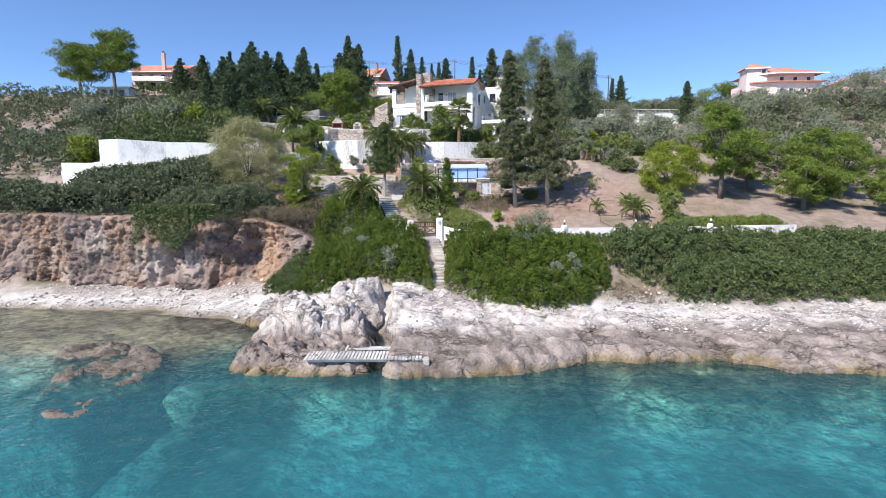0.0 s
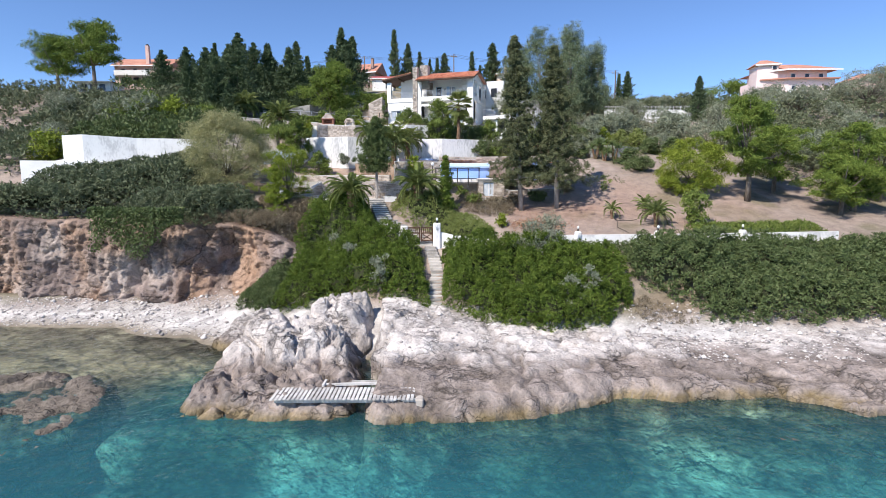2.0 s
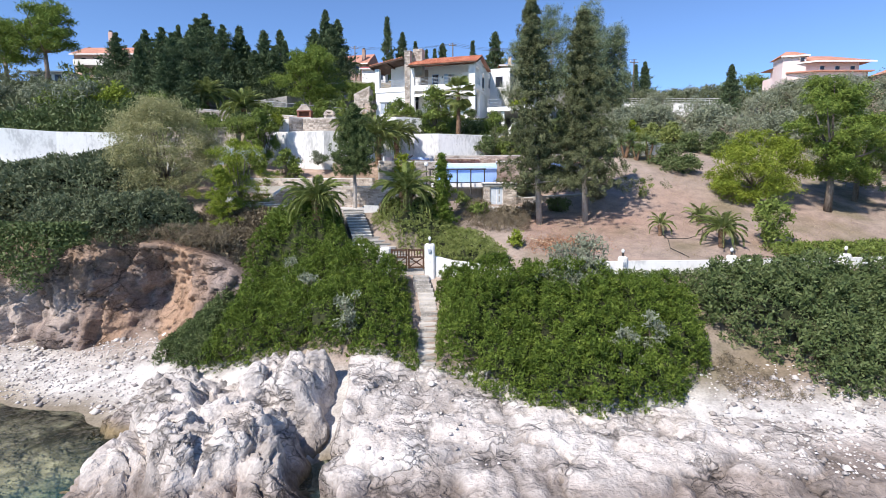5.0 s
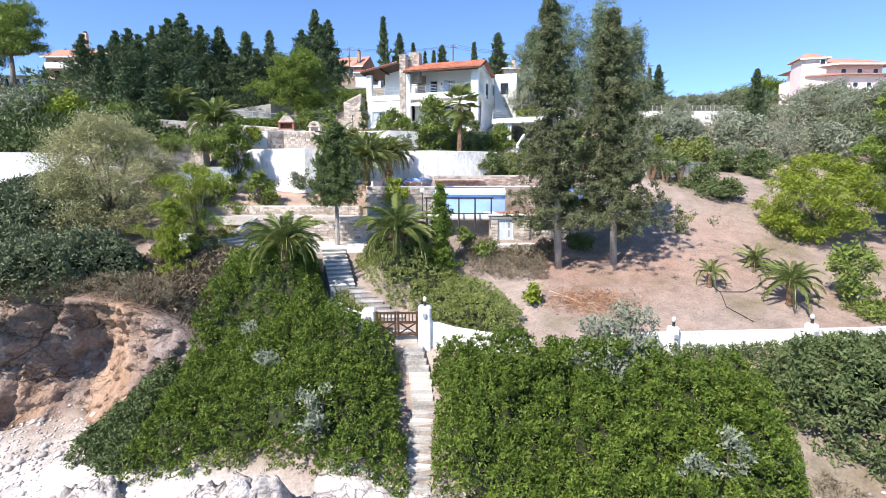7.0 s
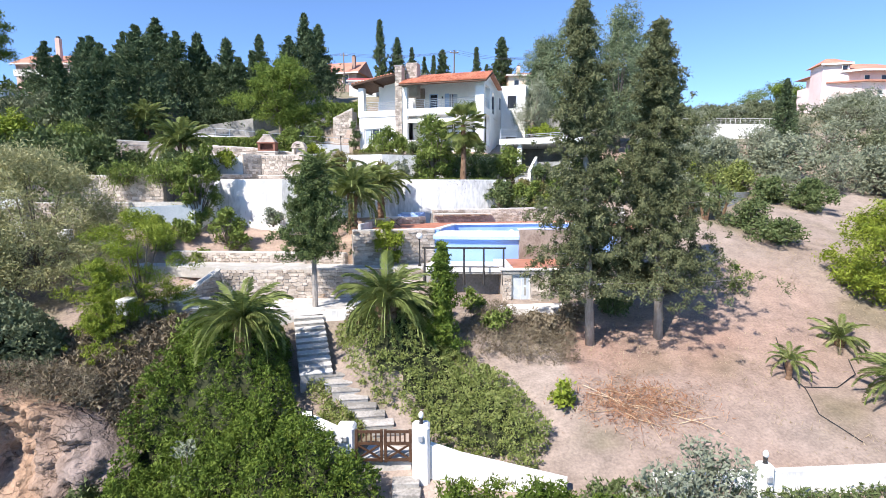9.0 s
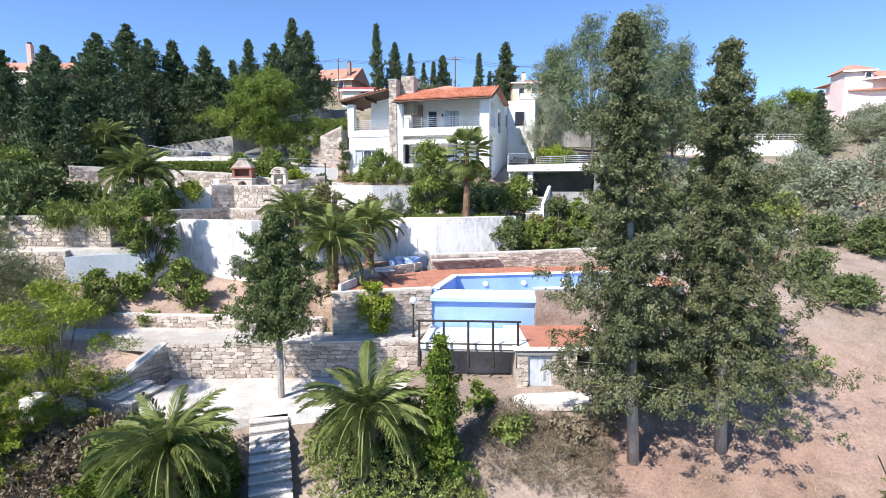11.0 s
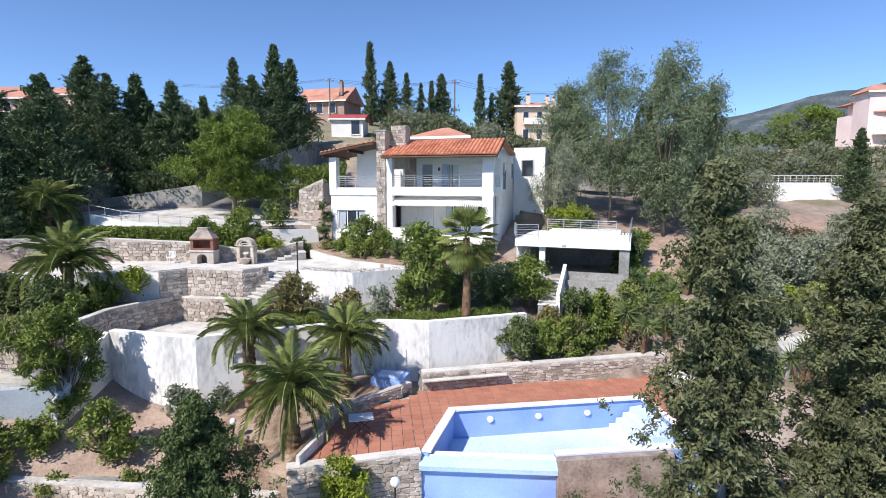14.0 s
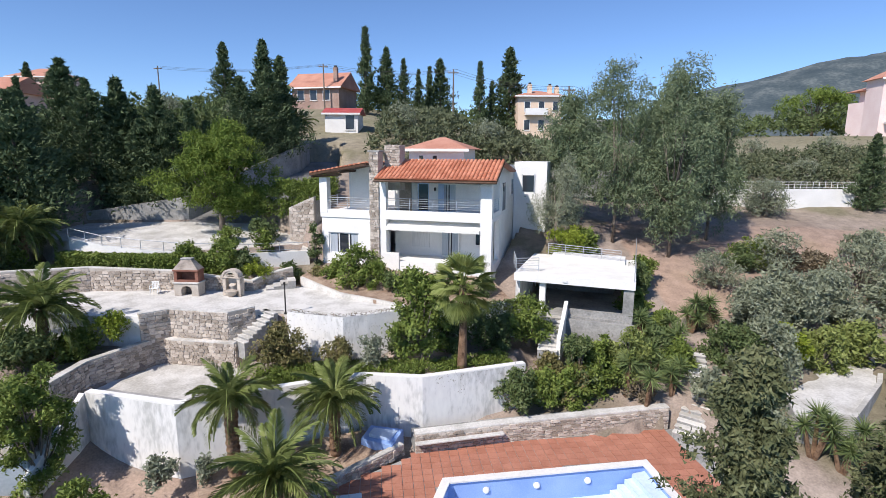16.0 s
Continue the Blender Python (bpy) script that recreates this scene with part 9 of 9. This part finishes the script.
    mass("neighbour_hedge", "dark hedge behind the neighbouring wall", ((-46, 69), (-26, 71), (-26, 77), (-36, 80), (-48, 76)), 2.6, L_HEDGE, 16000, 0.36, 165, "hedge", 1.6)
    mass("far_woods", "grey-green woods on the far left hillside", ((-150, 80), (-62, 68), (-62, 104), (-78, 108), (-150, 110)), 1.4, L_SCRUB, 34000, 0.4, 166, "woods", 2.4, kind="stuff")
    mass("far_woods", "grey-green olive woods on the far right hillside", ((60, 62), (150, 70), (150, 128), (60, 132)), 2.2, L_SCRUB, 36000, 0.42, 167, "woods", 3.0, kind="stuff")
    mass("far_woods", "dark woods along the hilltop", ((-150, 176), (150, 172), (150, 200), (-150, 205)), 3.0, L_HEDGE, 22000, 0.8, 168, "woods", 4.0, kind="stuff")
    for i, (x, y, r, h, m) in enumerate(((-48, 70, 2.6, 3.6, L_YELLOW), (-40, 79, 2.4, 5.5, L_PINE), (-36.5, 78, 2.0, 5.5, L_YELLOW), (-33, 76.5, 2.2, 4.2, L_HEDGE), (-44, 80, 3.0, 4.0, L_SHRUB), (40, 80, 3.2, 4.2, L_OLIVE), (46, 72, 3.4, 4.6, L_OLIVE), (34, 84, 3.4, 4.0, L_OLIVE), (29, 84.5, 2.6, 3.6, L_OLIVE), (27.3, 80.4, 1.5, 3.0, L_WEED), (24, 84, 2.4, 3.4, L_OLIVE))):
        bush("broad_shrub", "broad leafy shrub tree on the hillside", x, y, r, h, m, 170 + i, int(4200 * r), 0.24, category="tree", group="hillside shrubs")


garden()


def beach_stones():
    """Loose cobbles along both beaches: squashed, chipped octahedra."""
    rng = np.random.default_rng(61)
    n = 15000
    X = np.where(rng.random(n) < 0.5, rng.uniform(-48, -12.5, n), rng.uniform(-4, 52, n))
    Y = np.where(X < -8, rng.uniform(44, 53.5, n), rng.uniform(36, 43.6, n))
    G = ground_height(X, Y)
    top = np.maximum(G, np.where(X > -4, shelf_height(X, Y), -9))
    ok = (top > 0.05) & (top < np.where(X < -8, 2.6, 2.9)) & (fbm(X, Y, 0.25, 3, 66) + 0.35 * rng.random(n) > 0.0) & ((X < -8) | (X > 13) | (rng.random(n) < 0.25))
    X, Y, G = X[ok], Y[ok], top[ok]
    k = len(X)
    s = 0.04 + 0.08 * rng.random(k) ** 2 + np.where(rng.random(k) < 0.05, 0.22 * rng.random(k), 0)
    o = np.array([(1, 0, 0), (0, 1, 0), (-1, 0, 0), (0, -1, 0), (0, 0, 0.65), (0, 0, -0.5)], float)
    a = rng.random(k) * 6.283
    V = o[None] * (0.75 + 0.5 * rng.random((k, 6, 1))) * s[:, None, None]
    V = np.stack([V[..., 0] * np.cos(a)[:, None] - V[..., 1] * np.sin(a)[:, None], V[..., 0] * np.sin(a)[:, None] + V[..., 1] * np.cos(a)[:, None], V[..., 2]], -1)
    V = V + np.stack([X, Y, G + 0.2 * s], 1)[:, None]
    f = np.array([(0, 1, 4), (1, 2, 4), (2, 3, 4), (3, 0, 4), (1, 0, 5), (2, 1, 5), (3, 2, 5), (0, 3, 5)])
    F = (f[None] + 6 * np.arange(k)[:, None, None]).reshape(-1, 3)
    mat = mottled("beach_cobble", (0.3, 0.27, 0.25), (0.68, 0.64, 0.6), 0.9, 0.9, 14, 0.2, rand=0.7, island=True)
    tagged(part("beach_stones", mesh_of("beach_stones", V.reshape(-1, 3), F, mat), None), "loose grey and white cobbles along the beach", "stones", kind="stuff")


beach_stones()
lay_stones()
